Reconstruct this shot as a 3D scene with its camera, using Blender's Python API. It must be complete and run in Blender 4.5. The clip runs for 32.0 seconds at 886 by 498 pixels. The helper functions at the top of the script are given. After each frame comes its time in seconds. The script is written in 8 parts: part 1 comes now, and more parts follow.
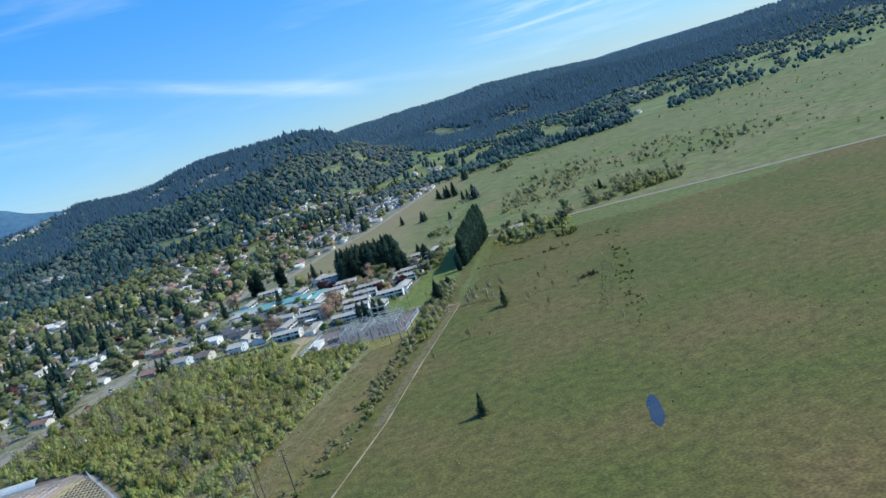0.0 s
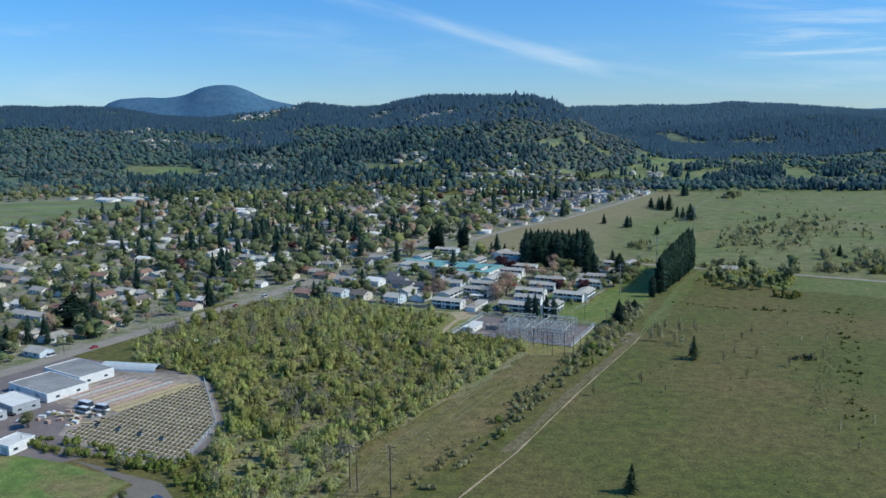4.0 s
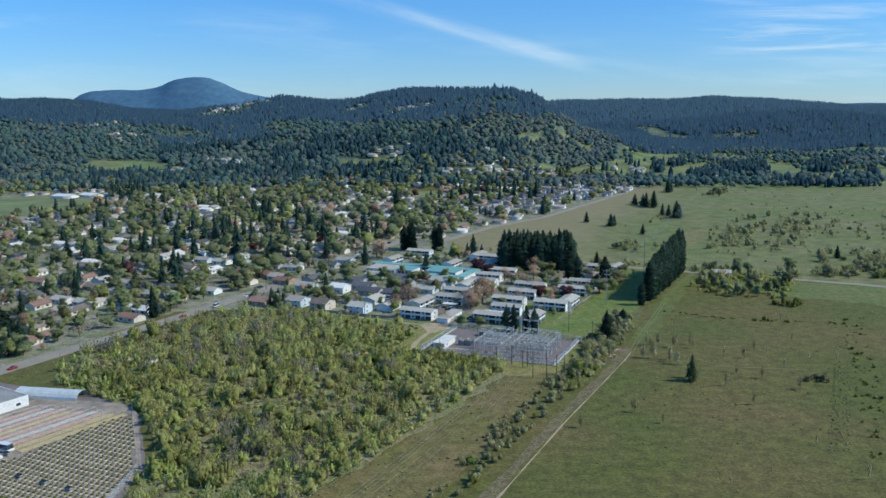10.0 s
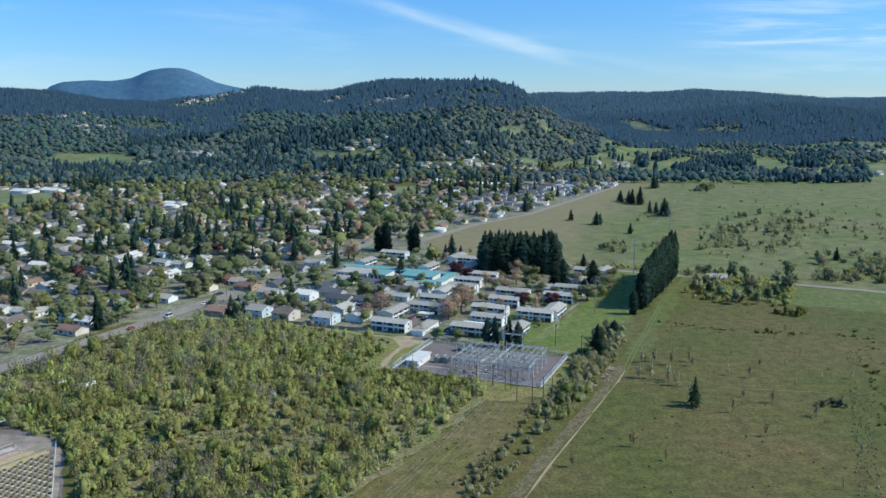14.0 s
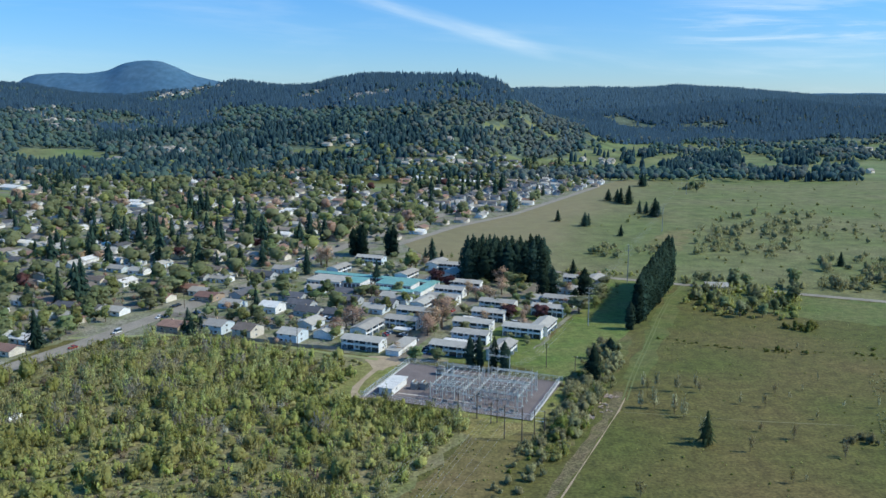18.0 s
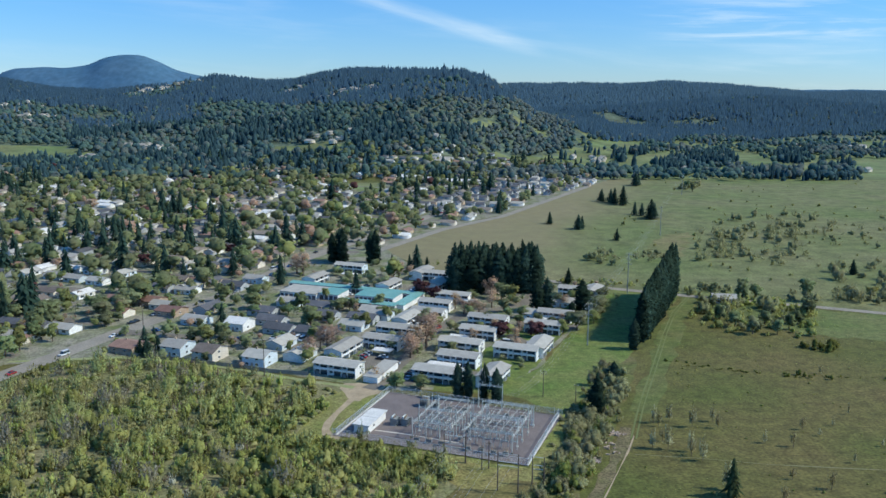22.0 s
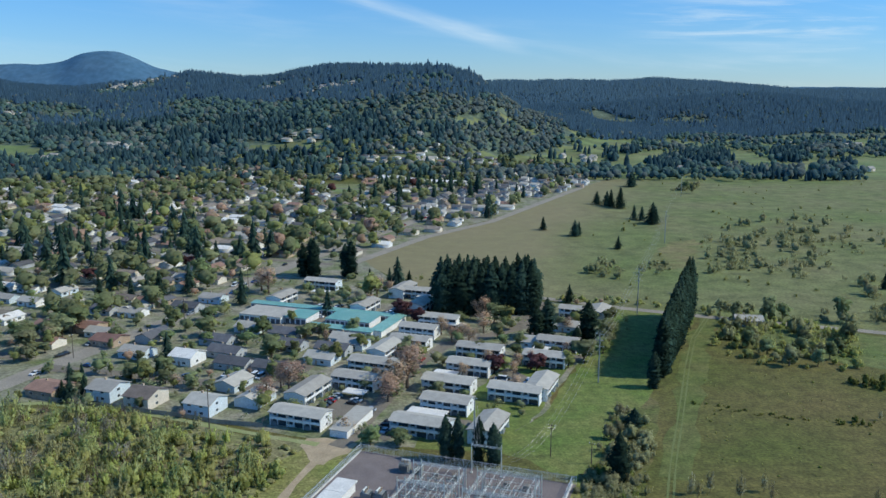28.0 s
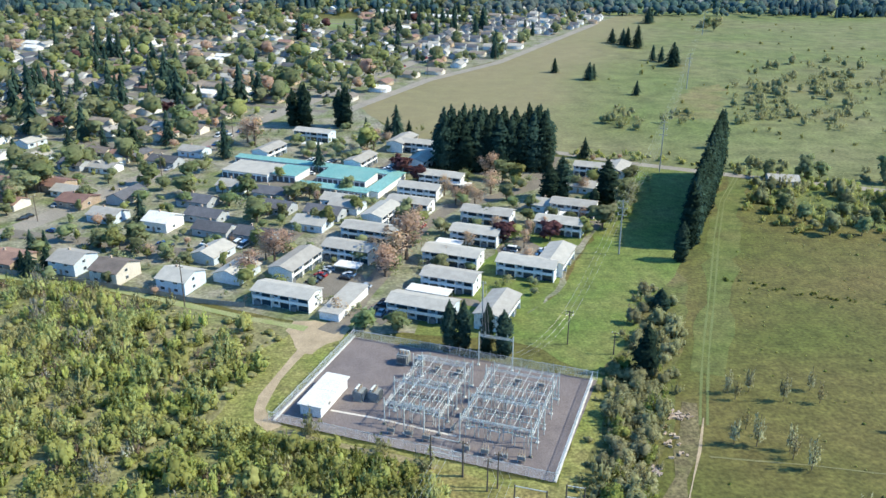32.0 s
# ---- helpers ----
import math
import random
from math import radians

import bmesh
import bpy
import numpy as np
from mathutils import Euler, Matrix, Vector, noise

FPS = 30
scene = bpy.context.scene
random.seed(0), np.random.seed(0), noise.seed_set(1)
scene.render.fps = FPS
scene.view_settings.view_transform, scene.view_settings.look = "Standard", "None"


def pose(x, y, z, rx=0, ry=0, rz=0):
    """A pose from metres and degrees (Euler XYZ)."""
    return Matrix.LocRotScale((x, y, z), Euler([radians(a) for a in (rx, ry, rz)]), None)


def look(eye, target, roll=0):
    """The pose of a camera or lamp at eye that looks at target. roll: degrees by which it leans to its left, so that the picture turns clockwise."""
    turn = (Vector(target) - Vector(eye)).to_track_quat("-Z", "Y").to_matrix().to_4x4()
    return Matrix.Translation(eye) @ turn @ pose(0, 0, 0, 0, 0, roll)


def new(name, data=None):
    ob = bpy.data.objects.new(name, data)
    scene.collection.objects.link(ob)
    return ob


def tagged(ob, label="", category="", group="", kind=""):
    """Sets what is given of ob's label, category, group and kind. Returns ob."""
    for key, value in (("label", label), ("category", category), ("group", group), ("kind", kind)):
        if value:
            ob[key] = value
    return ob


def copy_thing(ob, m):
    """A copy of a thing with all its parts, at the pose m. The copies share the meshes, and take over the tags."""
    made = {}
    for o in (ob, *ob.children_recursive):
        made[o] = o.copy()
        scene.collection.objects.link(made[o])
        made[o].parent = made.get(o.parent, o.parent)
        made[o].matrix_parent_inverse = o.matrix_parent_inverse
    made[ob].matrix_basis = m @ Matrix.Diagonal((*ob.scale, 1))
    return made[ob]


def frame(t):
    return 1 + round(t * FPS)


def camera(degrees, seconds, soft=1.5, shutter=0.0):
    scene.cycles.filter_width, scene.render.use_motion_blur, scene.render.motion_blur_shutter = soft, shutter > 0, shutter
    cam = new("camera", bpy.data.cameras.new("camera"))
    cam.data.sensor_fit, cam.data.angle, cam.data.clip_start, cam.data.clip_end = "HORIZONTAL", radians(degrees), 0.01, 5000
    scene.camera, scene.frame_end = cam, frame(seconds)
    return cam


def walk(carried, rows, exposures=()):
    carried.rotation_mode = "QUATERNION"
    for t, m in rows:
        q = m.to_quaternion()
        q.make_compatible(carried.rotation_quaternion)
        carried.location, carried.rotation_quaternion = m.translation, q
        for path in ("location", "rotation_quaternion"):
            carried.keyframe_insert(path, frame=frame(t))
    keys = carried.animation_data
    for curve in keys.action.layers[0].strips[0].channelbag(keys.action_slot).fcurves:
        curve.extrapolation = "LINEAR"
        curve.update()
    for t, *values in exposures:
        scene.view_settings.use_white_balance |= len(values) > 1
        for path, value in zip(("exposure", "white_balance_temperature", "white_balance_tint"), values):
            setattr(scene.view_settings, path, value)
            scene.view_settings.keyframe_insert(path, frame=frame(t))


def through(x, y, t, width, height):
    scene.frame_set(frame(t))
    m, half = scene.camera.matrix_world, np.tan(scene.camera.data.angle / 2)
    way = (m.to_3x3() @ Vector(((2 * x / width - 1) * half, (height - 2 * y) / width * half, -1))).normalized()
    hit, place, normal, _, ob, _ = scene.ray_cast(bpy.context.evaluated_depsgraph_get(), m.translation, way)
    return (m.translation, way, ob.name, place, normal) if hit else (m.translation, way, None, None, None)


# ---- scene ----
# seconds, x, y, z, heading to the left of +y, pitch, roll
ROWS = [
    (0, -7.40, -204.19, 121.86, -8.719, -9.352, -17.182),
    (0.1, -7.21, -203.25, 121.94, -4.784, -8.442, -12.133),
    (0.2, -7.01, -202.30, 122.02, -3.047, -7.683, -4.973),
    (0.3, -6.82, -201.35, 122.10, -1.694, -6.704, -1.003),
    (0.5, -6.43, -199.45, 122.26, -0.271, -4.788, 0.876),
    (1, -5.45, -194.71, 122.67, 5.463, 0.608, 7.092),
    (1.5, -4.65, -189.92, 122.83, 7.350, 1.091, 7.770),
    (2, -4.17, -184.96, 122.86, 8.059, 1.164, 6.249),
    (2.5, -4.04, -179.59, 122.93, 7.961, -2.311, 4.550),
    (3, -4.25, -173.51, 123.08, 7.889, -8.010, 3.194),
    (3.5, -4.47, -166.55, 123.50, 6.459, -9.165, 1.735),
    (3.6, -4.45, -163.04, 123.44, 6.017, -9.173, 1.242),
    (3.7, -4.44, -159.53, 123.38, 5.575, -9.181, 0.749),
    (3.8, -4.43, -156.02, 123.32, 5.134, -9.189, 0.256),
    (3.9, -4.41, -152.51, 123.26, 4.692, -9.197, -0.237),
    (4, -4.40, -149.00, 123.20, 4.250, -9.205, -0.730),
    (4.5, -4.60, -143.30, 123.20, 4.080, -9.320, -0.680),
    (6.5, -2.59, -127.42, 121.89, 3.712, -9.297, -0.675),
    (7, -2.52, -122.64, 121.45, 3.595, -9.323, -0.721),
    (7.5, -2.55, -118.52, 121.18, 3.457, -9.372, -0.701),
    (8, -2.61, -114.66, 121.06, 3.324, -9.395, -0.695),
    (8.5, -2.57, -110.73, 121.09, 3.194, -9.446, -0.633),
    (9, -2.44, -106.68, 121.12, 3.087, -9.502, -0.582),
    (9.5, -2.27, -102.44, 121.08, 2.941, -9.553, -0.620),
    (10, -2.13, -97.99, 121.07, 2.839, -9.621, -0.558),
    (10.5, -2.02, -93.23, 121.13, 2.675, -9.690, -0.550),
    (11, -1.92, -88.09, 121.20, 2.499, -9.757, -0.450),
    (11.5, -1.83, -82.67, 121.15, 2.356, -9.818, -0.430),
    (12, -1.73, -77.12, 120.99, 2.175, -9.882, -0.443),
    (12.5, -1.58, -71.52, 120.81, 1.998, -9.927, -0.443),
    (13, -1.45, -65.86, 120.67, 1.815, -10.012, -0.426),
    (13.5, -1.26, -60.15, 120.53, 1.639, -10.076, -0.323),
    (14, -1.03, -54.47, 120.37, 1.506, -10.123, -0.318),
    (14.5, -0.92, -48.87, 120.28, 1.347, -10.201, -0.273),
    (16.5, -0.77, -27.08, 120.09, 0.716, -10.395, -0.104),
    (17, -0.69, -21.63, 120.13, 0.547, -10.439, -0.094),
    (17.5, -0.49, -16.21, 120.06, 0.404, -10.473, -0.074),
    (18, -0.31, -10.77, 119.98, 0.266, -10.489, -0.071),
    (18.5, -0.13, -5.38, 119.97, 0.137, -10.524, -0.020),
    (19, 0.00, 0.00, 120.00, 0.000, -10.566, -0.019),
    (19.5, 0.14, 5.39, 120.03, -0.111, -10.604, -0.016),
    (20, 0.27, 10.73, 120.04, -0.226, -10.655, -0.009),
    (20.5, 0.46, 16.05, 120.03, -0.338, -10.697, 0.027),
    (21, 0.60, 21.41, 120.01, -0.434, -10.728, 0.030),
    (21.5, 0.65, 26.63, 119.94, -0.544, -10.758, 0.049),
    (22, 0.74, 31.84, 119.79, -0.628, -10.777, 0.060),
    (22.5, 0.91, 37.17, 119.63, -0.725, -10.787, 0.048),
    (23, 0.97, 42.53, 119.31, -0.845, -10.784, 0.071),
    (23.5, 1.03, 47.83, 118.74, -0.938, -10.779, 0.055),
    (24, 1.12, 53.08, 118.05, -1.038, -10.809, 0.055),
    (24.5, 1.30, 58.37, 117.51, -1.131, -10.812, 0.055),
    (25, 1.47, 63.66, 117.27, -1.211, -10.816, 0.058),
    (25.5, 1.53, 68.97, 117.23, -1.305, -10.866, 0.065),
    (27.5, 1.61, 90.28, 117.02, -1.629, -10.920, 0.102),
    (28, 1.69, 95.61, 116.81, -1.708, -10.916, 0.065),
    (28.5, 1.72, 100.83, 116.59, -1.768, -11.110, 0.115),
    (29, 1.67, 105.82, 116.22, -1.831, -15.891, 0.115),
    (29.5, 1.64, 110.68, 115.81, -1.878, -21.453, 0.091),
    (30, 1.68, 115.59, 115.60, -1.916, -22.060, 0.125),
    (30.5, 1.68, 120.44, 115.56, -1.932, -22.053, 0.174),
    (31, 1.72, 125.42, 115.54, -1.928, -22.058, 0.184),
    (31.5, 1.82, 130.54, 115.47, -1.908, -22.051, 0.158),
    (32, 2.00, 135.61, 115.35, -1.658, -22.012, 0.337),
]
cam = camera(55.82, 32.0, soft=1.5)


def aim(x, y, z, yaw, pitch, roll):
    turn = pose(0, 0, 0, 0, 0, yaw) @ pose(0, 0, 0, 90 + pitch) @ pose(0, 0, 0, 0, 0, roll)
    return Matrix.Translation((x, y, z)) @ turn


walk(cam, [(t, aim(*p)) for t, *p in ROWS], exposures=[(0, 0.05, 5820, 2), (0.5, -0.2, 5820, 2), (1.2, -0.32, 5820, 2), (2, -0.54, 5780, 2), (3.2, -0.6, 5780, 2), (4.2, -0.17, 5920, 2), (7, -0.15, 5920, 2), (9, -0.18, 5930, 2), (11.3, -0.16, 5960, 2), (13.1, -0.19, 5960, 2), (14, -0.04, 6000, 2), (17, -0.06, 6000, 2), (25.2, -0.06, 6020, 2), (27.8, -0.2, 6020, 2), (29.0, -0.13, 6040, 2), (29.5, 0.2, 6250, 2), (30.2, 0.56, 6420, 2), (32, 0.6, 6450, 2)])

# ---- sky and sun ----
SUN_FROM = Vector((1.0, -0.06, 0.92)).normalized()
world = bpy.data.worlds.new("sky")
scene.world = world
world.use_nodes = True
wn, wl = world.node_tree.nodes, world.node_tree.links
wn.clear()
sky = wn.new("ShaderNodeTexSky")
sky.sky_type = "NISHITA"
sky.sun_disc = False
sky.sun_elevation = math.asin(SUN_FROM.z)
sky.sun_rotation = math.atan2(SUN_FROM.x, SUN_FROM.y)
sky.altitude, sky.air_density, sky.dust_density, sky.ozone_density = 200, 1.0, 0.0, 3.5


def wmath(op, a, b=None, c=None):
    n = wn.new("ShaderNodeMath")
    n.operation = op
    for i, v in enumerate((a, b, c)):
        if v is None:
            continue
        if isinstance(v, (int, float)):
            n.inputs[i].default_value = v
        else:
            wl.new(v, n.inputs[i])
    return n.outputs[0]


# thin cirrus, laid out by bearing and height over the hills
tc = wn.new("ShaderNodeTexCoord")
sep = wn.new("ShaderNodeSeparateXYZ")
wl.new(tc.outputs["Generated"], sep.inputs[0])
ahead = wmath("ADD", wmath("ABSOLUTE", sep.outputs[1]), 0.08)
az, el = wmath("DIVIDE", sep.outputs[0], ahead), wmath("DIVIDE", sep.outputs[2], ahead)


def wisps(sx, sy, lean, scale, lo, hi, seed):
    comb = wn.new("ShaderNodeCombineXYZ")
    wl.new(wmath("MULTIPLY", az, sx), comb.inputs[0])
    wl.new(wmath("MULTIPLY", wmath("ADD", el, wmath("MULTIPLY", az, lean)), sy), comb.inputs[1])
    comb.inputs[2].default_value = seed
    n = wn.new("ShaderNodeTexNoise")
    n.inputs["Scale"].default_value, n.inputs["Detail"].default_value, n.inputs["Roughness"].default_value = scale, 8.0, 0.6
    n.inputs["Distortion"].default_value = 0.5
    wl.new(comb.outputs[0], n.inputs["Vector"])
    r = wn.new("ShaderNodeMapRange")
    r.interpolation_type = "SMOOTHSTEP"
    r.inputs["From Min"].default_value, r.inputs["From Max"].default_value = lo, hi
    wl.new(n.outputs["Fac"], r.inputs["Value"])
    return r.outputs[0]


def fade(value, lo, hi, a=0.0, b=1.0):
    r = wn.new("ShaderNodeMapRange")
    r.interpolation_type = "SMOOTHSTEP"
    for k, v in (("From Min", lo), ("From Max", hi), ("To Min", a), ("To Max", b)):
        r.inputs[k].default_value = v
    wl.new(value, r.inputs["Value"])
    return r.outputs[0]


off = wmath("ABSOLUTE", wmath("SUBTRACT", el, wmath("SUBTRACT", 0.0745, wmath("MULTIPLY", az, 0.285))))
trail = wmath("MULTIPLY", fade(off, 0.0, 0.013, 1.0, 0.0), wmath("MULTIPLY", fade(az, -0.42, -0.03), fade(az, 0.07, 0.13, 1.0, 0.0)))
trail = wmath("MULTIPLY", trail, wmath("ADD", 0.06, wmath("MULTIPLY", wisps(7, 60, 0.285, 1.0, 0.3, 0.75, 1.7), 0.42)))
veil = wmath("MULTIPLY", wisps(3.0, 22, 0.06, 1.0, 0.5, 0.8, 4.3), wmath("ADD", 0.18, fade(az, 0.15, 0.5, 0.0, 0.6)))
bank = wmath("MULTIPLY", wisps(2.2, 17, 0.02, 1.0, 0.36, 0.62, 9.1), wmath("MULTIPLY", fade(az, 0.1, 0.42), fade(el, 0.1, 0.2)))
bank = wmath("MULTIPLY", bank, wmath("MULTIPLY", fade(el, 0.3, 0.5, 1.0, 0.25), 0.75))
low = wmath("MULTIPLY", wisps(5, 75, 0.0, 1.0, 0.45, 0.7, 2.9), wmath("MULTIPLY", fade(az, 0.2, 0.3, 0.0, 0.5), wmath("MULTIPLY", fade(el, 0.04, 0.06), fade(el, 0.08, 0.12, 1.0, 0.0))))
cloud = wmath("MINIMUM", wmath("ADD", wmath("ADD", trail, bank), wmath("ADD", low, veil)), 0.85)
skymix = wn.new("ShaderNodeMix")
skymix.data_type = "RGBA"
wl.new(cloud, skymix.inputs["Factor"])
tone = wn.new("ShaderNodeMix")
tone.data_type, tone.blend_type = "RGBA", "MULTIPLY"
tone.inputs["Factor"].default_value = 1.0
tint = wn.new("ShaderNodeMix")
tint.data_type = "RGBA"
tint.inputs["A"].default_value, tint.inputs["B"].default_value = (0.64, 0.86, 1.27, 1), (0.35, 1.22, 1.82, 1)
wl.new(fade(el, -0.02, 0.42), tint.inputs["Factor"])
wl.new(tint.outputs["Result"], tone.inputs["B"])
wl.new(sky.outputs[0], tone.inputs["A"])
wl.new(tone.outputs["Result"], skymix.inputs["A"])
skymix.inputs["B"].default_value = (8.2, 8.9, 9.6, 1)
bg = wn.new("ShaderNodeBackground")
bg.inputs["Strength"].default_value = 0.109
wl.new(skymix.outputs["Result"], bg.inputs[0])
wo = wn.new("ShaderNodeOutputWorld")
wl.new(bg.outputs[0], wo.inputs[0])

lamp = bpy.data.lights.new("sun", "SUN")
lamp.energy, lamp.angle, lamp.color = 4.5, radians(0.53), (1.0, 0.9, 0.73)
sun = new("sun", lamp)
sun.matrix_world = look((0, 0, 0), -SUN_FROM)

# ---- materials ----
def material(name, base, alt=None, scale=1.0, rough=0.85, fine=None, bump=0.0, metal=0.0, vary=0.0, island=0.0, shift=0.5, detail=4.0, spec=0.3, contrast=0.22, mottle=0.0):
    """Base and alt colours mixed by a noise of that scale (per metre), a second finer noise, and a change of value from object to object or island to island."""
    m = bpy.data.materials.new(name)
    m.use_nodes = True
    nt = m.node_tree
    n, l = nt.nodes, nt.links
    p = n["Principled BSDF"]
    p.inputs["Roughness"].default_value, p.inputs["Metallic"].default_value = rough, metal
    p.inputs["Specular IOR Level"].default_value = spec
    alt = alt or [c * 0.72 for c in base]
    geo = n.new("ShaderNodeNewGeometry")
    big = n.new("ShaderNodeTexNoise")
    big.inputs["Scale"].default_value, big.inputs["Detail"].default_value = scale, detail
    l.new(geo.outputs["Position"], big.inputs["Vector"])
    ramp = n.new("ShaderNodeMapRange")
    ramp.inputs["From Min"].default_value, ramp.inputs["From Max"].default_value = shift - 0.16, shift + 0.16
    l.new(big.outputs["Fac"], ramp.inputs["Value"])
    mix = n.new("ShaderNodeMix")
    mix.data_type = "RGBA"
    mix.inputs["A"].default_value, mix.inputs["B"].default_value = (*base, 1), (*alt, 1)
    l.new(ramp.outputs[0], mix.inputs["Factor"])
    col = mix.outputs["Result"]
    small = n.new("ShaderNodeTexNoise")
    small.inputs["Scale"].default_value, small.inputs["Detail"].default_value = fine or scale * 9, 3.0
    l.new(geo.outputs["Position"], small.inputs["Vector"])
    val = n.new("ShaderNodeMapRange")
    val.inputs["From Min"].default_value, val.inputs["From Max"].default_value = 0.3, 0.7
    val.inputs["To Min"].default_value, val.inputs["To Max"].default_value = 1 - contrast, 1 + contrast
    l.new(small.outputs["Fac"], val.inputs["Value"])
    value = val.outputs[0]
    if mottle:
        spots = n.new("ShaderNodeTexNoise")
        spots.inputs["Scale"].default_value, spots.inputs["Detail"].default_value = mottle, 5.0
        spots.inputs["Roughness"].default_value = 0.65
        l.new(geo.outputs["Position"], spots.inputs["Vector"])
        sr = n.new("ShaderNodeMapRange")
        sr.inputs["From Min"].default_value, sr.inputs["From Max"].default_value = 0.32, 0.66
        sr.inputs["To Min"].default_value, sr.inputs["To Max"].default_value = 0.66, 1.3
        l.new(spots.outputs["Fac"], sr.inputs["Value"])
        sm = n.new("ShaderNodeMath")
        sm.operation = "MULTIPLY"
        l.new(value, sm.inputs[0])
        l.new(sr.outputs[0], sm.inputs[1])
        value = sm.outputs[0]
    for amount, node, out in ((vary, "ShaderNodeObjectInfo", "Random"), (island, "ShaderNodeNewGeometry", "Random Per Island")):
        if amount:
            src = n.new(node)
            r = n.new("ShaderNodeMapRange")
            r.inputs["To Min"].default_value, r.inputs["To Max"].default_value = 1 - amount, 1 + amount
            l.new(src.outputs[out], r.inputs["Value"])
            mul = n.new("ShaderNodeMath")
            mul.operation = "MULTIPLY"
            l.new(value, mul.inputs[0])
            l.new(r.outputs[0], mul.inputs[1])
            value = mul.outputs[0]
    hsv = n.new("ShaderNodeHueSaturation")
    l.new(col, hsv.inputs["Color"])
    l.new(value, hsv.inputs["Value"])
    if vary:
        src = n.new("ShaderNodeObjectInfo")
        h = n.new("ShaderNodeMapRange")
        h.inputs["To Min"].default_value, h.inputs["To Max"].default_value = 0.5 - vary * 0.04, 0.5 + vary * 0.04
        l.new(src.outputs["Random"], h.inputs["Value"])
        l.new(h.outputs[0], hsv.inputs["Hue"])
    l.new(hsv.outputs[0], p.inputs["Base Color"])
    if bump:
        b = n.new("ShaderNodeBump")
        b.inputs["Strength"].default_value, b.inputs["Distance"].default_value = bump, 0.3
        l.new(small.outputs["Fac"], b.inputs["Height"])
        l.new(b.outputs[0], p.inputs["Normal"])
    return m


def leafy(name, base, alt, vary=0.3, island=0.25, scale=0.05, through=0.28):
    """Foliage: diffuse with some light let through, varied clump by clump."""
    m = material(name, base, alt, scale=scale, rough=1.0, fine=0.9, vary=vary, island=island, spec=0.0)
    n, l = m.node_tree.nodes, m.node_tree.links
    p, out = n["Principled BSDF"], n["Material Output"]
    tr = n.new("ShaderNodeBsdfTranslucent")
    l.new(p.inputs["Base Color"].links[0].from_socket, tr.inputs["Color"])
    ms = n.new("ShaderNodeMixShader")
    ms.inputs[0].default_value = through
    l.new(p.outputs[0], ms.inputs[1])
    l.new(tr.outputs[0], ms.inputs[2])
    l.new(ms.outputs[0], out.inputs["Surface"])
    return m


M_PRAIRIE = material("prairie_grass", (0.09, 0.099, 0.022), (0.138, 0.104, 0.038), scale=0.014, shift=0.55, fine=0.9, bump=0.4, rough=0.95, detail=8, contrast=0.36, mottle=0.2)
M_LAWN = material("mown_grass", (0.108, 0.156, 0.032), (0.158, 0.172, 0.05), scale=0.06, fine=1.2, bump=0.4, rough=0.95, contrast=0.3, mottle=0.25)
M_YARD = material("yard_ground", (0.125, 0.152, 0.055), (0.245, 0.224, 0.172), shift=0.46, scale=0.07, fine=0.8, bump=0.2, rough=0.95, contrast=0.3, mottle=0.2)
M_GRAVEL = material("grey_gravel", (0.205, 0.172, 0.163), (0.16, 0.134, 0.128), scale=0.12, fine=3.0, bump=0.4, rough=0.95)
M_DIRT = material("bare_dirt", (0.43, 0.335, 0.22), (0.32, 0.25, 0.16), scale=0.25, fine=3.0, bump=0.3, rough=0.95)
M_ASPHALT = material("asphalt", (0.2, 0.174, 0.138), (0.155, 0.137, 0.112), scale=0.12, fine=2.0, bump=0.1, rough=0.9)
M_WORN = material("worn_lawn", (0.12, 0.18, 0.04), (0.23, 0.17, 0.08), scale=0.06, shift=0.58, fine=1.2, bump=0.3, rough=0.95, contrast=0.3, mottle=0.2)
M_STONES = material("warm_gravel", (0.31, 0.26, 0.21), (0.25, 0.21, 0.17), scale=0.1, fine=2.5, bump=0.3, rough=0.95, mottle=0.15)
M_CONCRETE = material("concrete", (0.62, 0.57, 0.5), (0.52, 0.47, 0.41), scale=0.2, fine=2.0, rough=0.85)
# hill grass with a little haze blue put into its base colour
M_HILL = material("hill_ground", (0.09, 0.125, 0.085), (0.125, 0.15, 0.095), scale=0.006, fine=0.15, rough=0.95, detail=6, contrast=0.35, mottle=0.04)
M_FIELD = material("valley_fields", (0.125, 0.17, 0.06), (0.18, 0.19, 0.08), scale=0.012, fine=0.4, rough=0.95, detail=4, contrast=0.2, mottle=0.02)
M_SHRUB = leafy("shrub_leaves", (0.33, 0.361, 0.114), (0.403, 0.386, 0.158), island=0.16, through=0.52)
M_LIME = leafy("lime_leaves", (0.403, 0.431, 0.141), (0.37, 0.392, 0.136), island=0.16, through=0.52)
M_GREY = leafy("grey_green_brush", (0.375, 0.403, 0.168), (0.42, 0.42, 0.196), island=0.16, through=0.52)
M_SHRUB_DARK = leafy("dark_shrub_leaves", (0.15, 0.19, 0.048), (0.2, 0.205, 0.065), through=0.4)
# farthest ground: the blue of aerial haze is put into the base colour
M_FAR_HAZE = material("distant_forest", (0.072, 0.145, 0.225), (0.088, 0.16, 0.235), scale=0.008, fine=0.04, rough=0.95, spec=0.0, contrast=0.14)
M_DECID = leafy("deciduous_leaves", (0.21, 0.26, 0.12), (0.285, 0.292, 0.165), through=0.5)
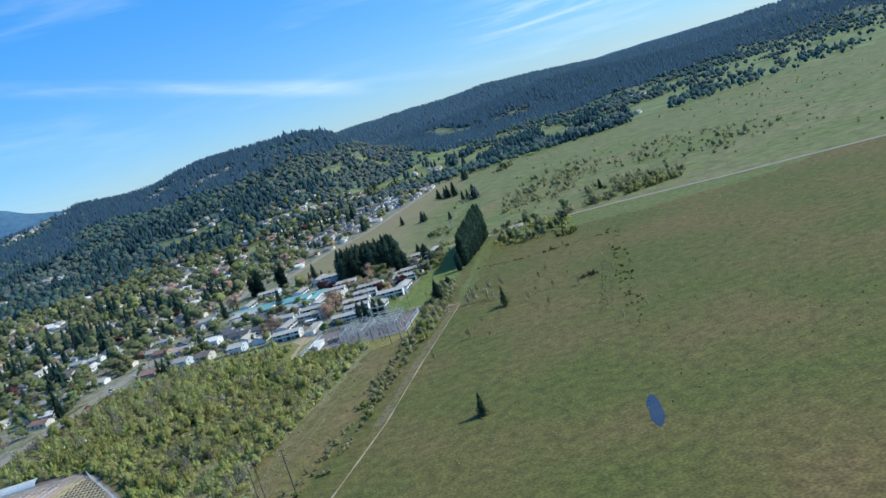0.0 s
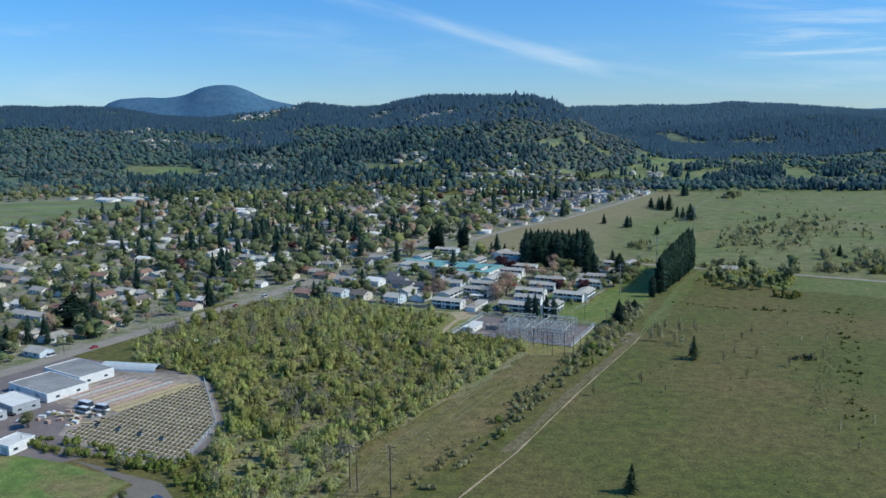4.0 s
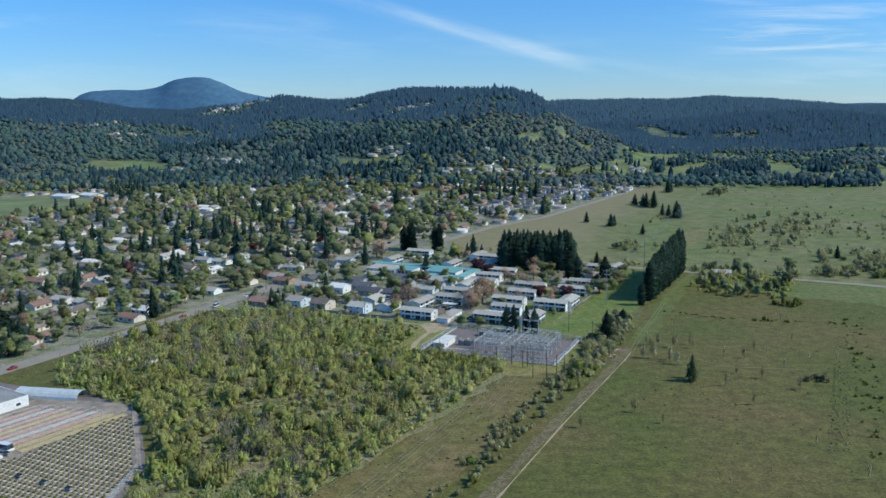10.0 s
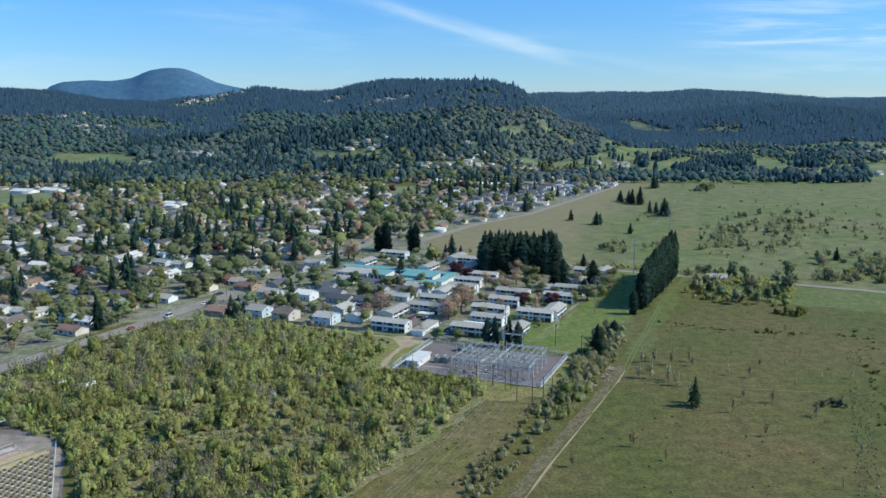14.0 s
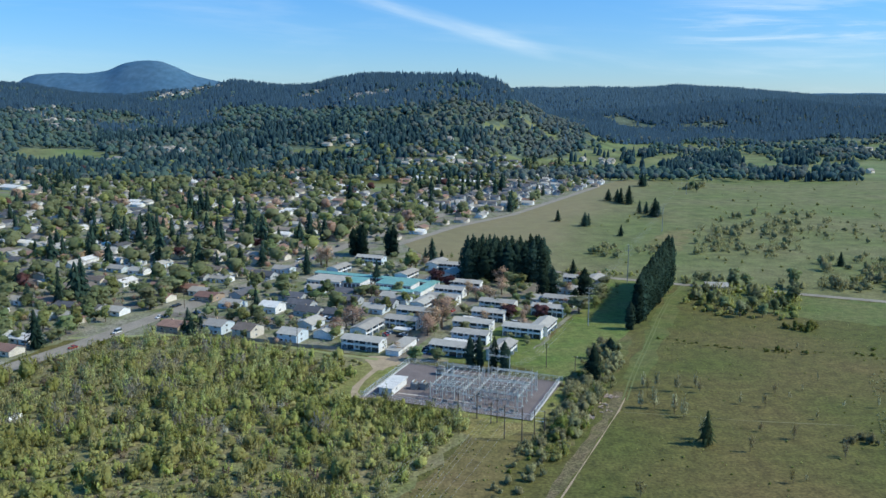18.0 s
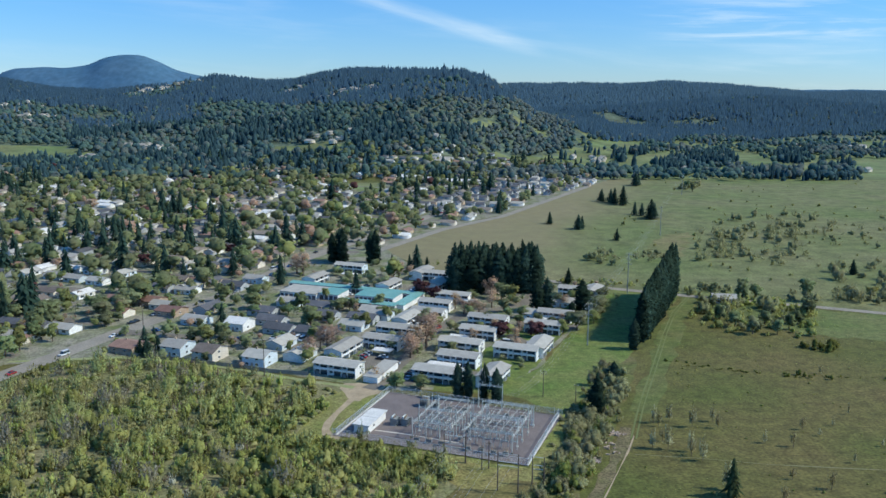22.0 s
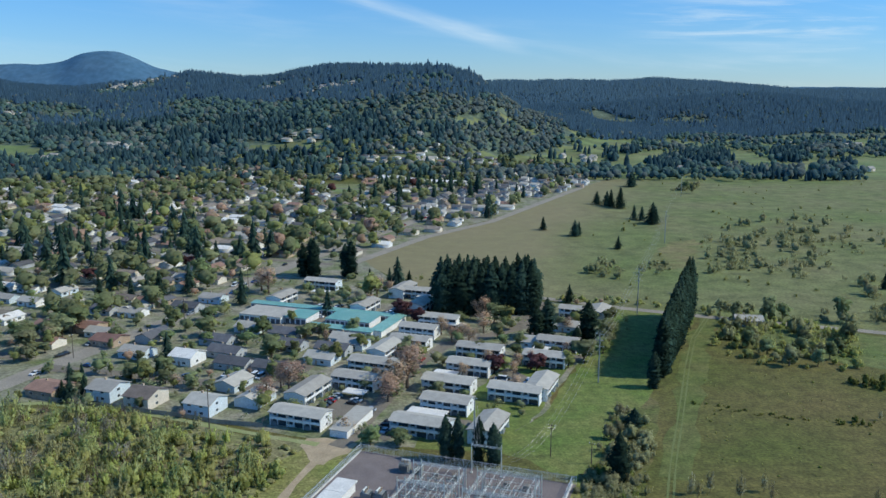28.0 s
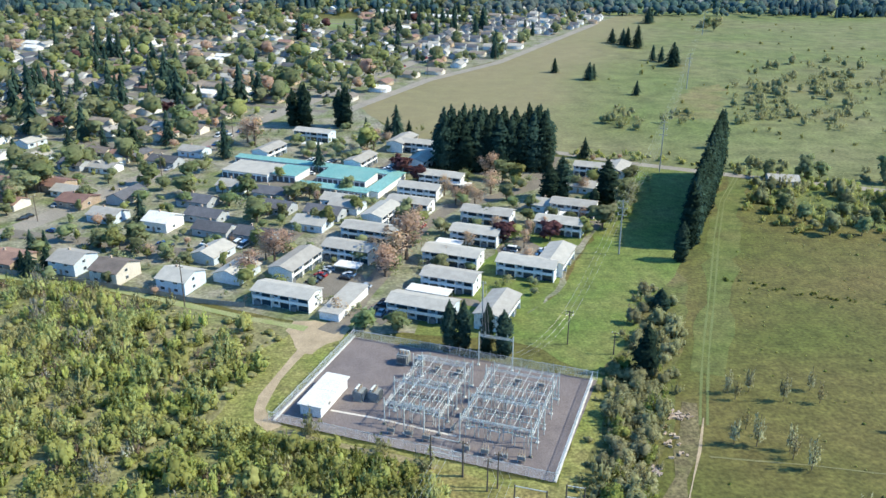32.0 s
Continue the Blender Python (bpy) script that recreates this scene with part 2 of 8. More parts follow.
# broad-leaved hill woods, their leaf colours blued to carry the haze
M_WOODS_HAZE = leafy("hill_woods", (0.124, 0.205, 0.178), (0.15, 0.218, 0.18), vary=0.0, island=0.1, through=0.5)
M_WOODS_BARE_HAZE = leafy("budding_hill_woods", (0.168, 0.212, 0.196), (0.195, 0.226, 0.205), vary=0.0, island=0.1, through=0.5)
M_WOODS_DARK_HAZE = leafy("dark_hill_woods", (0.082, 0.146, 0.16), (0.106, 0.168, 0.17), vary=0.0, island=0.12, through=0.45)
M_FIR = leafy("fir_needles", (0.034, 0.062, 0.046), (0.052, 0.083, 0.06), vary=0.35, island=0.24, through=0.34)
# hill firs in three steps of distance, haze painted in as lighter, bluer needles
M_FIRFAR_HAZE = leafy("far_fir_needles", (0.071, 0.137, 0.212), (0.088, 0.158, 0.226), vary=0.0, island=0.12, through=0.5)
M_FIRRIDGE_HAZE = leafy("blue_fir_needles", (0.1, 0.182, 0.265), (0.115, 0.198, 0.275), vary=0.0, island=0.08, through=0.5)
M_FIRMID_HAZE = leafy("foothill_fir_needles", (0.046, 0.09, 0.106), (0.062, 0.11, 0.12), vary=0.0, island=0.15, through=0.45)
M_RED = leafy("red_leaves", (0.1, 0.05, 0.055), (0.13, 0.065, 0.06))
M_BLOSSOM = leafy("budding_leaves", (0.58, 0.41, 0.32), (0.52, 0.4, 0.28), vary=0.2, island=0.15, through=0.6)
M_YELLOW = leafy("yellow_leaves", (0.275, 0.28, 0.105), (0.235, 0.255, 0.105), through=0.46)
M_BARE = leafy("bare_grey_twigs", (0.33, 0.31, 0.24), (0.3, 0.285, 0.22), vary=0.1, island=0.14, through=0.5)
M_THORN = leafy("grey_thorn_leaves", (0.29, 0.31, 0.155), (0.33, 0.325, 0.18), vary=0.1, island=0.14, through=0.45)
M_PETALS = leafy("pale_petals", (0.62, 0.6, 0.5), (0.5, 0.5, 0.36), vary=0.1, island=0.15)
M_BARK = material("bark", (0.16, 0.12, 0.09), (0.1, 0.08, 0.065), scale=1.2, rough=0.95)
M_TWIG = leafy("bare_twigs", (0.414, 0.398, 0.196), (0.375, 0.364, 0.168), vary=0.2, island=0.18, through=0.46)
WALLS = {
    "white": material("white_siding", (0.77, 0.765, 0.75), (0.69, 0.69, 0.68), scale=0.3, rough=0.6, vary=0.06),
    "blue": material("pale_blue_siding", (0.58, 0.65, 0.7), (0.52, 0.59, 0.64), scale=0.3, rough=0.6, vary=0.08),
    "cream": material("cream_siding", (0.68, 0.62, 0.53), (0.6, 0.55, 0.46), scale=0.3, rough=0.6, vary=0.08),
    "tan": material("tan_siding", (0.45, 0.35, 0.26), (0.38, 0.29, 0.21), scale=0.3, rough=0.7, vary=0.12),
    "grey": material("grey_siding", (0.42, 0.44, 0.46), (0.35, 0.37, 0.39), scale=0.3, rough=0.7, vary=0.12),
}
ROOFS = {
    "light": material("light_grey_shingles", (0.415, 0.39, 0.345), (0.345, 0.325, 0.29), scale=0.35, fine=3, rough=0.9, vary=0.14, bump=0.1, spec=0.1, contrast=0.1),
    "dark": material("dark_grey_shingles", (0.13, 0.13, 0.14), (0.1, 0.1, 0.11), scale=0.35, fine=3, rough=0.9, vary=0.2, bump=0.2),
    "brown": material("brown_shingles", (0.23, 0.19, 0.16), (0.175, 0.145, 0.12), scale=0.35, fine=3, rough=0.9, vary=0.2, bump=0.2),
    "white": material("white_roofing", (0.72, 0.69, 0.64), (0.62, 0.595, 0.55), scale=0.3, rough=0.6, vary=0.08),
    "teal": material("teal_metal_roof", (0.16, 0.34, 0.31), (0.21, 0.38, 0.34), scale=0.15, rough=0.5, vary=0.05),
    "red": material("red_brown_shingles", (0.26, 0.155, 0.12), (0.21, 0.125, 0.1), scale=0.35, fine=3, rough=0.9, vary=0.2),
}
M_STEEL = material("galvanised_steel", (0.63, 0.645, 0.605), (0.53, 0.545, 0.51), scale=2.0, rough=0.5, metal=0.1)
M_GLASS = material("window_glass", (0.03, 0.045, 0.06), (0.05, 0.07, 0.09), scale=0.5, rough=0.08, spec=0.6)
M_TRIM = material("white_trim", (0.8, 0.8, 0.8), (0.72, 0.72, 0.72), scale=1.0, rough=0.5)
M_POLE = material("weathered_pole", (0.14, 0.11, 0.085), (0.1, 0.08, 0.065), scale=1.0, rough=0.9)


# ---- mesh tools ----
def box(bm, x0, y0, z0, x1, y1, z1):
    v = [bm.verts.new(c) for c in ((x0, y0, z0), (x1, y0, z0), (x1, y1, z0), (x0, y1, z0), (x0, y0, z1), (x1, y0, z1), (x1, y1, z1), (x0, y1, z1))]
    for f in ((3, 2, 1, 0), (4, 5, 6, 7), (0, 1, 5, 4), (1, 2, 6, 5), (2, 3, 7, 6), (3, 0, 4, 7)):
        bm.faces.new([v[i] for i in f])


def rod(bm, a, b, r0, r1=None, sides=6):
    a, b = Vector(a), Vector(b)
    r1 = r0 if r1 is None else r1
    q = (b - a).to_track_quat("Z", "Y")
    rings = []
    for c, r in ((a, r0), (b, r1)):
        rings.append([bm.verts.new(c + q @ Vector((r * math.cos(k * math.tau / sides), r * math.sin(k * math.tau / sides), 0))) for k in range(sides)])
    for k in range(sides):
        bm.faces.new((rings[0][k], rings[0][(k + 1) % sides], rings[1][(k + 1) % sides], rings[1][k]))
    bm.faces.new(rings[1])
    bm.faces.new(rings[0][::-1])


def mesh_of(name, bm, mat):
    me = bpy.data.meshes.new(name)
    bm.to_mesh(me)
    bm.free()
    me.materials.append(mat)
    return me


def part(name, bm, mat, parent=None, label=""):
    ob = new(name, mesh_of(name, bm, mat))
    if parent:
        ob.parent = parent
    return tagged(ob, label)


def from_arrays(name, verts, faces, mat, parent=None, normals=None):
    """faces: an array of triangles or quads."""
    me = bpy.data.meshes.new(name)
    verts, faces = np.asarray(verts, np.float32), np.asarray(faces, np.int32)
    k = faces.shape[1]
    me.vertices.add(len(verts))
    me.vertices.foreach_set("co", verts.ravel())
    me.loops.add(faces.size)
    me.loops.foreach_set("vertex_index", faces.ravel())
    me.polygons.add(len(faces))
    me.polygons.foreach_set("loop_start", np.arange(0, faces.size, k, dtype=np.int32))
    me.update(calc_edges=True)
    if normals is not None:
        me.polygons.foreach_set("use_smooth", np.ones(len(faces), bool))
        me.normals_split_custom_set_from_vertices(normals)
    me.materials.append(mat)
    ob = new(name, me)
    if parent:
        ob.parent = parent
    return ob


def patch(name, pts, mat, z, label, category, wobble=1.5, step=6.0, kind="structure"):
    """A flat area with a slightly ragged edge, laid over the ground."""
    rng = random.Random(name)
    bm = bmesh.new()
    ring = []
    for (x0, y0), (x1, y1) in zip(pts, pts[1:] + pts[:1]):
        n = max(1, int(math.hypot(x1 - x0, y1 - y0) / step))
        for i in range(n):
            f = i / n
            w = wobble if i else 0
            ring.append((x0 + (x1 - x0) * f + rng.uniform(-w, w), y0 + (y1 - y0) * f + rng.uniform(-w, w), z))
    f = bm.faces.new([bm.verts.new(c) for c in ring])
    if f.normal.z < 0 or f.calc_area() == 0:
        f.normal_flip()
    bm.normal_update()
    if f.normal.z < 0:
        f.normal_flip()
    bmesh.ops.triangulate(bm, faces=bm.faces[:])
    return tagged(part(name, bm, mat), label, category, kind=kind)


def strip(name, pts, width, mat, z, label, category, wobble=0.0):
    """A road or path along a line, as one ribbon."""
    rng = random.Random(name)
    line = []
    for (x0, y0), (x1, y1) in zip(pts, pts[1:]):
        n = max(1, int(math.hypot(x1 - x0, y1 - y0) / 8))
        line += [Vector((x0 + (x1 - x0) * i / n, y0 + (y1 - y0) * i / n)) for i in range(n)]
    line.append(Vector(pts[-1]))
    bm = bmesh.new()
    last = None
    for i, p in enumerate(line):
        d = (line[min(i + 1, len(line) - 1)] - line[max(i - 1, 0)]).normalized()
        side = Vector((-d.y, d.x)) * (width / 2 + rng.uniform(-wobble, wobble))
        pair = bm.verts.new((*(p + side), z)), bm.verts.new((*(p - side), z))
        if last:
            bm.faces.new((last[1], pair[1], pair[0], last[0]))
        last = pair
    bm.normal_update()
    return tagged(part(name, bm, mat), label, category, kind="structure")


# the street grid is turned by this angle
TURN = -21.5
U = Vector((math.cos(radians(TURN)), math.sin(radians(TURN)), 0))
V = Vector((-U.y, U.x, 0))


# ---- ground, hills ----
def bump_between(x, nodes):
    return np.interp(x, [n[0] for n in nodes], [n[1] for n in nodes])


def smooth(s):
    s = np.clip(s, 0, 1)
    return s * s * (3 - 2 * s)


def wave(x, y, k, seed):
    r = np.random.RandomState(seed)
    out = 0
    for i in range(7):
        a, ph = r.uniform(0, 2 * np.pi), r.uniform(0, 2 * np.pi)
        out = out + np.sin((x * np.cos(a) + y * np.sin(a)) * k * r.uniform(0.6, 1.8) + ph)
    return out / 3.0


def height(x, y):
    x, y = np.asarray(x, float), np.asarray(y, float)
    yy = np.maximum(y, 50)
    a = np.clip(x / yy, -1.6, 1.6)
    crest = bump_between(a, [(-1.6, 130), (-0.7, 148), (-0.55, 146), (-0.5, 134), (-0.44, 113), (-0.38, 108), (-0.31, 126), (-0.255, 143), (-0.2, 133), (-0.16, 132), (-0.135, 146), (-0.1, 157), (-0.055, 161), (0.0, 153), (0.035, 150), (0.07, 126), (0.09, 96), (0.12, 62), (0.17, 40), (0.25, 14), (0.4, 0), (1.6, 0)])
    dist = bump_between(a, [(-1.6, 2500), (-0.3, 2350), (-0.15, 2200), (0.0, 1960), (0.1, 1900), (0.3, 2000), (1.6, 2000)])
    foot = bump_between(a, [(-1.6, 1250), (-0.3, 1150), (0.0, 1130), (0.1, 1350), (0.3, 1500), (1.6, 1500)])
    s = (yy - foot) / (dist - foot)
    up = 0.42 * np.clip(s, 0, 1) + 0.58 * smooth(s)
    down = 1 - 0.45 * smooth((yy - dist) / 700)
    h = crest * up * down
    far = bump_between(a, [(-1.6, 90), (-0.3, 90), (0.0, 110), (0.1, 128), (0.17, 132), (0.22, 128), (0.27, 140), (0.33, 130), (0.38, 114), (0.44, 100), (0.52, 100), (0.8, 110), (1.6, 110)])
    front = bump_between(a, [(-1.6, 0), (0.02, 20), (0.08, 40), (0.11, 48), (0.17, 62), (0.24, 67), (0.3, 80), (0.36, 90), (0.42, 88), (0.48, 70), (0.6, 60), (1.6, 60)])
    h2 = front * smooth((yy - 2080) / 420) * (1 - 0.4 * smooth((yy - 2520) / 250))
    h2 = np.maximum(h2, far * (0.2 * np.clip((yy - 2600) / 550, 0, 1) + 0.8 * smooth((yy - 2600) / 550)) * (1 - 0.3 * smooth((yy - 3250) / 600)))
    out = np.maximum(h, h2)
    table = bump_between(a, [(-0.62, 40), (-0.525, 130), (-0.51, 168), (-0.497, 200), (-0.482, 216), (-0.455, 221), (-0.42, 217), (-0.4, 224), (-0.388, 250), (-0.376, 271), (-0.366, 278), (-0.352, 282), (-0.335, 279), (-0.32, 254), (-0.3, 214), (-0.272, 184), (-0.24, 152), (-0.21, 124), (-0.15, 90), (0.1, 60), (0.3, 90), (0.4, 118), (0.5, 122), (0.7, 110), (1.6, 60)])
    out = np.maximum(out, table * smooth((yy - 3500) / 500))
    rough = smooth((yy - 1150) / 500)
    return out + rough * (3.0 * wave(x, y, 0.012, 3) + 1.5 * wave(x, y, 0.04, 4))


# open meadows between the woods
MEADOWS = [[(-275, 1445), (-145, 1410), (-135, 1350), (-250, 1370)], [(-90, 1290), (-55, 1215), (55, 1265), (60, 1310)], [(70, 1375), (195, 1500), (190, 1300), (100, 1260)], [(305, 1670), (460, 1850), (390, 1620), (285, 1570)]]
MEADOWS += [[(340, 1500), (410, 1540), (360, 1385), (310, 1400)], [(720, 1490), (845, 1525), (620, 1090), (560, 1100)], [(-765, 1480), (-620, 1480), (-520, 1350), (-710, 1370)], [(135, 1700), (160, 1740), (235, 1660), (210, 1620)], [(500, 1390), (560, 1400), (620, 1640), (560, 1640)], [(60, 1520), (110, 1560), (130, 1610), (90, 1600)]]


def in_meadow(x, y):
    hit = np.zeros(np.shape(x), bool)
    for poly in MEADOWS:
        for (x0, y0), (x1, y1) in zip(poly, poly[1:] + poly[:1]):
            hit ^= ((y0 > y) != (y1 > y)) & (x < (x1 - x0) * (y - y0) / (y1 - y0 + 1e-9) + x0)
    return hit


def build_ground():
    xs = np.unique(np.r_[np.arange(-3600, -2300, 110), np.arange(-2300, 1700, 30), np.arange(1700, 3601, 110)])
    ys = np.unique(np.r_[np.arange(-1500, 0, 120), np.arange(0, 1100, 40), np.arange(1100, 3600, 25), np.arange(3600, 4400, 60)])
    gx, gy = np.meshgrid(xs, ys)
    gz = height(gx, gy)
    verts = np.stack([gx, gy, gz], -1).reshape(-1, 3)
    w = len(xs)
    i = (np.arange(len(ys) - 1)[:, None] * w + np.arange(w - 1)[None]).ravel()
    faces = np.stack([i, i + 1, i + w + 1, i + w], -1)
    ob = from_arrays("ground", verts, faces, M_PRAIRIE)
    ob.data.materials.append(M_HILL)
    # the haze-blue colour goes on the ground beyond 3380 m
    ob.data.materials.append(M_FAR_HAZE)
    ob.data.materials.append(M_FIELD)
    mid = gy[:-1, :-1].ravel()
    left = gx[:-1, :-1].ravel() < -330
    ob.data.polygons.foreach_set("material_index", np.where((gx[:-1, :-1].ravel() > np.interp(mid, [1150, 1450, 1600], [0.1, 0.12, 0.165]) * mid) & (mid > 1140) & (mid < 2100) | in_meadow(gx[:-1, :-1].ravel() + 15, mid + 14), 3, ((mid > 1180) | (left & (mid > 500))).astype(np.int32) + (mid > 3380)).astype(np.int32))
    ob.data.polygons.foreach_set("use_smooth", np.ones(len(faces), bool))
    tagged(ob, "valley floor of olive and brown prairie grass rising into hills", "ground", kind="structure")


build_ground()

# ---- areas and roads ----
patch("town_ground", [(-900, 330), (-330, 150), (-300, 100), (-255, 200), (-222, 300), (-190, 388), (-142, 400), (-100, 392), (-50, 369), (-17, 356), (28, 350), (47, 382), (64, 425), (98, 495), (108, 528), (70, 545), (10, 556), (-14, 600), (-38, 668), (8, 757), (66, 838), (120, 940), (196, 1090), (300, 1170), (-900, 1170)], M_YARD, 0.04, "patchy lawns and bare yards between the houses", "ground")
patch("mown_field", [(26, 352), (44, 334), (50, 329), (60, 345), (74, 372), (92, 402), (100, 420), (142, 505), (146, 518), (108, 529), (97, 494), (64, 424), (48, 384), (30, 362)], M_LAWN, 0.06, "bright green mown strip below the power line", "grass")
M_PASTURE = material("pasture_grass", (0.122, 0.152, 0.045), (0.168, 0.162, 0.072), scale=0.01, fine=0.6, bump=0.4, rough=0.95, detail=7, contrast=0.28, mottle=0.07)


def dry_towards(m, origin, nx, ny, lo, hi, tan, ragged):
    """Lets the grass of m turn dry and tan across a ragged line on the ground."""
    n, l = m.node_tree.nodes, m.node_tree.links
    p = n["Principled BSDF"]
    before = p.inputs["Base Color"].links[0].from_socket
    geo, dot, noise = n.new("ShaderNodeNewGeometry"), n.new("ShaderNodeVectorMath"), n.new("ShaderNodeTexNoise")
    dot.operation = "DOT_PRODUCT"
    dot.inputs[1].default_value = (nx, ny, 0)
    l.new(geo.outputs["Position"], dot.inputs[0])
    noise.inputs["Scale"].default_value, noise.inputs["Detail"].default_value = 0.02, 7.0
    l.new(geo.outputs["Position"], noise.inputs["Vector"])
    mad = n.new("ShaderNodeMath")
    mad.operation = "MULTIPLY_ADD"
    mad.inputs[1].default_value = ragged
    l.new(noise.outputs["Fac"], mad.inputs[0])
    l.new(dot.outputs["Value"], mad.inputs[2])
    r = n.new("ShaderNodeMapRange")
    r.interpolation_type = "SMOOTHSTEP"
    c = origin[0] * nx + origin[1] * ny + ragged / 2
    r.inputs["From Min"].default_value, r.inputs["From Max"].default_value = c + lo, c + hi
    r.inputs["To Min"].default_value = 0.35
    l.new(mad.outputs[0], r.inputs["Value"])
    mix = n.new("ShaderNodeMix")
    mix.data_type = "RGBA"
    mix.inputs["A"].default_value = (*tan, 1)
    l.new(r.outputs[0], mix.inputs["Factor"])
    l.new(before, mix.inputs["B"])
    l.new(mix.outputs["Result"], p.inputs["Base Color"])
    return m


dry_towards(M_PASTURE, (90, 640), 0.946, -0.325, -45, 45, (0.25, 0.2, 0.112), 120)
patch("pasture", [(-36, 660), (-12, 598), (12, 560), (60, 556), (112, 532), (152, 514), (219, 487), (254, 471), (330, 428), (460, 363), (700, 250), (1100, 500), (1100, 1150), (250, 1180), (198, 1088), (66, 834), (8, 755)], M_PASTURE, 0.05, "green pasture turning tan and dry beside the houses", "grass", wobble=1.5, step=9)
patch("dry_patch", [(158, 629), (176, 690), (194, 725), (219, 737), (205, 690), (181, 628)], material("brown_grass", (0.185, 0.158, 0.068), (0.15, 0.155, 0.052), scale=0.05, fine=0.8, rough=0.95, contrast=0.3, mottle=0.12), 0.062, "dry brownish patch in the pasture", "grass", wobble=5, step=7)
patch("roadside_grass", [(150, 505), (214, 480), (252, 464), (330, 420), (400, 385), (330, 380), (240, 405), (200, 425), (150, 470)], material("roadside_green", (0.106, 0.138, 0.036), (0.145, 0.15, 0.052), scale=0.05, fine=1.2, bump=0.3, rough=0.95, contrast=0.3, mottle=0.25), 0.055, "fresh green grass below the country road", "grass", wobble=6, step=6)
patch("nursery_lot", [(-121, 128), (-117, 140), (-118, 167), (-141, 217), (-160, 236), (-200, 247), (-238, 262), (-262, 185), (-258, 120), (-206, 109), (-196, 121), (-180, 122), (-163, 128), (-150, 138)], M_GRAVEL, 0.044, "grey gravel lot of a plant nursery", "gravel lot", wobble=0.6)
patch("bed_ground", [(-180, 153), (-143, 128), (-120, 125), (-119, 150), (-119, 166), (-141, 216), (-150, 229), (-192, 236), (-208, 196), (-186, 178)], M_STONES, 0.062, "tan sandy ground of the nursery beds", "sand", wobble=0.4)
patch("park_lawn", [(-207, 131), (-187, 133), (-163, 127), (-132, 112), (-139, 86), (-150, 72), (-200, 98), (-230, 110)], M_WORN, 0.05, "small lawn with a worn brown patch", "grass")
patch("yard_drive", [(-163, 130), (-121, 112), (-112, 100), (-118, 70), (-150, 55), (-142, 73), (-136, 87), (-130, 110)], M_ASPHALT, 0.06, "asphalt yard with parked cars", "pavement", wobble=0.5)
patch("worn_patch", [(-159, 104), (-160, 114), (-150, 118), (-140, 112), (-138, 99), (-146, 94)], material("trodden_grass", (0.2, 0.165, 0.07), (0.15, 0.165, 0.05), scale=0.09, fine=1.2, rough=0.95, contrast=0.3, mottle=0.25), 0.054, "worn brown grass in the middle of the lawn", "grass", wobble=3)
patch("flats_lawn", [(0, 354), (27, 351), (46, 384), (62, 426), (80, 466), (62, 474), (40, 440), (22, 404), (6, 376)], M_LAWN, 0.052, "green lawn between the blocks of flats", "grass", wobble=1.5)
patch("slab", [(-205.4, 108.4), (-196.2, 119.9), (-177.7, 111.3), (-185.1, 97.4)], M_CONCRETE, 0.09, "pale concrete slab in the lawn", "slab", wobble=0.3)
patch("dirt_apron", [(-19, 358), (-21, 361), (-30, 363.5), (-36.5, 363), (-38, 357), (-35, 351), (-31, 343), (-28.5, 342.5), (-25, 348.5), (-21, 351)], M_DIRT, 0.072, "bare dirt apron at the fence gate", "track", wobble=0.8, step=3)
strip("access_track", [(-29, 352), (-31.5, 345), (-34, 337), (-36.3, 329), (-38, 321), (-38.3, 315), (-37, 310.6), (-33, 306.3)], 3.2, M_DIRT, 0.068, "bare dirt access track round the fence", "track", wobble=0.5)
M_ROUGH = material("rough_verge_grass", (0.17, 0.19, 0.045), (0.215, 0.195, 0.07), scale=0.07, fine=1.2, bump=0.4, rough=0.95, contrast=0.35, mottle=0.3)
patch("fence_lawn", [(-52, 300), (-36, 300), (33, 273), (54, 330), (48, 332), (31.5, 283), (-36, 309.5), (-33.4, 314), (-22.3, 340), (-17.3, 353), (-30, 362), (-44, 345), (-47, 320)], M_ROUGH, 0.055, "rough yellow-green grass verge outside the fence", "grass", wobble=1.2)
patch("dry_corner", [(-6, 295.5), (8, 289.5), (29, 282), (27, 276), (20, 268), (9, 269), (4, 280), (-8, 290)], material("dry_corner_grass", (0.23, 0.185, 0.07), (0.18, 0.17, 0.05), scale=0.1, fine=1.2, rough=0.95, contrast=0.4, mottle=0.3), 0.06, "dry orange-tinged grass below the line frames", "grass", wobble=1.5)
M_PALEROAD = material("worn_pale_asphalt", (0.3, 0.265, 0.215), (0.245, 0.218, 0.178), scale=0.1, fine=1.5, rough=0.9)
M_STRIPGRASS = material("dry_strip_grass", (0.135, 0.122, 0.036), (0.165, 0.125, 0.052), scale=0.04, fine=1.0, rough=0.95, contrast=0.36, mottle=0.2)
M_BUSHFLOOR = material("rank_verge", (0.1, 0.118, 0.03), (0.14, 0.12, 0.048), scale=0.08, fine=1.0, rough=0.95, contrast=0.35, mottle=0.3)
MAIN_ROAD = [(-330, 60), (-290, 150), (-252, 225), (-222, 290), (-178, 385), (-157, 438), (-128, 502), (-112, 555), (-98, 610), (-60, 700), (10, 860), (90, 1010)]
strip("main_road", MAIN_ROAD, 11, M_PALEROAD, 0.09, "grey two-lane asphalt road", "road")
strip("field_road", [(-45, 648), (8, 752), (66, 828), (196, 1084), (280, 1440)], 8, M_PALEROAD, 0.1, "pale road between houses and field", "road")
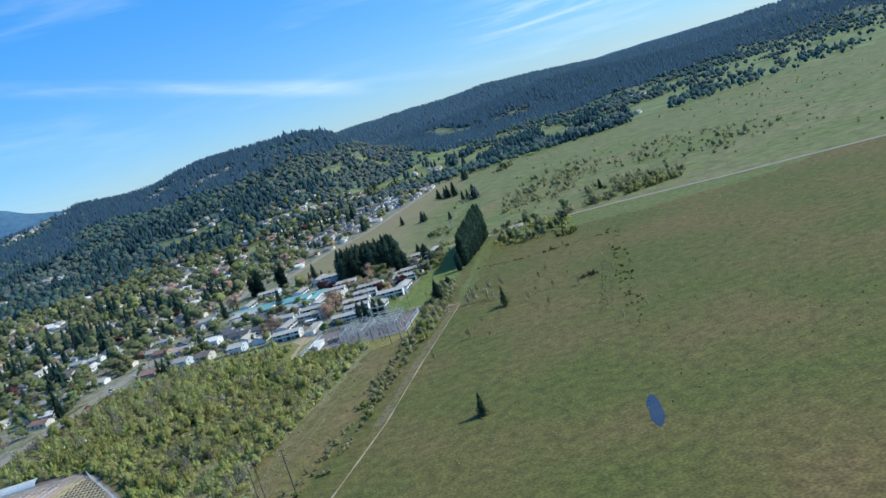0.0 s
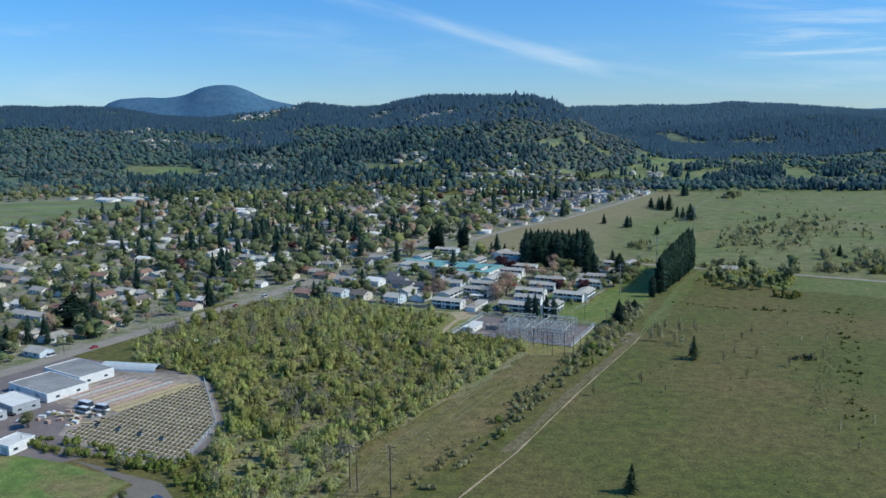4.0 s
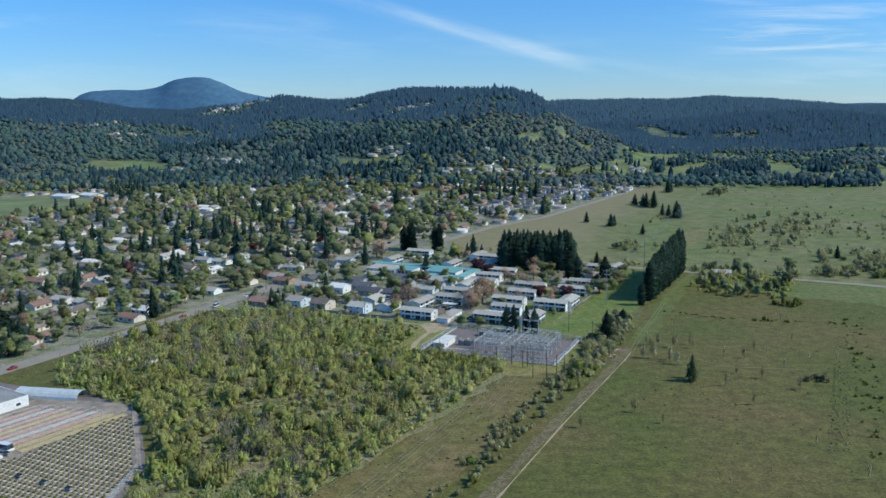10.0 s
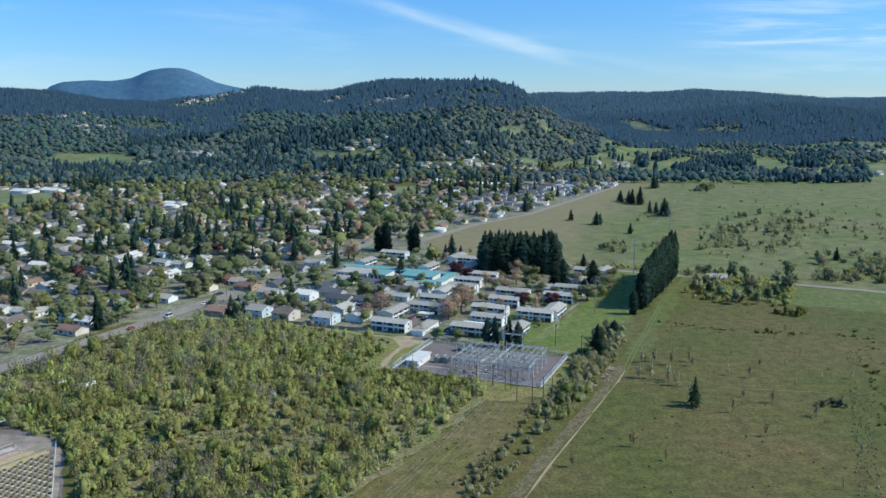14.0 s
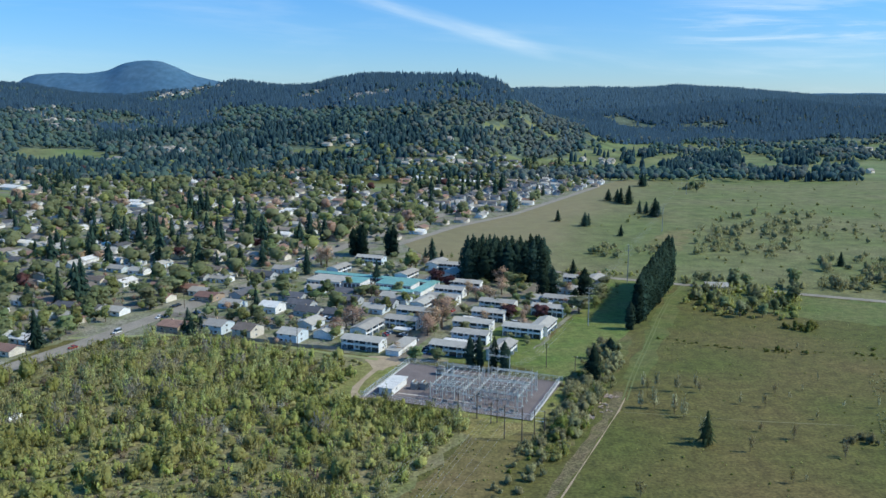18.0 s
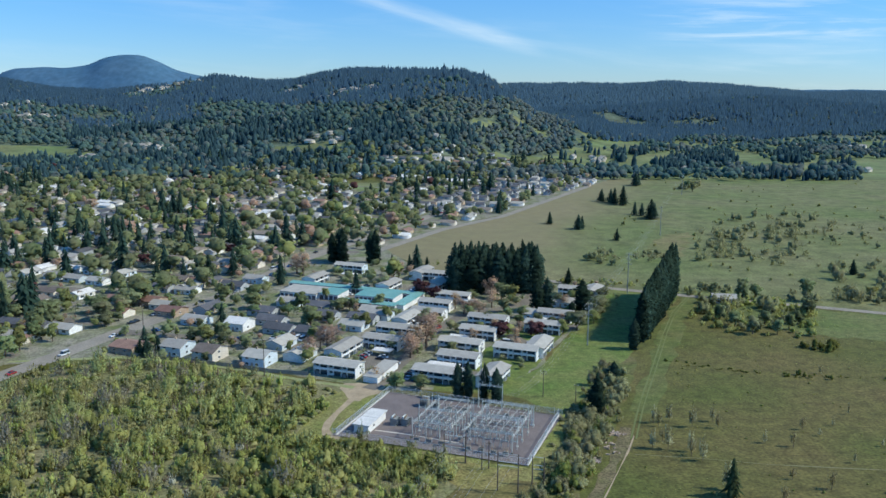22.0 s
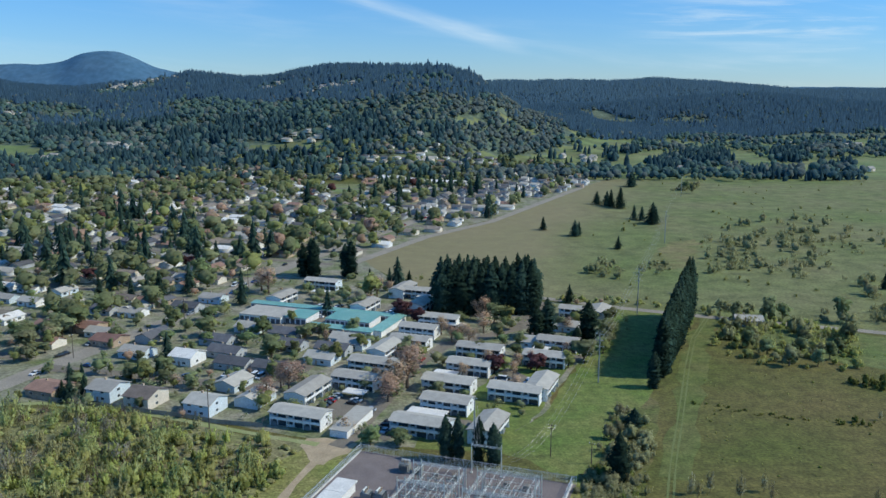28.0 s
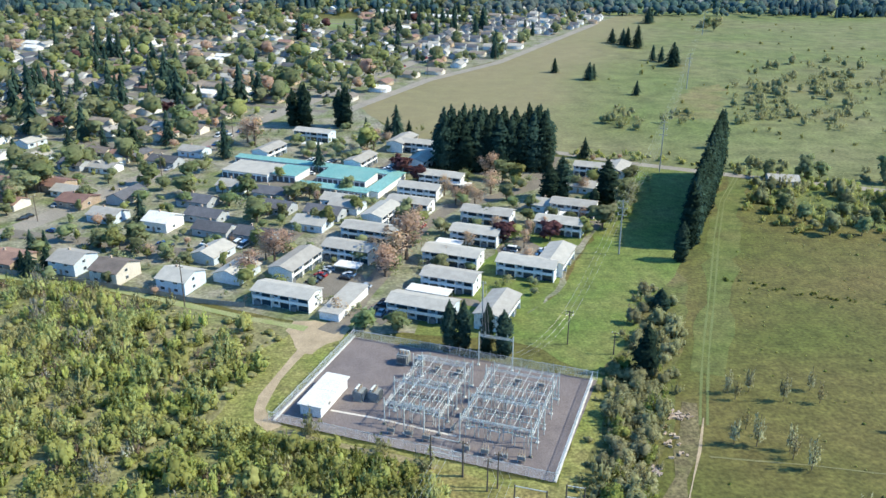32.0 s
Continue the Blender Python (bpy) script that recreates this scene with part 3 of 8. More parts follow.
strip("cross_road", [(60, 560), (109, 531), (152, 511), (219, 484), (254, 468), (330, 425), (460, 360)], 6, M_PALEROAD, 0.1, "narrow pale country road across the fields", "road")
strip("field_path", [(-60, 20), (-32, 80), (0, 143), (28, 210), (54.4, 268.9), (61.8, 285.7), (66, 295), (69.5, 304), (71.4, 309)], 0.62, M_DIRT, 0.08, "worn pale dirt footpath through the grass", "path", wobble=0.2)
patch("bush_floor", [(48, 334), (38, 283), (26, 256), (44, 262), (58, 296), (68, 322), (78, 350), (92, 392), (90, 402), (76, 380), (60, 346)], M_BUSHFLOOR, 0.05, "rank olive grass under the bushes beside the path", "grass", wobble=1.5)
patch("power_line_strip", [(-60, 60), (-57, 148), (-38, 180), (-14, 226), (4, 262), (14, 280), (33, 274), (25, 252), (9, 212), (-7, 172), (-25, 130), (-42, 96), (-54, 60)], M_STRIPGRASS, 0.043, "dry brownish grass kept low below the power line", "grass", wobble=1.5)
strip("faint_track", [(-36, 308), (-31, 305.3), (-24, 302.4), (-12, 297.4), (6, 290.5)], 1.8, material("pale_trodden_soil", (0.27, 0.22, 0.125), (0.2, 0.18, 0.085), scale=0.2, fine=1.5, rough=0.95, contrast=0.35), 0.066, "faint trodden track along the fence", "track", wobble=0.5)
strip("path_verge", [(-3.5, 143), (24.5, 210), (51.5, 268.9), (59, 285.7), (66.5, 304), (70, 316)], 4.2, material("bare_brown_verge", (0.165, 0.13, 0.072), (0.125, 0.115, 0.05), scale=0.12, fine=1.2, rough=0.95, contrast=0.4, mottle=0.3), 0.064, "bare brownish verge between bushes and footpath", "verge", wobble=0.9)
strip("green_verge", [(79, 330), (96, 372), (113, 418), (134, 472), (152, 506)], 10, material("track_grass", (0.096, 0.124, 0.028), (0.128, 0.13, 0.042), scale=0.05, fine=1.2, rough=0.95, contrast=0.3, mottle=0.2), 0.058, "fresher green strip of grass along the windbreak", "grass", wobble=2.0)
strip("cross_path", [(67.8, 293.3), (78, 291.5), (89.5, 289.7), (110, 285), (150, 280)], 0.6, material("trodden_grass", (0.2, 0.185, 0.09), (0.15, 0.15, 0.06), scale=0.3), 0.075, "faint trodden path across the field", "path", wobble=0.15)
for off in (-0.9, 0.9):
    strip("wheel_track", [(70.5 + off, 306), (73.6 + off, 315.5), (77.2 + off, 326.4), (81.6 + off, 339.2), (87 + off, 354), (93.4 + off, 371), (100 + off, 389), (107.5 + off, 409.5), (116 + off, 433), (132 + off, 474), (151 + off, 510)], 0.55, material("worn_grass", (0.152, 0.172, 0.06), (0.128, 0.15, 0.046), scale=0.3), 0.07, "worn wheel track in the grass", "track", wobble=0.15)
strip("back_fence_path", [(-190, 392), (-142, 398), (-105, 390), (-50, 365), (-32, 358)], 3.0, material("verge", (0.3, 0.3, 0.15), (0.24, 0.27, 0.1), scale=0.2), 0.08, "pale trodden strip behind the houses", "path", wobble=0.4)

patch("school_field", [(-767, 1010), (-560, 1130), (-500, 960), (-560, 800), (-640, 700), (-720, 760)], M_FIELD, 0.06, "green playing field beyond the houses", "grass", wobble=5)
patch("green_paddock", [(-118, 1150), (-66, 1150), (-62, 998), (-88, 1020)], M_FIELD, 0.06, "small green paddock among the trees", "grass", wobble=3)

patch("scrub_floor", [(-208, 302), (-200, 264), (-184, 246), (-146, 226), (-118, 178), (-114, 135), (-95, 90), (-62, 90), (-58, 148), (-39, 180), (-14, 226), (3, 262), (13, 279), (-36, 300), (-43, 312), (-42, 345), (-33, 361), (-60, 367), (-104, 386), (-142, 393), (-170, 382)], material("rank_grass", (0.16, 0.17, 0.062), (0.215, 0.185, 0.1), scale=0.05, fine=0.9, rough=0.95, contrast=0.4, mottle=0.35), 0.045, "rank grass under the scrub", "grass", wobble=2)

# ---- foliage ----
def triangles(q):
    return np.concatenate([q[:, :3], q[:, [0, 2, 3]]])


def lobe_core(rng, lobes, k, sides=6):
    """The closed, lumpy inside of a crown: one uneven ellipsoid a lobe, at k of its size."""
    vs, fs, ns, at = [], [], [], 0
    mid = np.average(lobes[:, :3], axis=0)
    for x, y, z, rx, ry, rz in lobes:
        d = [(0, 0, 1.0)]
        for e in (0.75, -0.1):
            d += [(math.cos(e) * math.cos(a), math.cos(e) * math.sin(a), math.sin(e)) for a in rng.uniform(-0.25, 0.25, sides) + np.arange(sides) * math.tau / sides + e]
        d = np.array(d + [(0, 0, -1.0)])
        p = d * (rx, ry, rz) * k * rng.uniform(0.78, 1.15, (len(d), 1)) + (x, y, z)
        o = p - mid
        n = o / (np.linalg.norm(o, axis=1, keepdims=True) + 1e-6) * 0.5 + d * 0.5 + (0, 0, 0.35)
        f = [(0, 1 + i, 1 + (i + 1) % sides) for i in range(sides)]
        for i in range(sides):
            a, b = 1 + i, 1 + (i + 1) % sides
            f += [(a, a + sides, b + sides), (a, b + sides, b), (2 * sides + 1, b + sides, a + sides)]
        vs.append(p)
        ns.append(n / np.linalg.norm(n, axis=1, keepdims=True))
        fs.append(np.array(f) + at)
        at += len(p)
    return np.concatenate(vs), np.concatenate(fs), np.concatenate(ns)


def leaf_quads(rng, lobes, n, size, shell=0.72, core=0.0, every=1):
    """Leaf clumps: small tilted leaves through the outer part of the given ellipsoids (x, y, z, rx, ry, rz), over a core."""
    lobes = np.array(lobes, float)
    area = lobes[:, 3] * lobes[:, 5]
    pick = rng.choice(len(lobes), n, p=area / area.sum())
    d = rng.normal(size=(n, 3))
    d[:, 2] = np.abs(d[:, 2]) * np.where(rng.uniform(0, 1, n) < 0.68, 1, -1)
    d /= np.linalg.norm(d, axis=1, keepdims=True)
    c = lobes[pick, :3] + d * lobes[pick, 3:] * rng.uniform(shell, 1.08, (n, 1))
    nrm = d * 0.9 + rng.normal(size=(n, 3)) * 0.35 + (0.2, 0, 0.7)
    nrm /= np.linalg.norm(nrm, axis=1, keepdims=True)
    t = np.cross(nrm, rng.normal(size=(n, 3)))
    t /= np.linalg.norm(t, axis=1, keepdims=True)
    b = np.cross(nrm, t)
    s = size * rng.uniform(0.55, 1.25, (n, 1))
    k = rng.uniform(0.45, 0.9, (n, 1))
    v = np.stack([c - t * s, c - b * s * k, c + t * s * 0.9, c + b * s * k], 1).reshape(-1, 3)
    mid = np.average(lobes[:, :3], axis=0, weights=area)
    out = c - mid
    out /= np.linalg.norm(out, axis=1, keepdims=True) + 1e-6
    sm = out * 0.5 + d * 0.5 + rng.normal(size=(n, 3)) * 0.2 + (0, 0, 0.35)
    sm /= np.linalg.norm(sm, axis=1, keepdims=True)
    f = np.arange(4 * n).reshape(n, 4)
    back = (sm * nrm).sum(1) < 0
    f[back] = f[back][:, ::-1]
    f, sm = triangles(f), np.repeat(sm, 4, 0)
    if core:
        cv, cf, cn = lobe_core(rng, lobes[::every], core)
        v, f, sm = np.concatenate([v, cv]), np.concatenate([f, cf + len(v)]), np.concatenate([sm, cn])
    return v, f, sm


def broad_crown(seed, n=420, size=0.55, wide=1.0, tall=1.0, every=1):
    """Crown of a round tree 8 m high, about 6 m wide."""
    rng = np.random.RandomState(seed)
    lobes = [(0, 0, 4.3 * tall, 2.2 * wide, 2.2 * wide, 2.9 * tall)]
    for i in range(8):
        a = rng.uniform(0, 6.28)
        r = rng.uniform(1.0, 2.0) * wide
        lobes.append((r * np.cos(a), r * np.sin(a), rng.uniform(2.0, 6.5) * tall, *([rng.uniform(0.9, 1.5) * wide] * 2), rng.uniform(0.8, 1.3) * tall))
    return leaf_quads(rng, lobes, n, size, core=0.86, every=every)


def fir_crown(seed, levels=19, wide=2.6, tall=15.0, low=0.09, dens=1.0):
    """Tiers of drooping boughs on a narrow cone, 15 m high."""
    rng = np.random.RandomState(seed)
    vs, ns = [], []
    for i in range(levels):
        f = i / levels
        z = tall * (low + (1 - low) * f)
        r = wide * (1 - f) ** 0.85 + 0.25
        k = max(5, int((12 * (1 - f) + 5) * dens))
        a0 = rng.uniform(0, 6.28)
        for j in range(k):
            a = a0 + 6.283 * (j + rng.uniform(-0.3, 0.3)) / k
            rr, w = r * rng.uniform(0.5, 1.3), 3.1 * r / k * rng.uniform(0.8, 1.2) + 0.12
            d, s = np.array([np.cos(a), np.sin(a), 0]), np.array([-np.sin(a), np.cos(a), 0])
            top = tall / levels * 1.5
            tilt = rng.normal(size=3) * 0.18
            ns += [d * 0.5 + (0, 0, 0.75) + tilt, d * 0.8 + s * 0.3 + (0, 0, 0.5) + tilt, d + (0, 0, 0.3) + tilt, d * 0.8 - s * 0.3 + (0, 0, 0.5) + tilt]
            vs += [d * 0.05 + (0, 0, z + top), d * rr * 0.6 + s * w * 0.5 + (0, 0, z + top * 0.3), d * rr + (0, 0, z - rr * 0.22), d * rr * 0.6 - s * w * 0.5 + (0, 0, z + top * 0.3)]
    v, nn = np.array(vs), np.array(ns)
    nn = nn / np.linalg.norm(nn, axis=1, keepdims=True)
    f = triangles(np.arange(len(v)).reshape(-1, 4)[:, ::-1])
    cv, cf, cn = cone_tree(seed, 7)
    return np.concatenate([v, cv * (wide * 1.6, wide * 1.6, tall * 0.92)]), np.concatenate([f, cf + len(v)]), np.concatenate([nn, cn])


def column_crown(seed, wide=1.7, tall=20.0, n=520, size=0.62, taper=2.1):
    """A dense dark column that narrows to a point."""
    rng = np.random.RandomState(seed)
    lobes = []
    for i in range(22):
        f = (i + 0.5) / 22
        r = wide * min(1, (1 - f) * taper + 0.05) * (0.8 + 0.2 * min(1, f * 6))
        for j in range(2):
            a = rng.uniform(0, 6.28)
            lobes.append((0.25 * r * np.cos(a), 0.25 * r * np.sin(a), tall * f, r, r, tall / 22 * 1.3))
    return leaf_quads(rng, lobes, n, size, shell=0.85, core=0.9, every=2)


def shrub_crown(seed, n=130, size=0.42):
    """A ragged bush about 3 m high."""
    rng = np.random.RandomState(seed)
    lobes = []
    for i in range(7):
        a, r = rng.uniform(0, 6.28), rng.uniform(0, 1.3)
        h = rng.uniform(0.7, 1.5)
        lobes.append((r * np.cos(a), r * np.sin(a), h * 0.95, rng.uniform(0.6, 1.0), rng.uniform(0.6, 1.0), h))
    return leaf_quads(rng, lobes, n, size, shell=0.62, core=0.7)


def plume_crown(seed, n=110, tall=3.0, wide=1.25, stroke=0.36, stems=9, core=0.72):
    """A feathery bush of upright leafy shoots, 3 m high."""
    rng = np.random.RandomState(seed)
    a, r = rng.uniform(0, 6.28, stems), wide * np.sqrt(rng.uniform(0, 1, stems))
    base = np.stack([r * np.cos(a), r * np.sin(a)], 1)
    top = tall * rng.uniform(0.55, 1.05, stems) * (1 - 0.3 * r / wide)
    k = rng.randint(0, stems, n)
    f = rng.uniform(0.12, 1.0, n)
    lean = base[k] * (0.55 + 0.65 * f[:, None])
    c = np.column_stack([lean + rng.normal(size=(n, 2)) * (0.3 * (1.15 - f))[:, None], top[k] * f])
    t = np.column_stack([base[k] * 0.25, np.ones(n)]) + rng.normal(size=(n, 3)) * 0.4
    t /= np.linalg.norm(t, axis=1, keepdims=True)
    b = np.cross(t, rng.normal(size=(n, 3)))
    b /= np.linalg.norm(b, axis=1, keepdims=True)
    s = stroke * rng.uniform(0.6, 1.25, (n, 1))
    w = s * rng.uniform(0.3, 0.5, (n, 1))
    v = np.stack([c - t * s, c - b * w, c + t * s, c + b * w], 1).reshape(-1, 3)
    sm = np.column_stack([lean * 0.45 / wide, np.full(n, 0.75)]) + rng.normal(size=(n, 3)) * 0.2
    sm /= np.linalg.norm(sm, axis=1, keepdims=True)
    q = np.arange(4 * n).reshape(n, 4)
    back = (np.cross(t, b) * sm).sum(1) < 0
    q[back] = q[back][:, ::-1]
    lobes = np.column_stack([base * 0.9, top * 0.45, np.full((stems, 2), 0.42 * wide / 1.25), top * 0.5])
    cv, cf, cn = lobe_core(rng, lobes[: max(3, stems // 2)], core, 5)
    return np.concatenate([v, cv]), np.concatenate([triangles(q), cf + len(v)]), np.concatenate([np.repeat(sm, 4, 0), cn])


def airy_crown(seed, n=520, size=0.3):
    """A half-bare crown, its small leaves spread through the whole of it; 8 m high."""
    rng = np.random.RandomState(seed)
    lobes = [(rng.normal() * 0.9, rng.normal() * 0.9, rng.uniform(3.0, 6.2), rng.uniform(1.0, 1.7), rng.uniform(1.0, 1.7), rng.uniform(1.1, 1.9)) for i in range(9)]
    return leaf_quads(rng, lobes, n, size, 0.2)


def cone_tree(seed, k=5):
    """A ragged full conifer, for those far off; 1 high."""
    rng = np.random.RandomState(seed)
    v, n = [(0, 0, 1.0)], [(0, 0, 1.0)]
    for z, r in ((0.55, 0.2), (0.06, 0.27)):
        for i in range(k):
            a = i * math.tau / k + rng.uniform(-0.3, 0.3)
            rr = r * rng.uniform(0.7, 1.3)
            v.append((rr * np.cos(a), rr * np.sin(a), z + rng.uniform(-0.1, 0.1)))
            n.append((np.cos(a), np.sin(a), 0.6))
    f = [(0, 1 + i, 1 + (i + 1) % k) for i in range(k)]
    for i in range(k):
        a, b = 1 + i, 1 + (i + 1) % k
        f += [(a, a + k, b + k), (a, b + k, b)]
    n = np.array(n) + rng.normal(size=(len(n), 3)) * 0.15
    return np.array(v), np.array(f), n / np.linalg.norm(n, axis=1, keepdims=True)


def spire(seed, k=6):
    """The ragged top of a conifer in a closed far stand; 1 high."""
    rng = np.random.RandomState(seed)
    a = np.arange(k) * math.tau / k + rng.uniform(-0.3, 0.3, k)
    r = 0.27 * rng.uniform(0.7, 1.35, k)
    v = np.column_stack([r * np.cos(a), r * np.sin(a), rng.uniform(0.0, 0.34, k)])
    n = np.column_stack([0.6 * np.cos(a), 0.6 * np.sin(a), np.ones(k)])
    n = np.concatenate([[(0, 0, 1.0)], n + rng.normal(size=(k, 3)) * 0.12])
    return np.concatenate([[(0, 0, 1.0)], v]), np.array([(0, 1 + i, 1 + (i + 1) % k) for i in range(k)]), n / np.linalg.norm(n, axis=1, keepdims=True)


def gathered(name, protos, places, mat, label, category, kind="stuff"):
    """Many copies of the arrays in protos at places (x, y, z, width, height, turn) as ONE mesh."""
    places = np.asarray(places, float)
    rng = np.random.RandomState(len(places))
    which = rng.randint(0, len(protos), len(places))
    vs, fs, ns, at = [], [], [], 0
    for k, (v, f, *extra) in enumerate(protos):
        p = places[which == k]
        if not len(p):
            continue
        c, s = np.cos(p[:, 5])[:, None], np.sin(p[:, 5])[:, None]
        x = (v[None, :, 0] * c - v[None, :, 1] * s) * p[:, 3:4] + p[:, 0:1]
        y = (v[None, :, 0] * s + v[None, :, 1] * c) * p[:, 3:4] + p[:, 1:2]
        z = v[None, :, 2] * p[:, 4:5] + p[:, 2:3]
        vs.append(np.stack([x, y, z], -1).reshape(-1, 3))
        for e in extra:
            ns.append(np.stack([e[None, :, 0] * c - e[None, :, 1] * s, e[None, :, 0] * s + e[None, :, 1] * c, np.repeat(e[None, :, 2], len(p), 0)], -1).reshape(-1, 3))
        fs.append((f[None] + (np.arange(len(p)) * len(v))[:, None, None]).reshape(-1, f.shape[1]) + at)
        at += len(p) * len(v)
    ob = from_arrays(name, np.concatenate(vs), np.concatenate(fs), mat, normals=np.concatenate(ns) if ns else None)
    return tagged(ob, label, category, kind=kind)


def trunk_mesh(name, tall, r, limbs, seed):
    rng = random.Random(seed)
    bm = bmesh.new()
    rod(bm, (0, 0, -0.1), (0, 0, tall), r, r * 0.35, 6)
    for i in range(limbs):
        a, z = rng.uniform(0, 6.28), rng.uniform(0.35, 0.8) * tall
        d = rng.uniform(0.25, 0.4) * tall
        rod(bm, (0, 0, z), (d * math.cos(a), d * math.sin(a), z + d * rng.uniform(0.6, 1.1)), r * 0.4, r * 0.12, 4)
    return mesh_of(name, bm, M_BARK)


def tree_kind(name, crown, mat, trunk, label, category="tree"):
    """A tree of trunk and crown on an Empty, kept as a model to copy."""
    root = new(name)
    t = new("trunk", trunk)
    t.parent = root
    from_arrays("crown", crown[0], crown[1], mat, root, crown[2])
    return tagged(root, label, category)


class Wood:
    """Models of one kind of tree; the first `limit` places become things, one by one, the rest one mesh."""

    def __init__(self, models, group):
        self.models, self.group, self.used, self.count = models, group, set(), 0

    def plant(self, x, y, width=1.0, tall=None, turn=None, z=0.0, k=None):
        k = self.count % len(self.models) if k is None else k
        self.count += 1
        a = self.models[k]
        m = pose(x, y, z, 0, 0, (self.count * 137.5) % 360 if turn is None else turn)
        if k in self.used:
            ob = copy_thing(a, m)
        else:
            ob = a
            self.used.add(k)
            ob.matrix_basis = m
        ob.scale = (width, width, tall or width)
        ob["group"] = self.group
        return ob


trunk_a, trunk_b = trunk_mesh("trunk", 5.5, 0.22, 6, 1), trunk_mesh("trunk", 5.0, 0.26, 7, 2)
trunk_fir = trunk_mesh("trunk", 14.0, 0.26, 0, 3)
trunk_col = trunk_mesh("trunk", 17.0, 0.3, 0, 4)
BROAD = Wood([tree_kind("broadleaf_tree", (airy_crown(s, 800, 0.21) if m is M_BLOSSOM else broad_crown(s, 240, 0.46, w, t)), m, tr, lab) for s, w, t, m, tr, lab in (
    (1, 1.0, 1.0, M_DECID, trunk_a, "fresh green broad-leaved tree in a yard"), (2, 1.15, 0.9, M_DECID, trunk_b, "spreading green broad-leaved tree in a yard"),
    (3, 0.9, 1.1, M_YELLOW, trunk_a, "yellow-green broad-leaved tree in spring leaf"), (4, 1.05, 1.0, M_DECID, trunk_b, "round green broad-leaved tree by houses"), (5, 1.0, 0.95, M_BLOSSOM, trunk_a, "reddish brown budding tree in a yard"))], "town trees")
FIRS = Wood([tree_kind("fir_tree", fir_crown(s, 19, w), M_FIR, trunk_fir, "dark green fir tree among the houses") for s, w in ((1, 2.6), (2, 3.1), (3, 2.2))], "town firs")
COLUMNS = Wood([tree_kind("columnar_conifer", column_crown(s, w, 20.0, 1700, 0.4, 3.2), M_FIR, trunk_col, "tall dark columnar conifer in a dense row") for s, w in ((1, 1.9), (2, 2.1), (3, 1.75))], "conifer windbreak")
GROVE = Wood([tree_kind("grove_conifer", column_crown(s, w * 1.12, 15.0, 1500, 0.42, 2.5), M_FIR, trunk_fir, "tall dark conifer in a dense square grove") for s, w in ((21, 2.3), (22, 2.6), (23, 2.1))], "grove conifers")
REDS = Wood([tree_kind("red_maple", broad_crown(9, 420, 0.5, 0.95, 0.85), M_RED, trunk_a, "dark red leafed ornamental tree")], "red trees")
rng = np.random.RandomState(5)

# the windbreak beside the mown strip, taller towards its far end
COLUMNS.plant(94.6, 408.6, 1.25, 0.73)
COLUMNS.plant(100.2, 421.5, 1.35, 0.72)
for i in range(31):
    f = i / 30
    COLUMNS.plant(101.5 + 40.5 * f + rng.uniform(-0.5, 0.5), 422 + 90 * f, rng.uniform(1.5, 1.68), np.interp(f, [0, 0.4, 0.85, 1.0], [1.27, 1.46, 1.62, 1.58]) * rng.uniform(0.96, 1.04))
# the square grove behind the flats
for i in range(10):
    for j in range(5):
        c = Vector((13, 519, 0)) + Vector((5.3, 0.2, 0)) * i + Vector((1.2, 5.0, 0)) * j
        GROVE.plant(c.x + rng.uniform(-1, 1), c.y + rng.uniform(-1, 1), rng.uniform(1.55, 1.85), rng.uniform(1.55, 1.95))
# forest on the hills: dark fir stands, pale broad-leaved woods and open meadows
def inside(x, y, poly):
    hit = np.zeros(np.shape(x), bool)
    for (x0, y0), (x1, y1) in zip(poly, poly[1:] + poly[:1]):
        hit ^= ((y0 > y) != (y1 > y)) & (x < (x1 - x0) * (y - y0) / (y1 - y0 + 1e-9) + x0)
    return hit


STANDS = []
STANDS.append([(-2600, 1980), (-1010, 1900), (-820, 1830), (-820, 1950), (-680, 1850), (-540, 1790), (-440, 1880), (-330, 1770), (-230, 1760), (-130, 1650), (-70, 1700), (-30, 1570), (-20, 1640), (40, 1680), (110, 1670), (150, 1800), (190, 2000), (150, 2160), (-50, 2330), (-300, 2450), (-700, 2600), (-2600, 2720)])
STANDS.append([(-740, 1760), (-620, 1700), (-540, 1800), (-430, 1650), (-430, 1540), (-530, 1600), (-560, 1520), (-630, 1530)])
STANDS.append([(-400, 1520), (-350, 1620), (-250, 1620), (-160, 1510), (-70, 1550), (-20, 1510), (-30, 1390), (-60, 1380), (-80, 1240), (-120, 1240), (-130, 1350), (-150, 1440), (-280, 1455), (-300, 1420), (-390, 1430)])
STANDS.append([(-700, 1320), (-600, 1360), (-480, 1290), (-420, 1400), (-330, 1400), (-260, 1250), (-280, 1180), (-350, 1190), (-440, 1210), (-470, 1140), (-580, 1110), (-700, 1190)])
STANDS.append([(-275, 1330), (-190, 1340), (-130, 1290), (-95, 1220), (-120, 1170), (-200, 1175)])
STANDS.append([(300, 1970), (340, 1720), (500, 1850), (670, 2000), (910, 2140), (1270, 2170), (3000, 2300), (3000, 2640), (300, 2640), (180, 2200)])
STANDS.append([(-30, 1370), (40, 1440), (85, 1465), (70, 1400), (0, 1335)])
STANDS.append([(350, 1370), (430, 1480), (520, 1570), (540, 1500), (460, 1320), (400, 1250), (330, 1260)])
STANDS.append([(430, 1170), (480, 1230), (570, 1300), (620, 1390), (680, 1370), (560, 1130), (470, 1110)])
STANDS.append([(560, 1420), (640, 1600), (720, 1660), (680, 1540), (590, 1400)])
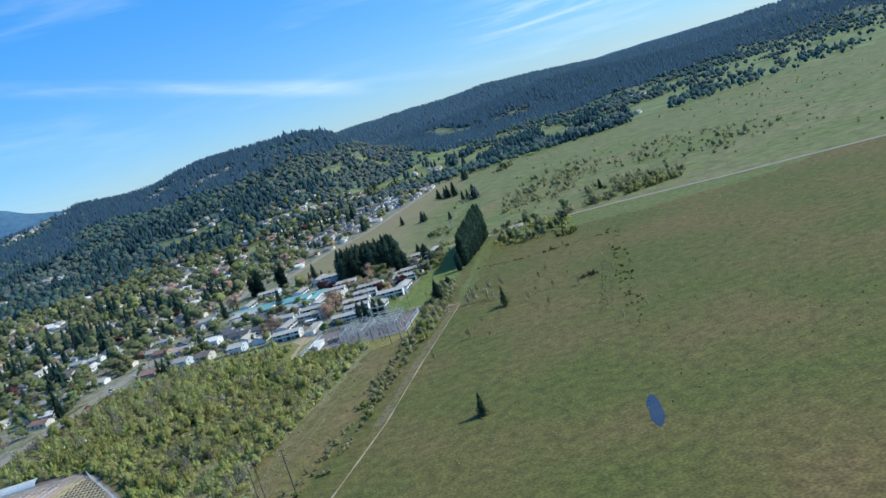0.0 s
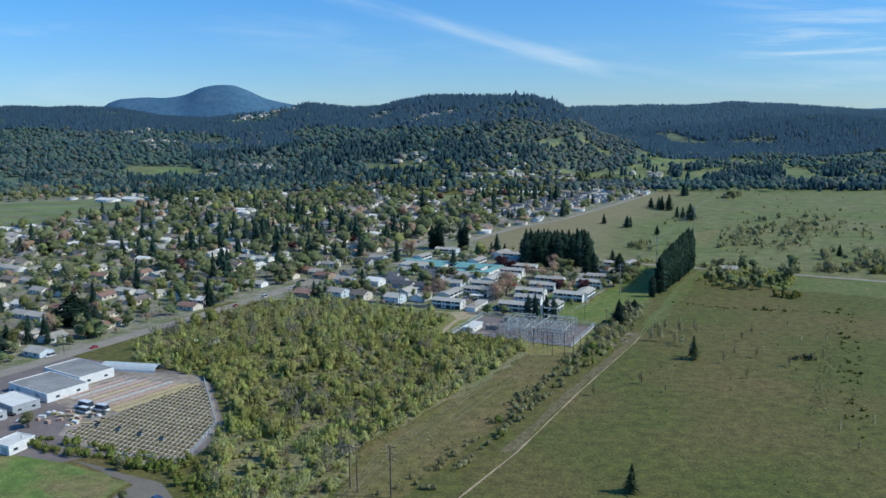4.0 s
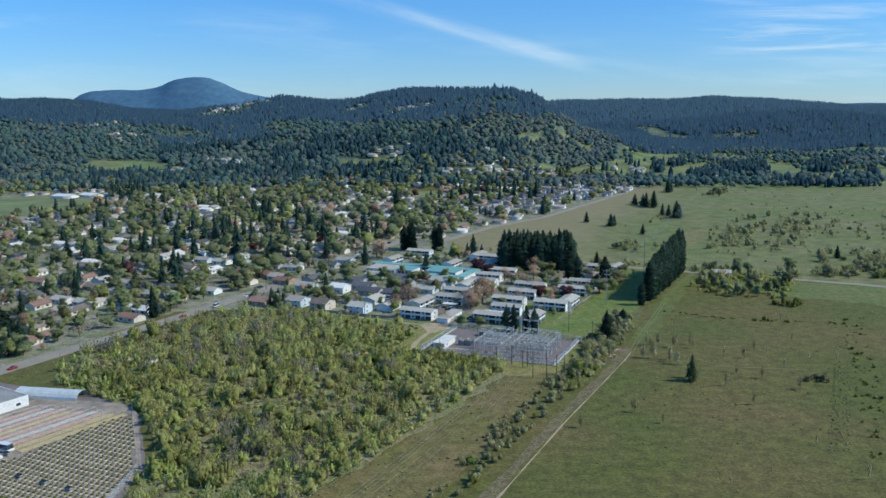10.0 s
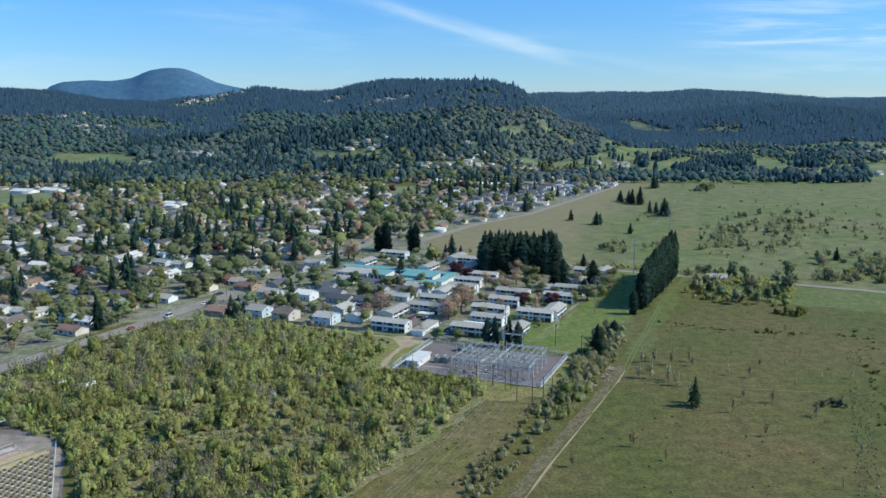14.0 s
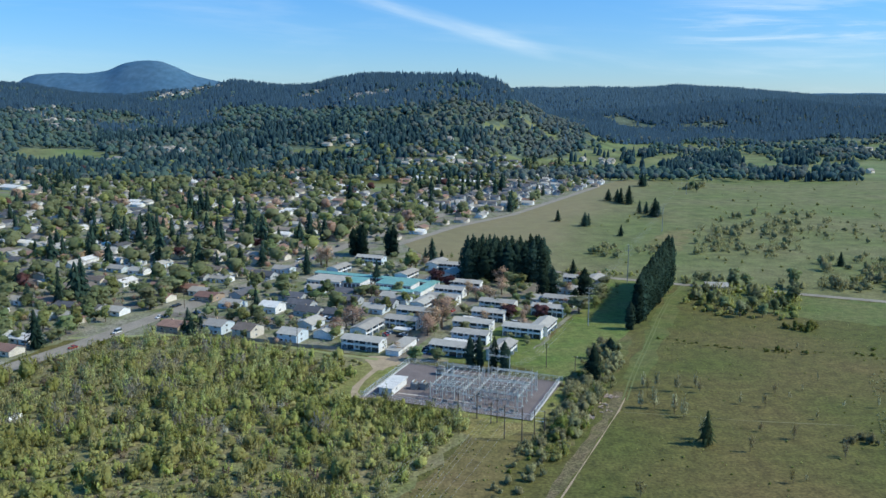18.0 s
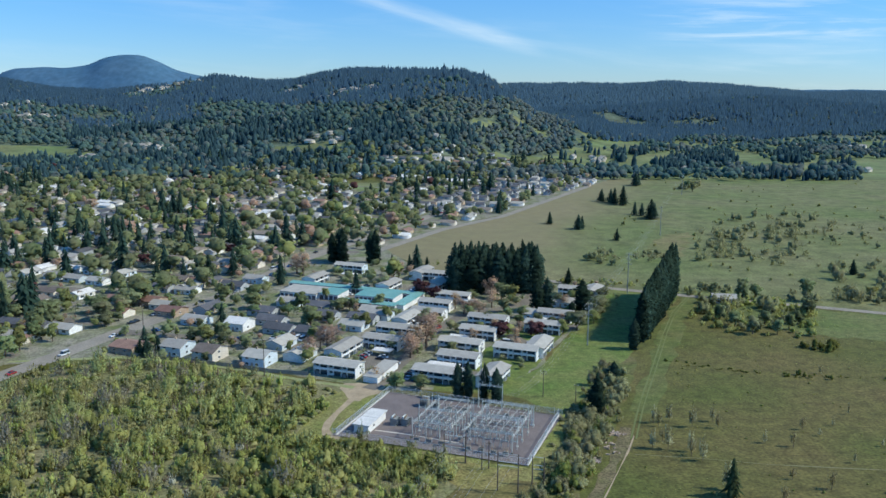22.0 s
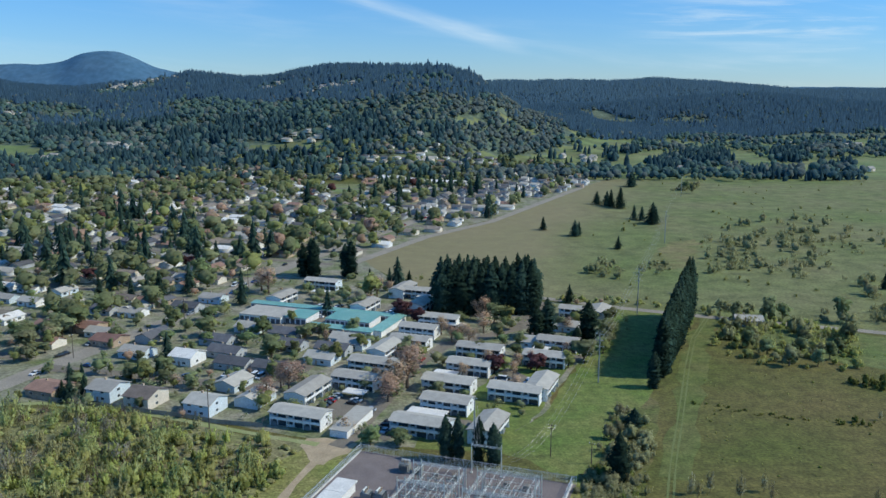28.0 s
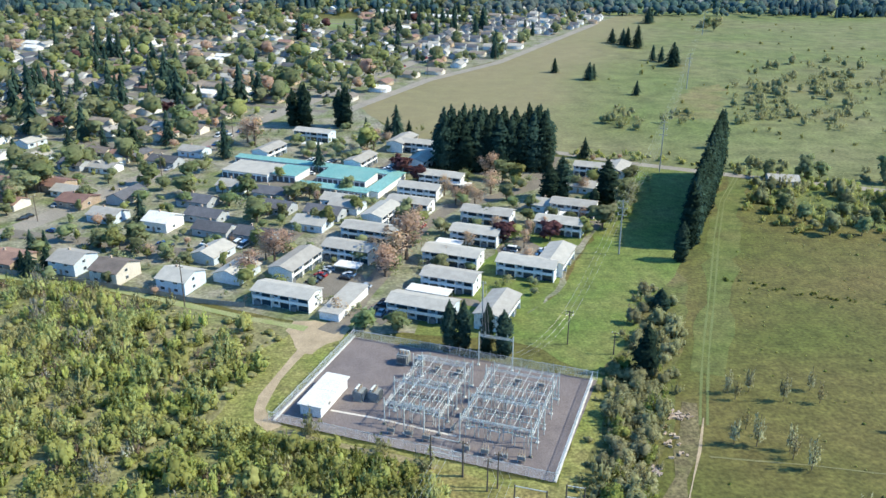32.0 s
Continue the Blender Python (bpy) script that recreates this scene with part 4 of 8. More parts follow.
STANDS.append([(310, 1470), (360, 1560), (420, 1600), (340, 1440)])


def in_stand(x, y):
    bx, by = x + 14 * wave(x, y, 0.03, 11), y + 20 * wave(x, y, 0.024, 12)
    hit = (y > 2640) & (x > 0.03 * y)
    for poly in STANDS:
        hit |= inside(bx, by, poly)
    return hit & (wave(x * 0.7, y, 0.022, 13) < np.interp(y, [1300, 1900, 2300, 2600, 2640], [0.95, 0.85, 0.95, 1.1, 9]))


def rows_of(step, y0, y1, seed):
    """Places at an uneven spacing over the hillsides that face the valley."""
    r = np.random.RandomState(seed)
    gx, gy = np.meshgrid(np.arange(-2450, 2900, step), np.arange(y0, y1, step))
    x, y = gx.ravel() + r.uniform(-0.55, 0.55, gx.size) * step, gy.ravel() + r.uniform(-0.55, 0.55, gx.size) * step
    a = x / y
    crest = np.interp(a, [-0.8, -0.3, -0.15, 0.0, 0.1], [2500, 2350, 2200, 1960, 1900]) + 110
    seen = (a > -0.9) & (a < 1.0) & ((a < 0.64) | (r.uniform(0, 1, gx.size) < 0.45)) & ((y < crest) | (a > 0.03)) & ~((y > 2560) & (y < 2690)) & ~((a > 0.03) & (a < 0.1) & (y > crest) & (y < 2700))
    return x[seen], y[seen], r.uniform(0, 1, seen.sum())


def places(x, y, width, tall, seed):
    r = np.random.RandomState(seed)
    n = len(x)
    t = tall * r.uniform(0.55, 1.25, n)
    return np.stack([x, y, height(x, y) - 0.3, t * width * r.uniform(0.8, 1.2, n), t, r.uniform(0, 6.28, n)], 1)


HAMLETS = ((-813, 1766, 60, 12), (-905, 1901, 50, 8), (-700, 2250, 130, 20), (-189, 1809, 40, 12), (-143, 1830, 35, 8), (-313, 2004, 50, 8), (-615, 1675, 25, 4), (-542, 1325, 50, 7), (-180, 1445, 50, 7), (13, 1400, 18, 3), (7, 1258, 30, 5), (-475, 1432, 40, 10), (279, 1472, 40, 6), (560, 1300, 120, 5), (752, 1900, 100, 4), (880, 1800, 60, 3), (102, 1309, 40, 5), (420, 1290, 50, 3))


def cleared(x, y):
    hit = in_meadow(x, y)
    for hx, hy, hr, n in HAMLETS:
        hit |= np.hypot(x - hx, (y - hy) * 0.8) < hr * 0.9
    return hit


fx, fy, fr = rows_of(6.6, 1150, 3260, 1)
stand, clear = in_stand(fx, fy), cleared(fx, fy)
stray = (fr > np.where(fx > 0.16 * fy, 0.992, 0.975)) & ~in_meadow(fx, fy) & (fy > 1230)
share = np.interp(fy, [1300, 1700, 1900, 2300], [0.4, 0.55, 0.85, 0.93]) - 0.25 * (wave(fx, fy, 0.045, 20) > 0.5)
firs = (stand & ~clear & (fr < share)) | stray
# each belt of firs takes the needle colour with its share of haze
for name, pick, protos, label in (("conifer_forest", firs & (fy > 1640) & (fy < 2650), [spire(i, 5 + i % 2) for i in range(10)], "dark fir forest covering the hills"), ("far_ridge_forest", firs & (fy >= 2650), [spire(i, 5 + i % 2) for i in range(10)], "fir forest on the farthest ridge with haze blue in its colour"), ("foothill_firs", firs & (fy <= 1640), [cone_tree(i, 5) for i in range(9)], "stands of dark firs along the foot of the hills")):
    gathered(name, protos, places(fx[pick], fy[pick], 0.85, 17, 2), {"far_ridge_forest": M_FIRRIDGE_HAZE, "foothill_firs": M_FIRMID_HAZE}.get(name, M_FIRFAR_HAZE), label, "forest")
# taller firs standing out on the middle crest
cr = np.random.RandomState(61)
ca, cy = np.r_[cr.uniform(0.0, 0.066, 10), cr.uniform(-0.12, 0.03, 10)], np.r_[cr.uniform(1880, 1990, 10), cr.uniform(1930, 2040, 10)]
gathered("crest_firs", [cone_tree(i, 7) for i in range(5)], places(ca * cy, cy, 0.62, 25, 62), M_FIRFAR_HAZE, "tall firs standing out on the crest", "trees")
dx, dy, dr = rows_of(11.5, 1150, 2600, 3)
lush = 0.62 + 0.35 * wave(dx * 0.6, dy, 0.014, 15) + 0.2 * wave(dx, dy, 0.04, 16)
lush = lush + np.where((dx > 0.03 * dy) & (dy < 2100), 0.25, 0)
valley = (dx > np.interp(dy, [1150, 1450, 1600], [0.1, 0.12, 0.165]) * dy) & (dy < 2150)
lush = np.where(valley, 0.22 + 0.55 * wave(dx * 0.35, dy, 0.012, 18) + 0.25 * wave(dx, dy, 0.045, 16), lush)
lush = np.where(valley & (dy < 1330), lush - 0.1, lush)
held = in_stand(dx, dy)
woods = (dr < np.where(held, np.interp(dy, [1300, 1700, 2000], [0.5, 0.35, 0.08]), lush)) & ~in_meadow(dx, dy)
dx, dy = dx[woods], dy[woods]
tone = np.random.RandomState(14).uniform(0, 1, len(dx)) + 0.25 * wave(dx, dy, 0.02, 19) + np.where((dx > 0.03 * dy) & (dx < 0.17 * dy) & (dy < 2000), 0.45, 0)
leafy_lumps = [leaf_quads(np.random.RandomState(300 + i), [(0, 0, 0.58, 0.33, 0.33, 0.36), (0.22, 0.05, 0.42, 0.26, 0.26, 0.3), (-0.18, 0.12, 0.44, 0.26, 0.26, 0.32)], 8, 0.15, 0.8, 0.95, 2 - i % 2) for i in range(6)]
# three tones of woods, all with haze mixed into the leaf colour
for lo, hi, mat, what in ((-9, 0.45, M_WOODS_HAZE, "pale green"), (0.45, 0.75, M_WOODS_DARK_HAZE, "darker green"), (0.75, 9, M_WOODS_BARE_HAZE, "grey-brown budding")):
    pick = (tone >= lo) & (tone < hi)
    gathered("broadleaf_woods", leafy_lumps, places(dx[pick], dy[pick], 1.15, 13, 4), mat, what + " woods on the lower slopes in haze-tinted colour", "forest")

# scrub between the nursery, the houses and the power line
SCRUB = [(-208, 302), (-200, 264), (-184, 246), (-146, 226), (-118, 178), (-114, 135), (-95, 90), (-62, 90), (-58, 148), (-41, 180), (-17, 226), (-1, 262), (9, 281), (-4, 289), (-20, 295), (-36, 301), (-46, 304), (-51, 311), (-46, 320), (-39, 338), (-38, 352), (-44, 363), (-60, 365), (-104, 386), (-142, 393), (-170, 382)]


def stretched(crown, k, up):
    return crown[0] * (1.0, 1.0, k) + (0, 0, up), crown[1], crown[2]


def spread(poly, n, seed, mask):
    r = np.random.RandomState(seed)
    p = np.array(poly)
    q = np.roll(p, -1, 0)
    area = abs((p[:, 0] * q[:, 1] - p[:, 1] * q[:, 0]).sum()) / 2
    n = int(n * np.ptp(p[:, 0]) * np.ptp(p[:, 1]) / area)
    x, y = r.uniform(p[:, 0].min(), p[:, 0].max(), n), r.uniform(p[:, 1].min(), p[:, 1].max(), n)
    ok = inside(x, y, poly) & (r.uniform(0, 1, n) < mask(x, y))
    return x[ok], y[ok]


def bushes(name, protos, x, y, lo, hi, mat, label, category, seed, tall=1.1):
    r = np.random.RandomState(seed)
    s = lo + (hi - lo) * r.uniform(0, 1, len(x)) ** 1.7
    return gathered(name, protos, np.stack([x, y, 0 * x, s, s * tall * r.uniform(0.75, 1.35, len(x)), r.uniform(0, 6.28, len(x))], 1), mat, label, category)


tufts = [leaf_quads(np.random.RandomState(90 + i), [(0, 0, 0.9, 1.2, 1.2, 1.1)], 9, 0.6, 0.7, 0.9) for i in range(5)]
shrubs = [shrub_crown(i, 105, 0.28) for i in range(4)] + [plume_crown(i, 95, 3.0, 1.35, 0.27, 11, 0.66) for i in range(4)]
twigs = [plume_crown(20 + i, 100, 3.2, 1.15, 0.26, 11, 0.42) for i in range(5)]
plumes = [plume_crown(30 + i, 105, 3.0, 1.4, 0.25, 12, 0.62) for i in range(6)]
low_brush = [leaf_quads(np.random.RandomState(95 + i), [(0, 0, 0.9, 1.4, 1.4, 1.0), (0.9, 0.4, 0.7, 0.9, 0.9, 0.8)], 24, 0.34, 0.7, 0.85) for i in range(5)]
NEAR_SCRUB = [(-100, 300), (-36, 284), (-2, 270), (-2, 280), (-50, 312), (-48, 345), (-60, 360), (-100, 372)]


def closed(x, y):
    """How densely the scrub has closed: low in the grassy openings, full in the green thickets."""
    return np.clip(0.82 - 0.6 * wave(x, y, 0.035, 24) + 0.3 * wave(x, y, 0.09, 26), 0.22, 1.0)


x, y = spread(SCRUB, 2100, 31, lambda x, y: closed(x, y) * (0.5 + 0.8 * wave(x, y, 0.02, 21)))
bushes("scrub", shrubs, x, y, 0.7, 2.1, M_SHRUB, "dense fresh green scrub of bushes and young trees", "scrub", 1)
x, y = spread(SCRUB, 1000, 36, lambda x, y: closed(x, y) * (0.4 + 0.9 * wave(x, y, 0.03, 23)))
bushes("lime_scrub", plumes, x, y, 0.7, 2.1, M_LIME, "bright yellow-green feathery scrub", "scrub", 4, 1.1)
x, y = spread(SCRUB, 1900, 32, lambda x, y: (0.35 + 0.65 * closed(x, y)) * (0.5 - 0.7 * wave(x, y, 0.02, 21)))
bushes("twiggy_scrub", twigs, x, y, 0.8, 2.2, M_TWIG, "pale twiggy scrub barely in leaf", "scrub", 2, 1.1)
x, y = spread(SCRUB, 800, 33, lambda x, y: closed(x, y) * (0.35 + 0.4 * wave(x, y, 0.06, 25)))
bushes("dark_scrub", shrubs, x, y, 0.5, 1.4, M_SHRUB_DARK, "darker evergreen bushes within the scrub", "scrub", 3)
x, y = spread(SCRUB, 300, 38, lambda x, y: closed(x, y) * (0.5 + 0.5 * wave(x, y, 0.017, 27)))
bushes("young_trees", [shrub_crown(200 + i, 260, 0.2) for i in range(4)] + [plume_crown(210 + i, 250, 3.0, 1.4, 0.2, 14, 0.5) for i in range(4)], x, y, 1.7, 3.0, M_SHRUB, "taller soft green young trees rising from the scrub", "young trees", 6)
x, y = spread(SCRUB, 330, 39, lambda x, y: 0.45 - 0.5 * wave(x, y, 0.017, 27))
bushes("grey_willows", [plume_crown(220 + i, 240, 3.0, 1.4, 0.2, 16, 0.4) for i in range(4)], x, y, 1.5, 2.8, M_GREY, "taller pale grey-green willows in the scrub", "young trees", 7)
x, y = spread(SCRUB, 70, 138, lambda x, y: 0.6 - 0.5 * wave(x, y, 0.017, 27))
bushes("bare_young_trees", [plume_crown(230 + i, 260, 3.2, 1.2, 0.2, 16, 0.16) for i in range(4)], x, y, 1.9, 3.0, M_BARE, "taller greyish young trees still bare", "young trees", 139, 1.2)
for k, (x, y) in enumerate(((-54, 301), (-64, 295), (-97, 331), (-40, 262), (-80, 270.7), (-72, 262))):
    bushes("blossoming_bush", [plume_crown(240 + k, 200, 3.0, 1.3, 0.18, 12, 0.5)], np.array([x]), np.array([y]), 1.3, 1.4, M_PETALS, "bush in pale blossom within the scrub", "bush", 242 + k)
x, y = spread([(-100, 193), (-96, 210), (-80, 194), (-76, 170), (-89, 166)], 26, 145, lambda x, y: 0.9 + 0 * x)
bushes("bare_willows", [plume_crown(246 + i, 280, 3.0, 1.5, 0.2, 16, 0.2) for i in range(3)], x, y, 1.4, 2.4, M_BARE, "clump of bare grey-brown willows in the scrub", "young trees", 146, 1.1)
CORNER = [(-41, 180), (-17, 226), (0, 262), (10, 280), (-4, 289), (-36, 299), (-40, 270), (-34, 226), (-52, 180)]
x, y = spread(CORNER, 190, 141, lambda x, y: 0.8 + 0 * x)
bushes("corner_scrub", shrubs + plumes, x, y, 0.7, 1.6, M_SHRUB, "fresh green bushes at the corner of the scrub", "scrub", 142)
x, y = spread(CORNER, 120, 143, lambda x, y: 0.8 + 0 * x)
bushes("corner_twigs", twigs, x, y, 0.7, 1.7, M_TWIG, "pale twiggy bushes at the corner of the scrub", "scrub", 144)
for n, mat, label in ((1200, M_GREY, "low pale underbrush and rank grass between the bushes"), (900, M_SHRUB, "low green underbrush between the bushes"), (700, M_TWIG, "dry pale brush between the bushes")):
    x, y = spread(SCRUB, n, 40 + n, lambda x, y: 0.75 + 0 * x)
    bushes("underbrush", low_brush, x, y, 0.4, 1.2, mat, label, "brush", 8 + n, 0.75)
x, y = spread(SCRUB, 420, 37, lambda x, y: 0.5 + 0 * x)
bushes("brown_scrub", twigs, x, y, 0.7, 1.6, leafy("russet_twigs", (0.24, 0.185, 0.14), (0.2, 0.16, 0.12), through=0.4), "reddish brown leafless bushes within the scrub", "scrub", 5)


def bush_kind(name, crown, mat, label):
    root = new(name)
    bm = bmesh.new()
    for k in range(5):
        a = k * 1.3
        rod(bm, (0, 0, -0.05), (0.5 * math.cos(a), 0.5 * math.sin(a), 1.3), 0.05, 0.02, 4)
    part("stem", bm, M_BARK, root)
    from_arrays("leaves", crown[0], crown[1], mat, root, crown[2])
    return tagged(root, label, "bush")


BUSHES = Wood([bush_kind("bush", (plume_crown(40 + k, 150, 3.0, 1.35, 0.34, 12) if k % 2 else shrub_crown(40 + k, 130, 0.3)), m, lab) for k, (m, lab) in enumerate(((M_SHRUB, "fresh green bush at the edge of the scrub"), (M_SHRUB, "rounded leafy green bush in rank grass"), (M_SHRUB_DARK, "dark green bush within the scrub"), (M_YELLOW, "yellow-green young bush within the scrub")))], "bushes")
M_SAPLING = leafy("pale_buds", (0.42, 0.43, 0.28), (0.38, 0.39, 0.24))
SAPLINGS = Wood([tree_kind("bare_sapling", stretched(plume_crown(60 + k, 330, 3.0, 0.9, 0.19, 12, 0.1), 2.2, 1.0), M_SAPLING, trunk_mesh("trunk", 6.5, 0.07, 5, 70 + k), "slender pale bare sapling in the open field") for k in range(2)], "saplings")
x, y = spread(NEAR_SCRUB, 150, 34, lambda x, y: 0.9 + 0 * x)
for k in range(len(x)):
    BUSHES.plant(x[k], y[k], rng.uniform(0.7, 1.5), rng.uniform(0.8, 1.7))

# ---- the open field and its edges ----
# bushes along the footpath
M_PALE = leafy("grey_green_leaves", (0.285, 0.295, 0.15), (0.33, 0.31, 0.18), through=0.5)
PALE_BUSHES = Wood([bush_kind("bush", shrub_crown(50 + k, 300, 0.17), m, lab) for k, (m, lab) in enumerate(((M_PALE, "grey-green bush beside the dirt footpath"), (M_PALE, "loose pale bush beside the dirt footpath"), (M_SHRUB_DARK, "dark green bush beside the dirt footpath")))], "path bushes")
PATH_SIDE = [(-36, 92), (-14, 140), (5, 182), (25, 232), (44, 268), (57, 300), (66, 325), (74, 345), (78, 366), (80, 385), (72, 384), (64, 352), (54, 336), (44, 300), (38, 280), (24, 252), (8, 212), (-8, 172), (-26, 130), (-44, 100)]
x, y = spread(PATH_SIDE, 230, 35, lambda x, y: 0.4 + 0.3 * (y > 245) + 0.25 * wave(x, y, 0.08, 41))
for k in range(len(x)):
    s = rng.uniform(0.5, 1.15) + (0.75 * rng.uniform() if y[k] > 270 else 0)
    PALE_BUSHES.plant(x[k], y[k], s * 1.15, s * rng.uniform(0.9, 1.3), k=(0, 1, 2, 0, 1)[k % 5])
x, y = spread([(-40, 96), (-14, 140), (7, 184), (28, 234), (47, 268), (60, 300), (70, 325), (77, 348), (80, 385), (70, 384), (60, 348), (50, 330), (40, 296), (33, 276), (18, 248), (3, 212), (-12, 176), (-30, 134), (-48, 104)], 620, 135, lambda x, y: 0.4 + 0.3 * (y > 240) + 0.4 * wave(x, y, 0.06, 43))
bushes("path_brush", shrubs + plumes, x, y, 0.4, 1.3, M_PALE, "loose grey-green brush along the footpath", "brush", 136)
THICK = [shrub_crown(250 + k, 420, 0.17) for k in range(3)] + [plume_crown(260 + k, 320, 3.0, 1.5, 0.19, 16, 0.55) for k in range(3)]
for poly, n, mat, label in (
        ([(46.5, 294), (50, 311), (57, 325), (65, 321), (62, 310), (58, 297)], 34, M_PALE, "tall close grey-green thicket beside the footpath"),
        ([(37, 268), (41, 286), (49.5, 293), (53, 286), (46, 268)], 24, M_PALE, "tall close grey-green thicket beside the footpath"),
        ([(46.5, 294), (50, 311), (57, 325), (65, 321), (58, 297), (46, 268), (37, 268)], 22, M_SHRUB_DARK, "dark olive bushes in the thicket by the footpath"),
        ([(68, 338), (75, 372), (83, 377), (79, 352), (73, 332)], 20, M_THORN, "pale grey-green young trees beside the lawn"),
        ([(30, 252), (37, 268), (46, 268), (38, 250)], 12, M_SHRUB, "fresh green bushes beside the footpath")):
    x, y = spread(poly, n, 300 + n, lambda x, y: 0.9 + 0 * x)
    bushes("path_thicket", THICK, x, y, 1.0, 2.0, mat, label, "thicket", 310 + n, 1.1)
x, y = spread([(-46, 301), (-39, 304.5), (-5, 291.5), (4, 286.5), (2, 272), (-36, 288)], 120, 321, lambda x, y: 0.9 + 0 * x)
bushes("fence_scrub", shrubs + plumes, x, y, 0.8, 1.7, M_SHRUB, "green bushes crowding the yard's fence", "scrub", 322)
x, y = spread([(-44, 302), (-39, 304.5), (-5, 291.5), (4, 286.5), (2, 272), (-36, 292)], 60, 323, lambda x, y: 0.9 + 0 * x)
bushes("fence_scrub", THICK, x, y, 0.9, 1.6, M_SHRUB_DARK, "darker bushes crowding the yard's fence", "scrub", 324)
for k, (x, y) in enumerate(((-7.5, 296.5), (2.5, 290.5), (-24, 303.5))):
    bushes("fence_tree", [plume_crown(330 + k, 320, 3.2, 1.0, 0.2, 14, 0.12)], np.array([x]), np.array([y]), 2.0, 2.4, M_THORN, "slender pale young tree against the fence", "young tree", 334 + k, 1.1)
SAPS = ((87, 321, 7.6), (81, 320, 6.8), (80, 297, 9.5), (94, 316, 8.5), (87, 295, 7.7), (103, 321, 6.7), (90, 268, 9.5), (89, 288, 8.9), (75, 298, 7.8), (115, 302, 4.7))
for x, y, h in SAPS:
    SAPLINGS.plant(x, y, h / 8.5 * 1.35, h / 8.5 * 1.25)
for k in range(60):
    x, y = rng.uniform(70, 175), rng.uniform(130, 420)
    if x > 0.35 * y + 10 and x > 60:
        w, h = rng.uniform(0.35, 0.8), rng.uniform(0.4, 0.85)
        if k % 3 == 0:
            SAPLINGS.plant(x, y, w, h)
# leafing young trees in the brown field, and the old ditch with its weeds
M_BUD = leafy("budding_twigs", (0.28, 0.265, 0.13), (0.3, 0.27, 0.16), vary=0.15, through=0.42)
YOUNG = Wood([tree_kind("young_field_tree", stretched(plume_crown(64 + k, 260, 3.0, 1.45, 0.2, 16, 0.14), 2.0, 1.2), M_BUD, trunk_mesh("trunk", 6.0, 0.11, 6, 74 + k), "thin young tree coming into leaf in the brown field") for k in range(2)], "young field trees")
for x, y, h in ((82, 317, 7), (80, 304, 6), (103, 315, 7), (86.5, 292, 8), (123.5, 298.6, 7), (113, 274.5, 5), (122, 267.5, 7.5), (133.4, 253, 8), (103, 257.4, 8), (58, 224, 8), (34.7, 207.6, 7), (66.7, 212.5, 5), (108, 233.7, 6), (133, 313.6, 6)):
    YOUNG.plant(x, y, h / 7.6, h / 7.6)
x, y = spread([(138, 263), (150, 262), (152, 269), (140, 270)], 22, 171, lambda x, y: 0.9 + 0 * x)
bushes("field_thicket", shrubs, x, y, 0.6, 1.3, M_PALE, "low grey-green thicket alone in the field", "bushes", 172)
x, y = spread([(119, 188), (149, 258), (184, 341), (191, 341), (157, 258), (127, 188)], 900, 173, lambda x, y: 0.6 + 0.5 * wave(x, y, 0.08, 174))
bushes("ditch_weeds", tufts, x, y, 0.1, 0.38, M_PALE, "pale weeds along the old field ditch", "weeds", 175, 0.8)
LONE = tree_kind("lone_tree", fir_crown(77, 16, 2.3, 11.5, 0.13, 0.75), leafy("olive_needles", (0.06, 0.078, 0.036), (0.085, 0.1, 0.05), through=0.4), trunk_b, "lone dark evergreen tree standing in the field")
LONE.matrix_basis = pose(90, 263.5, 0)
LONE.scale = (1.4, 1.4, 1.05)
near_tree = copy_thing(LONE, pose(37, 112, 0, 0, 0, 80))
near_tree.scale = (1.3, 1.3, 0.85)
bigbush = tree_kind("holly_tree", column_crown(88, 3.2, 14, 1500, 0.4, 1.9), M_FIR, trunk_a, "broad dark evergreen tree at the lawn's edge")
bigbush.matrix_basis = pose(62, 330, 0)
bigbush.scale = (1.05, 1.05, 1.12)
small_holly = copy_thing(bigbush, pose(77, 370, 0, 0, 0, 50))
small_holly.scale = (0.8, 0.8, 0.5)
# trees standing in the far pasture
for x, y, h in ((106, 783, 11), (127, 753, 13), (131, 757, 11), (149, 698, 9.7), (192, 929, 14.6), (194, 919, 17), (201, 910, 20), (184, 939, 13.5), (197, 840, 13), (202, 832, 12.5), (206, 812, 19), (211, 820, 14), (278, 570, 10), (257, 1090, 18), (262, 1096, 15)):
    FIRS.plant(x, y, h / 15 * 2.2, h / 15)
for x, y, h in ((155, 561, 8), (204, 467, 11.6), (156, 482, 8), (152, 459, 10), (156, 447, 11), (160, 433, 10), (172, 432, 9), (165, 438, 8), (203, 470, 10), (164, 506, 11), (188, 505, 12), (216, 500, 15), (180, 503, 14), (173, 451, 10), (182, 442, 9), (190, 450, 8), (178, 460, 11), (313, 1057, 12), (311, 1027, 13)):
    BROAD.plant(x, y, h / 8 * 0.95, h / 8, k=(0, 1, 3)[BROAD.count % 3])
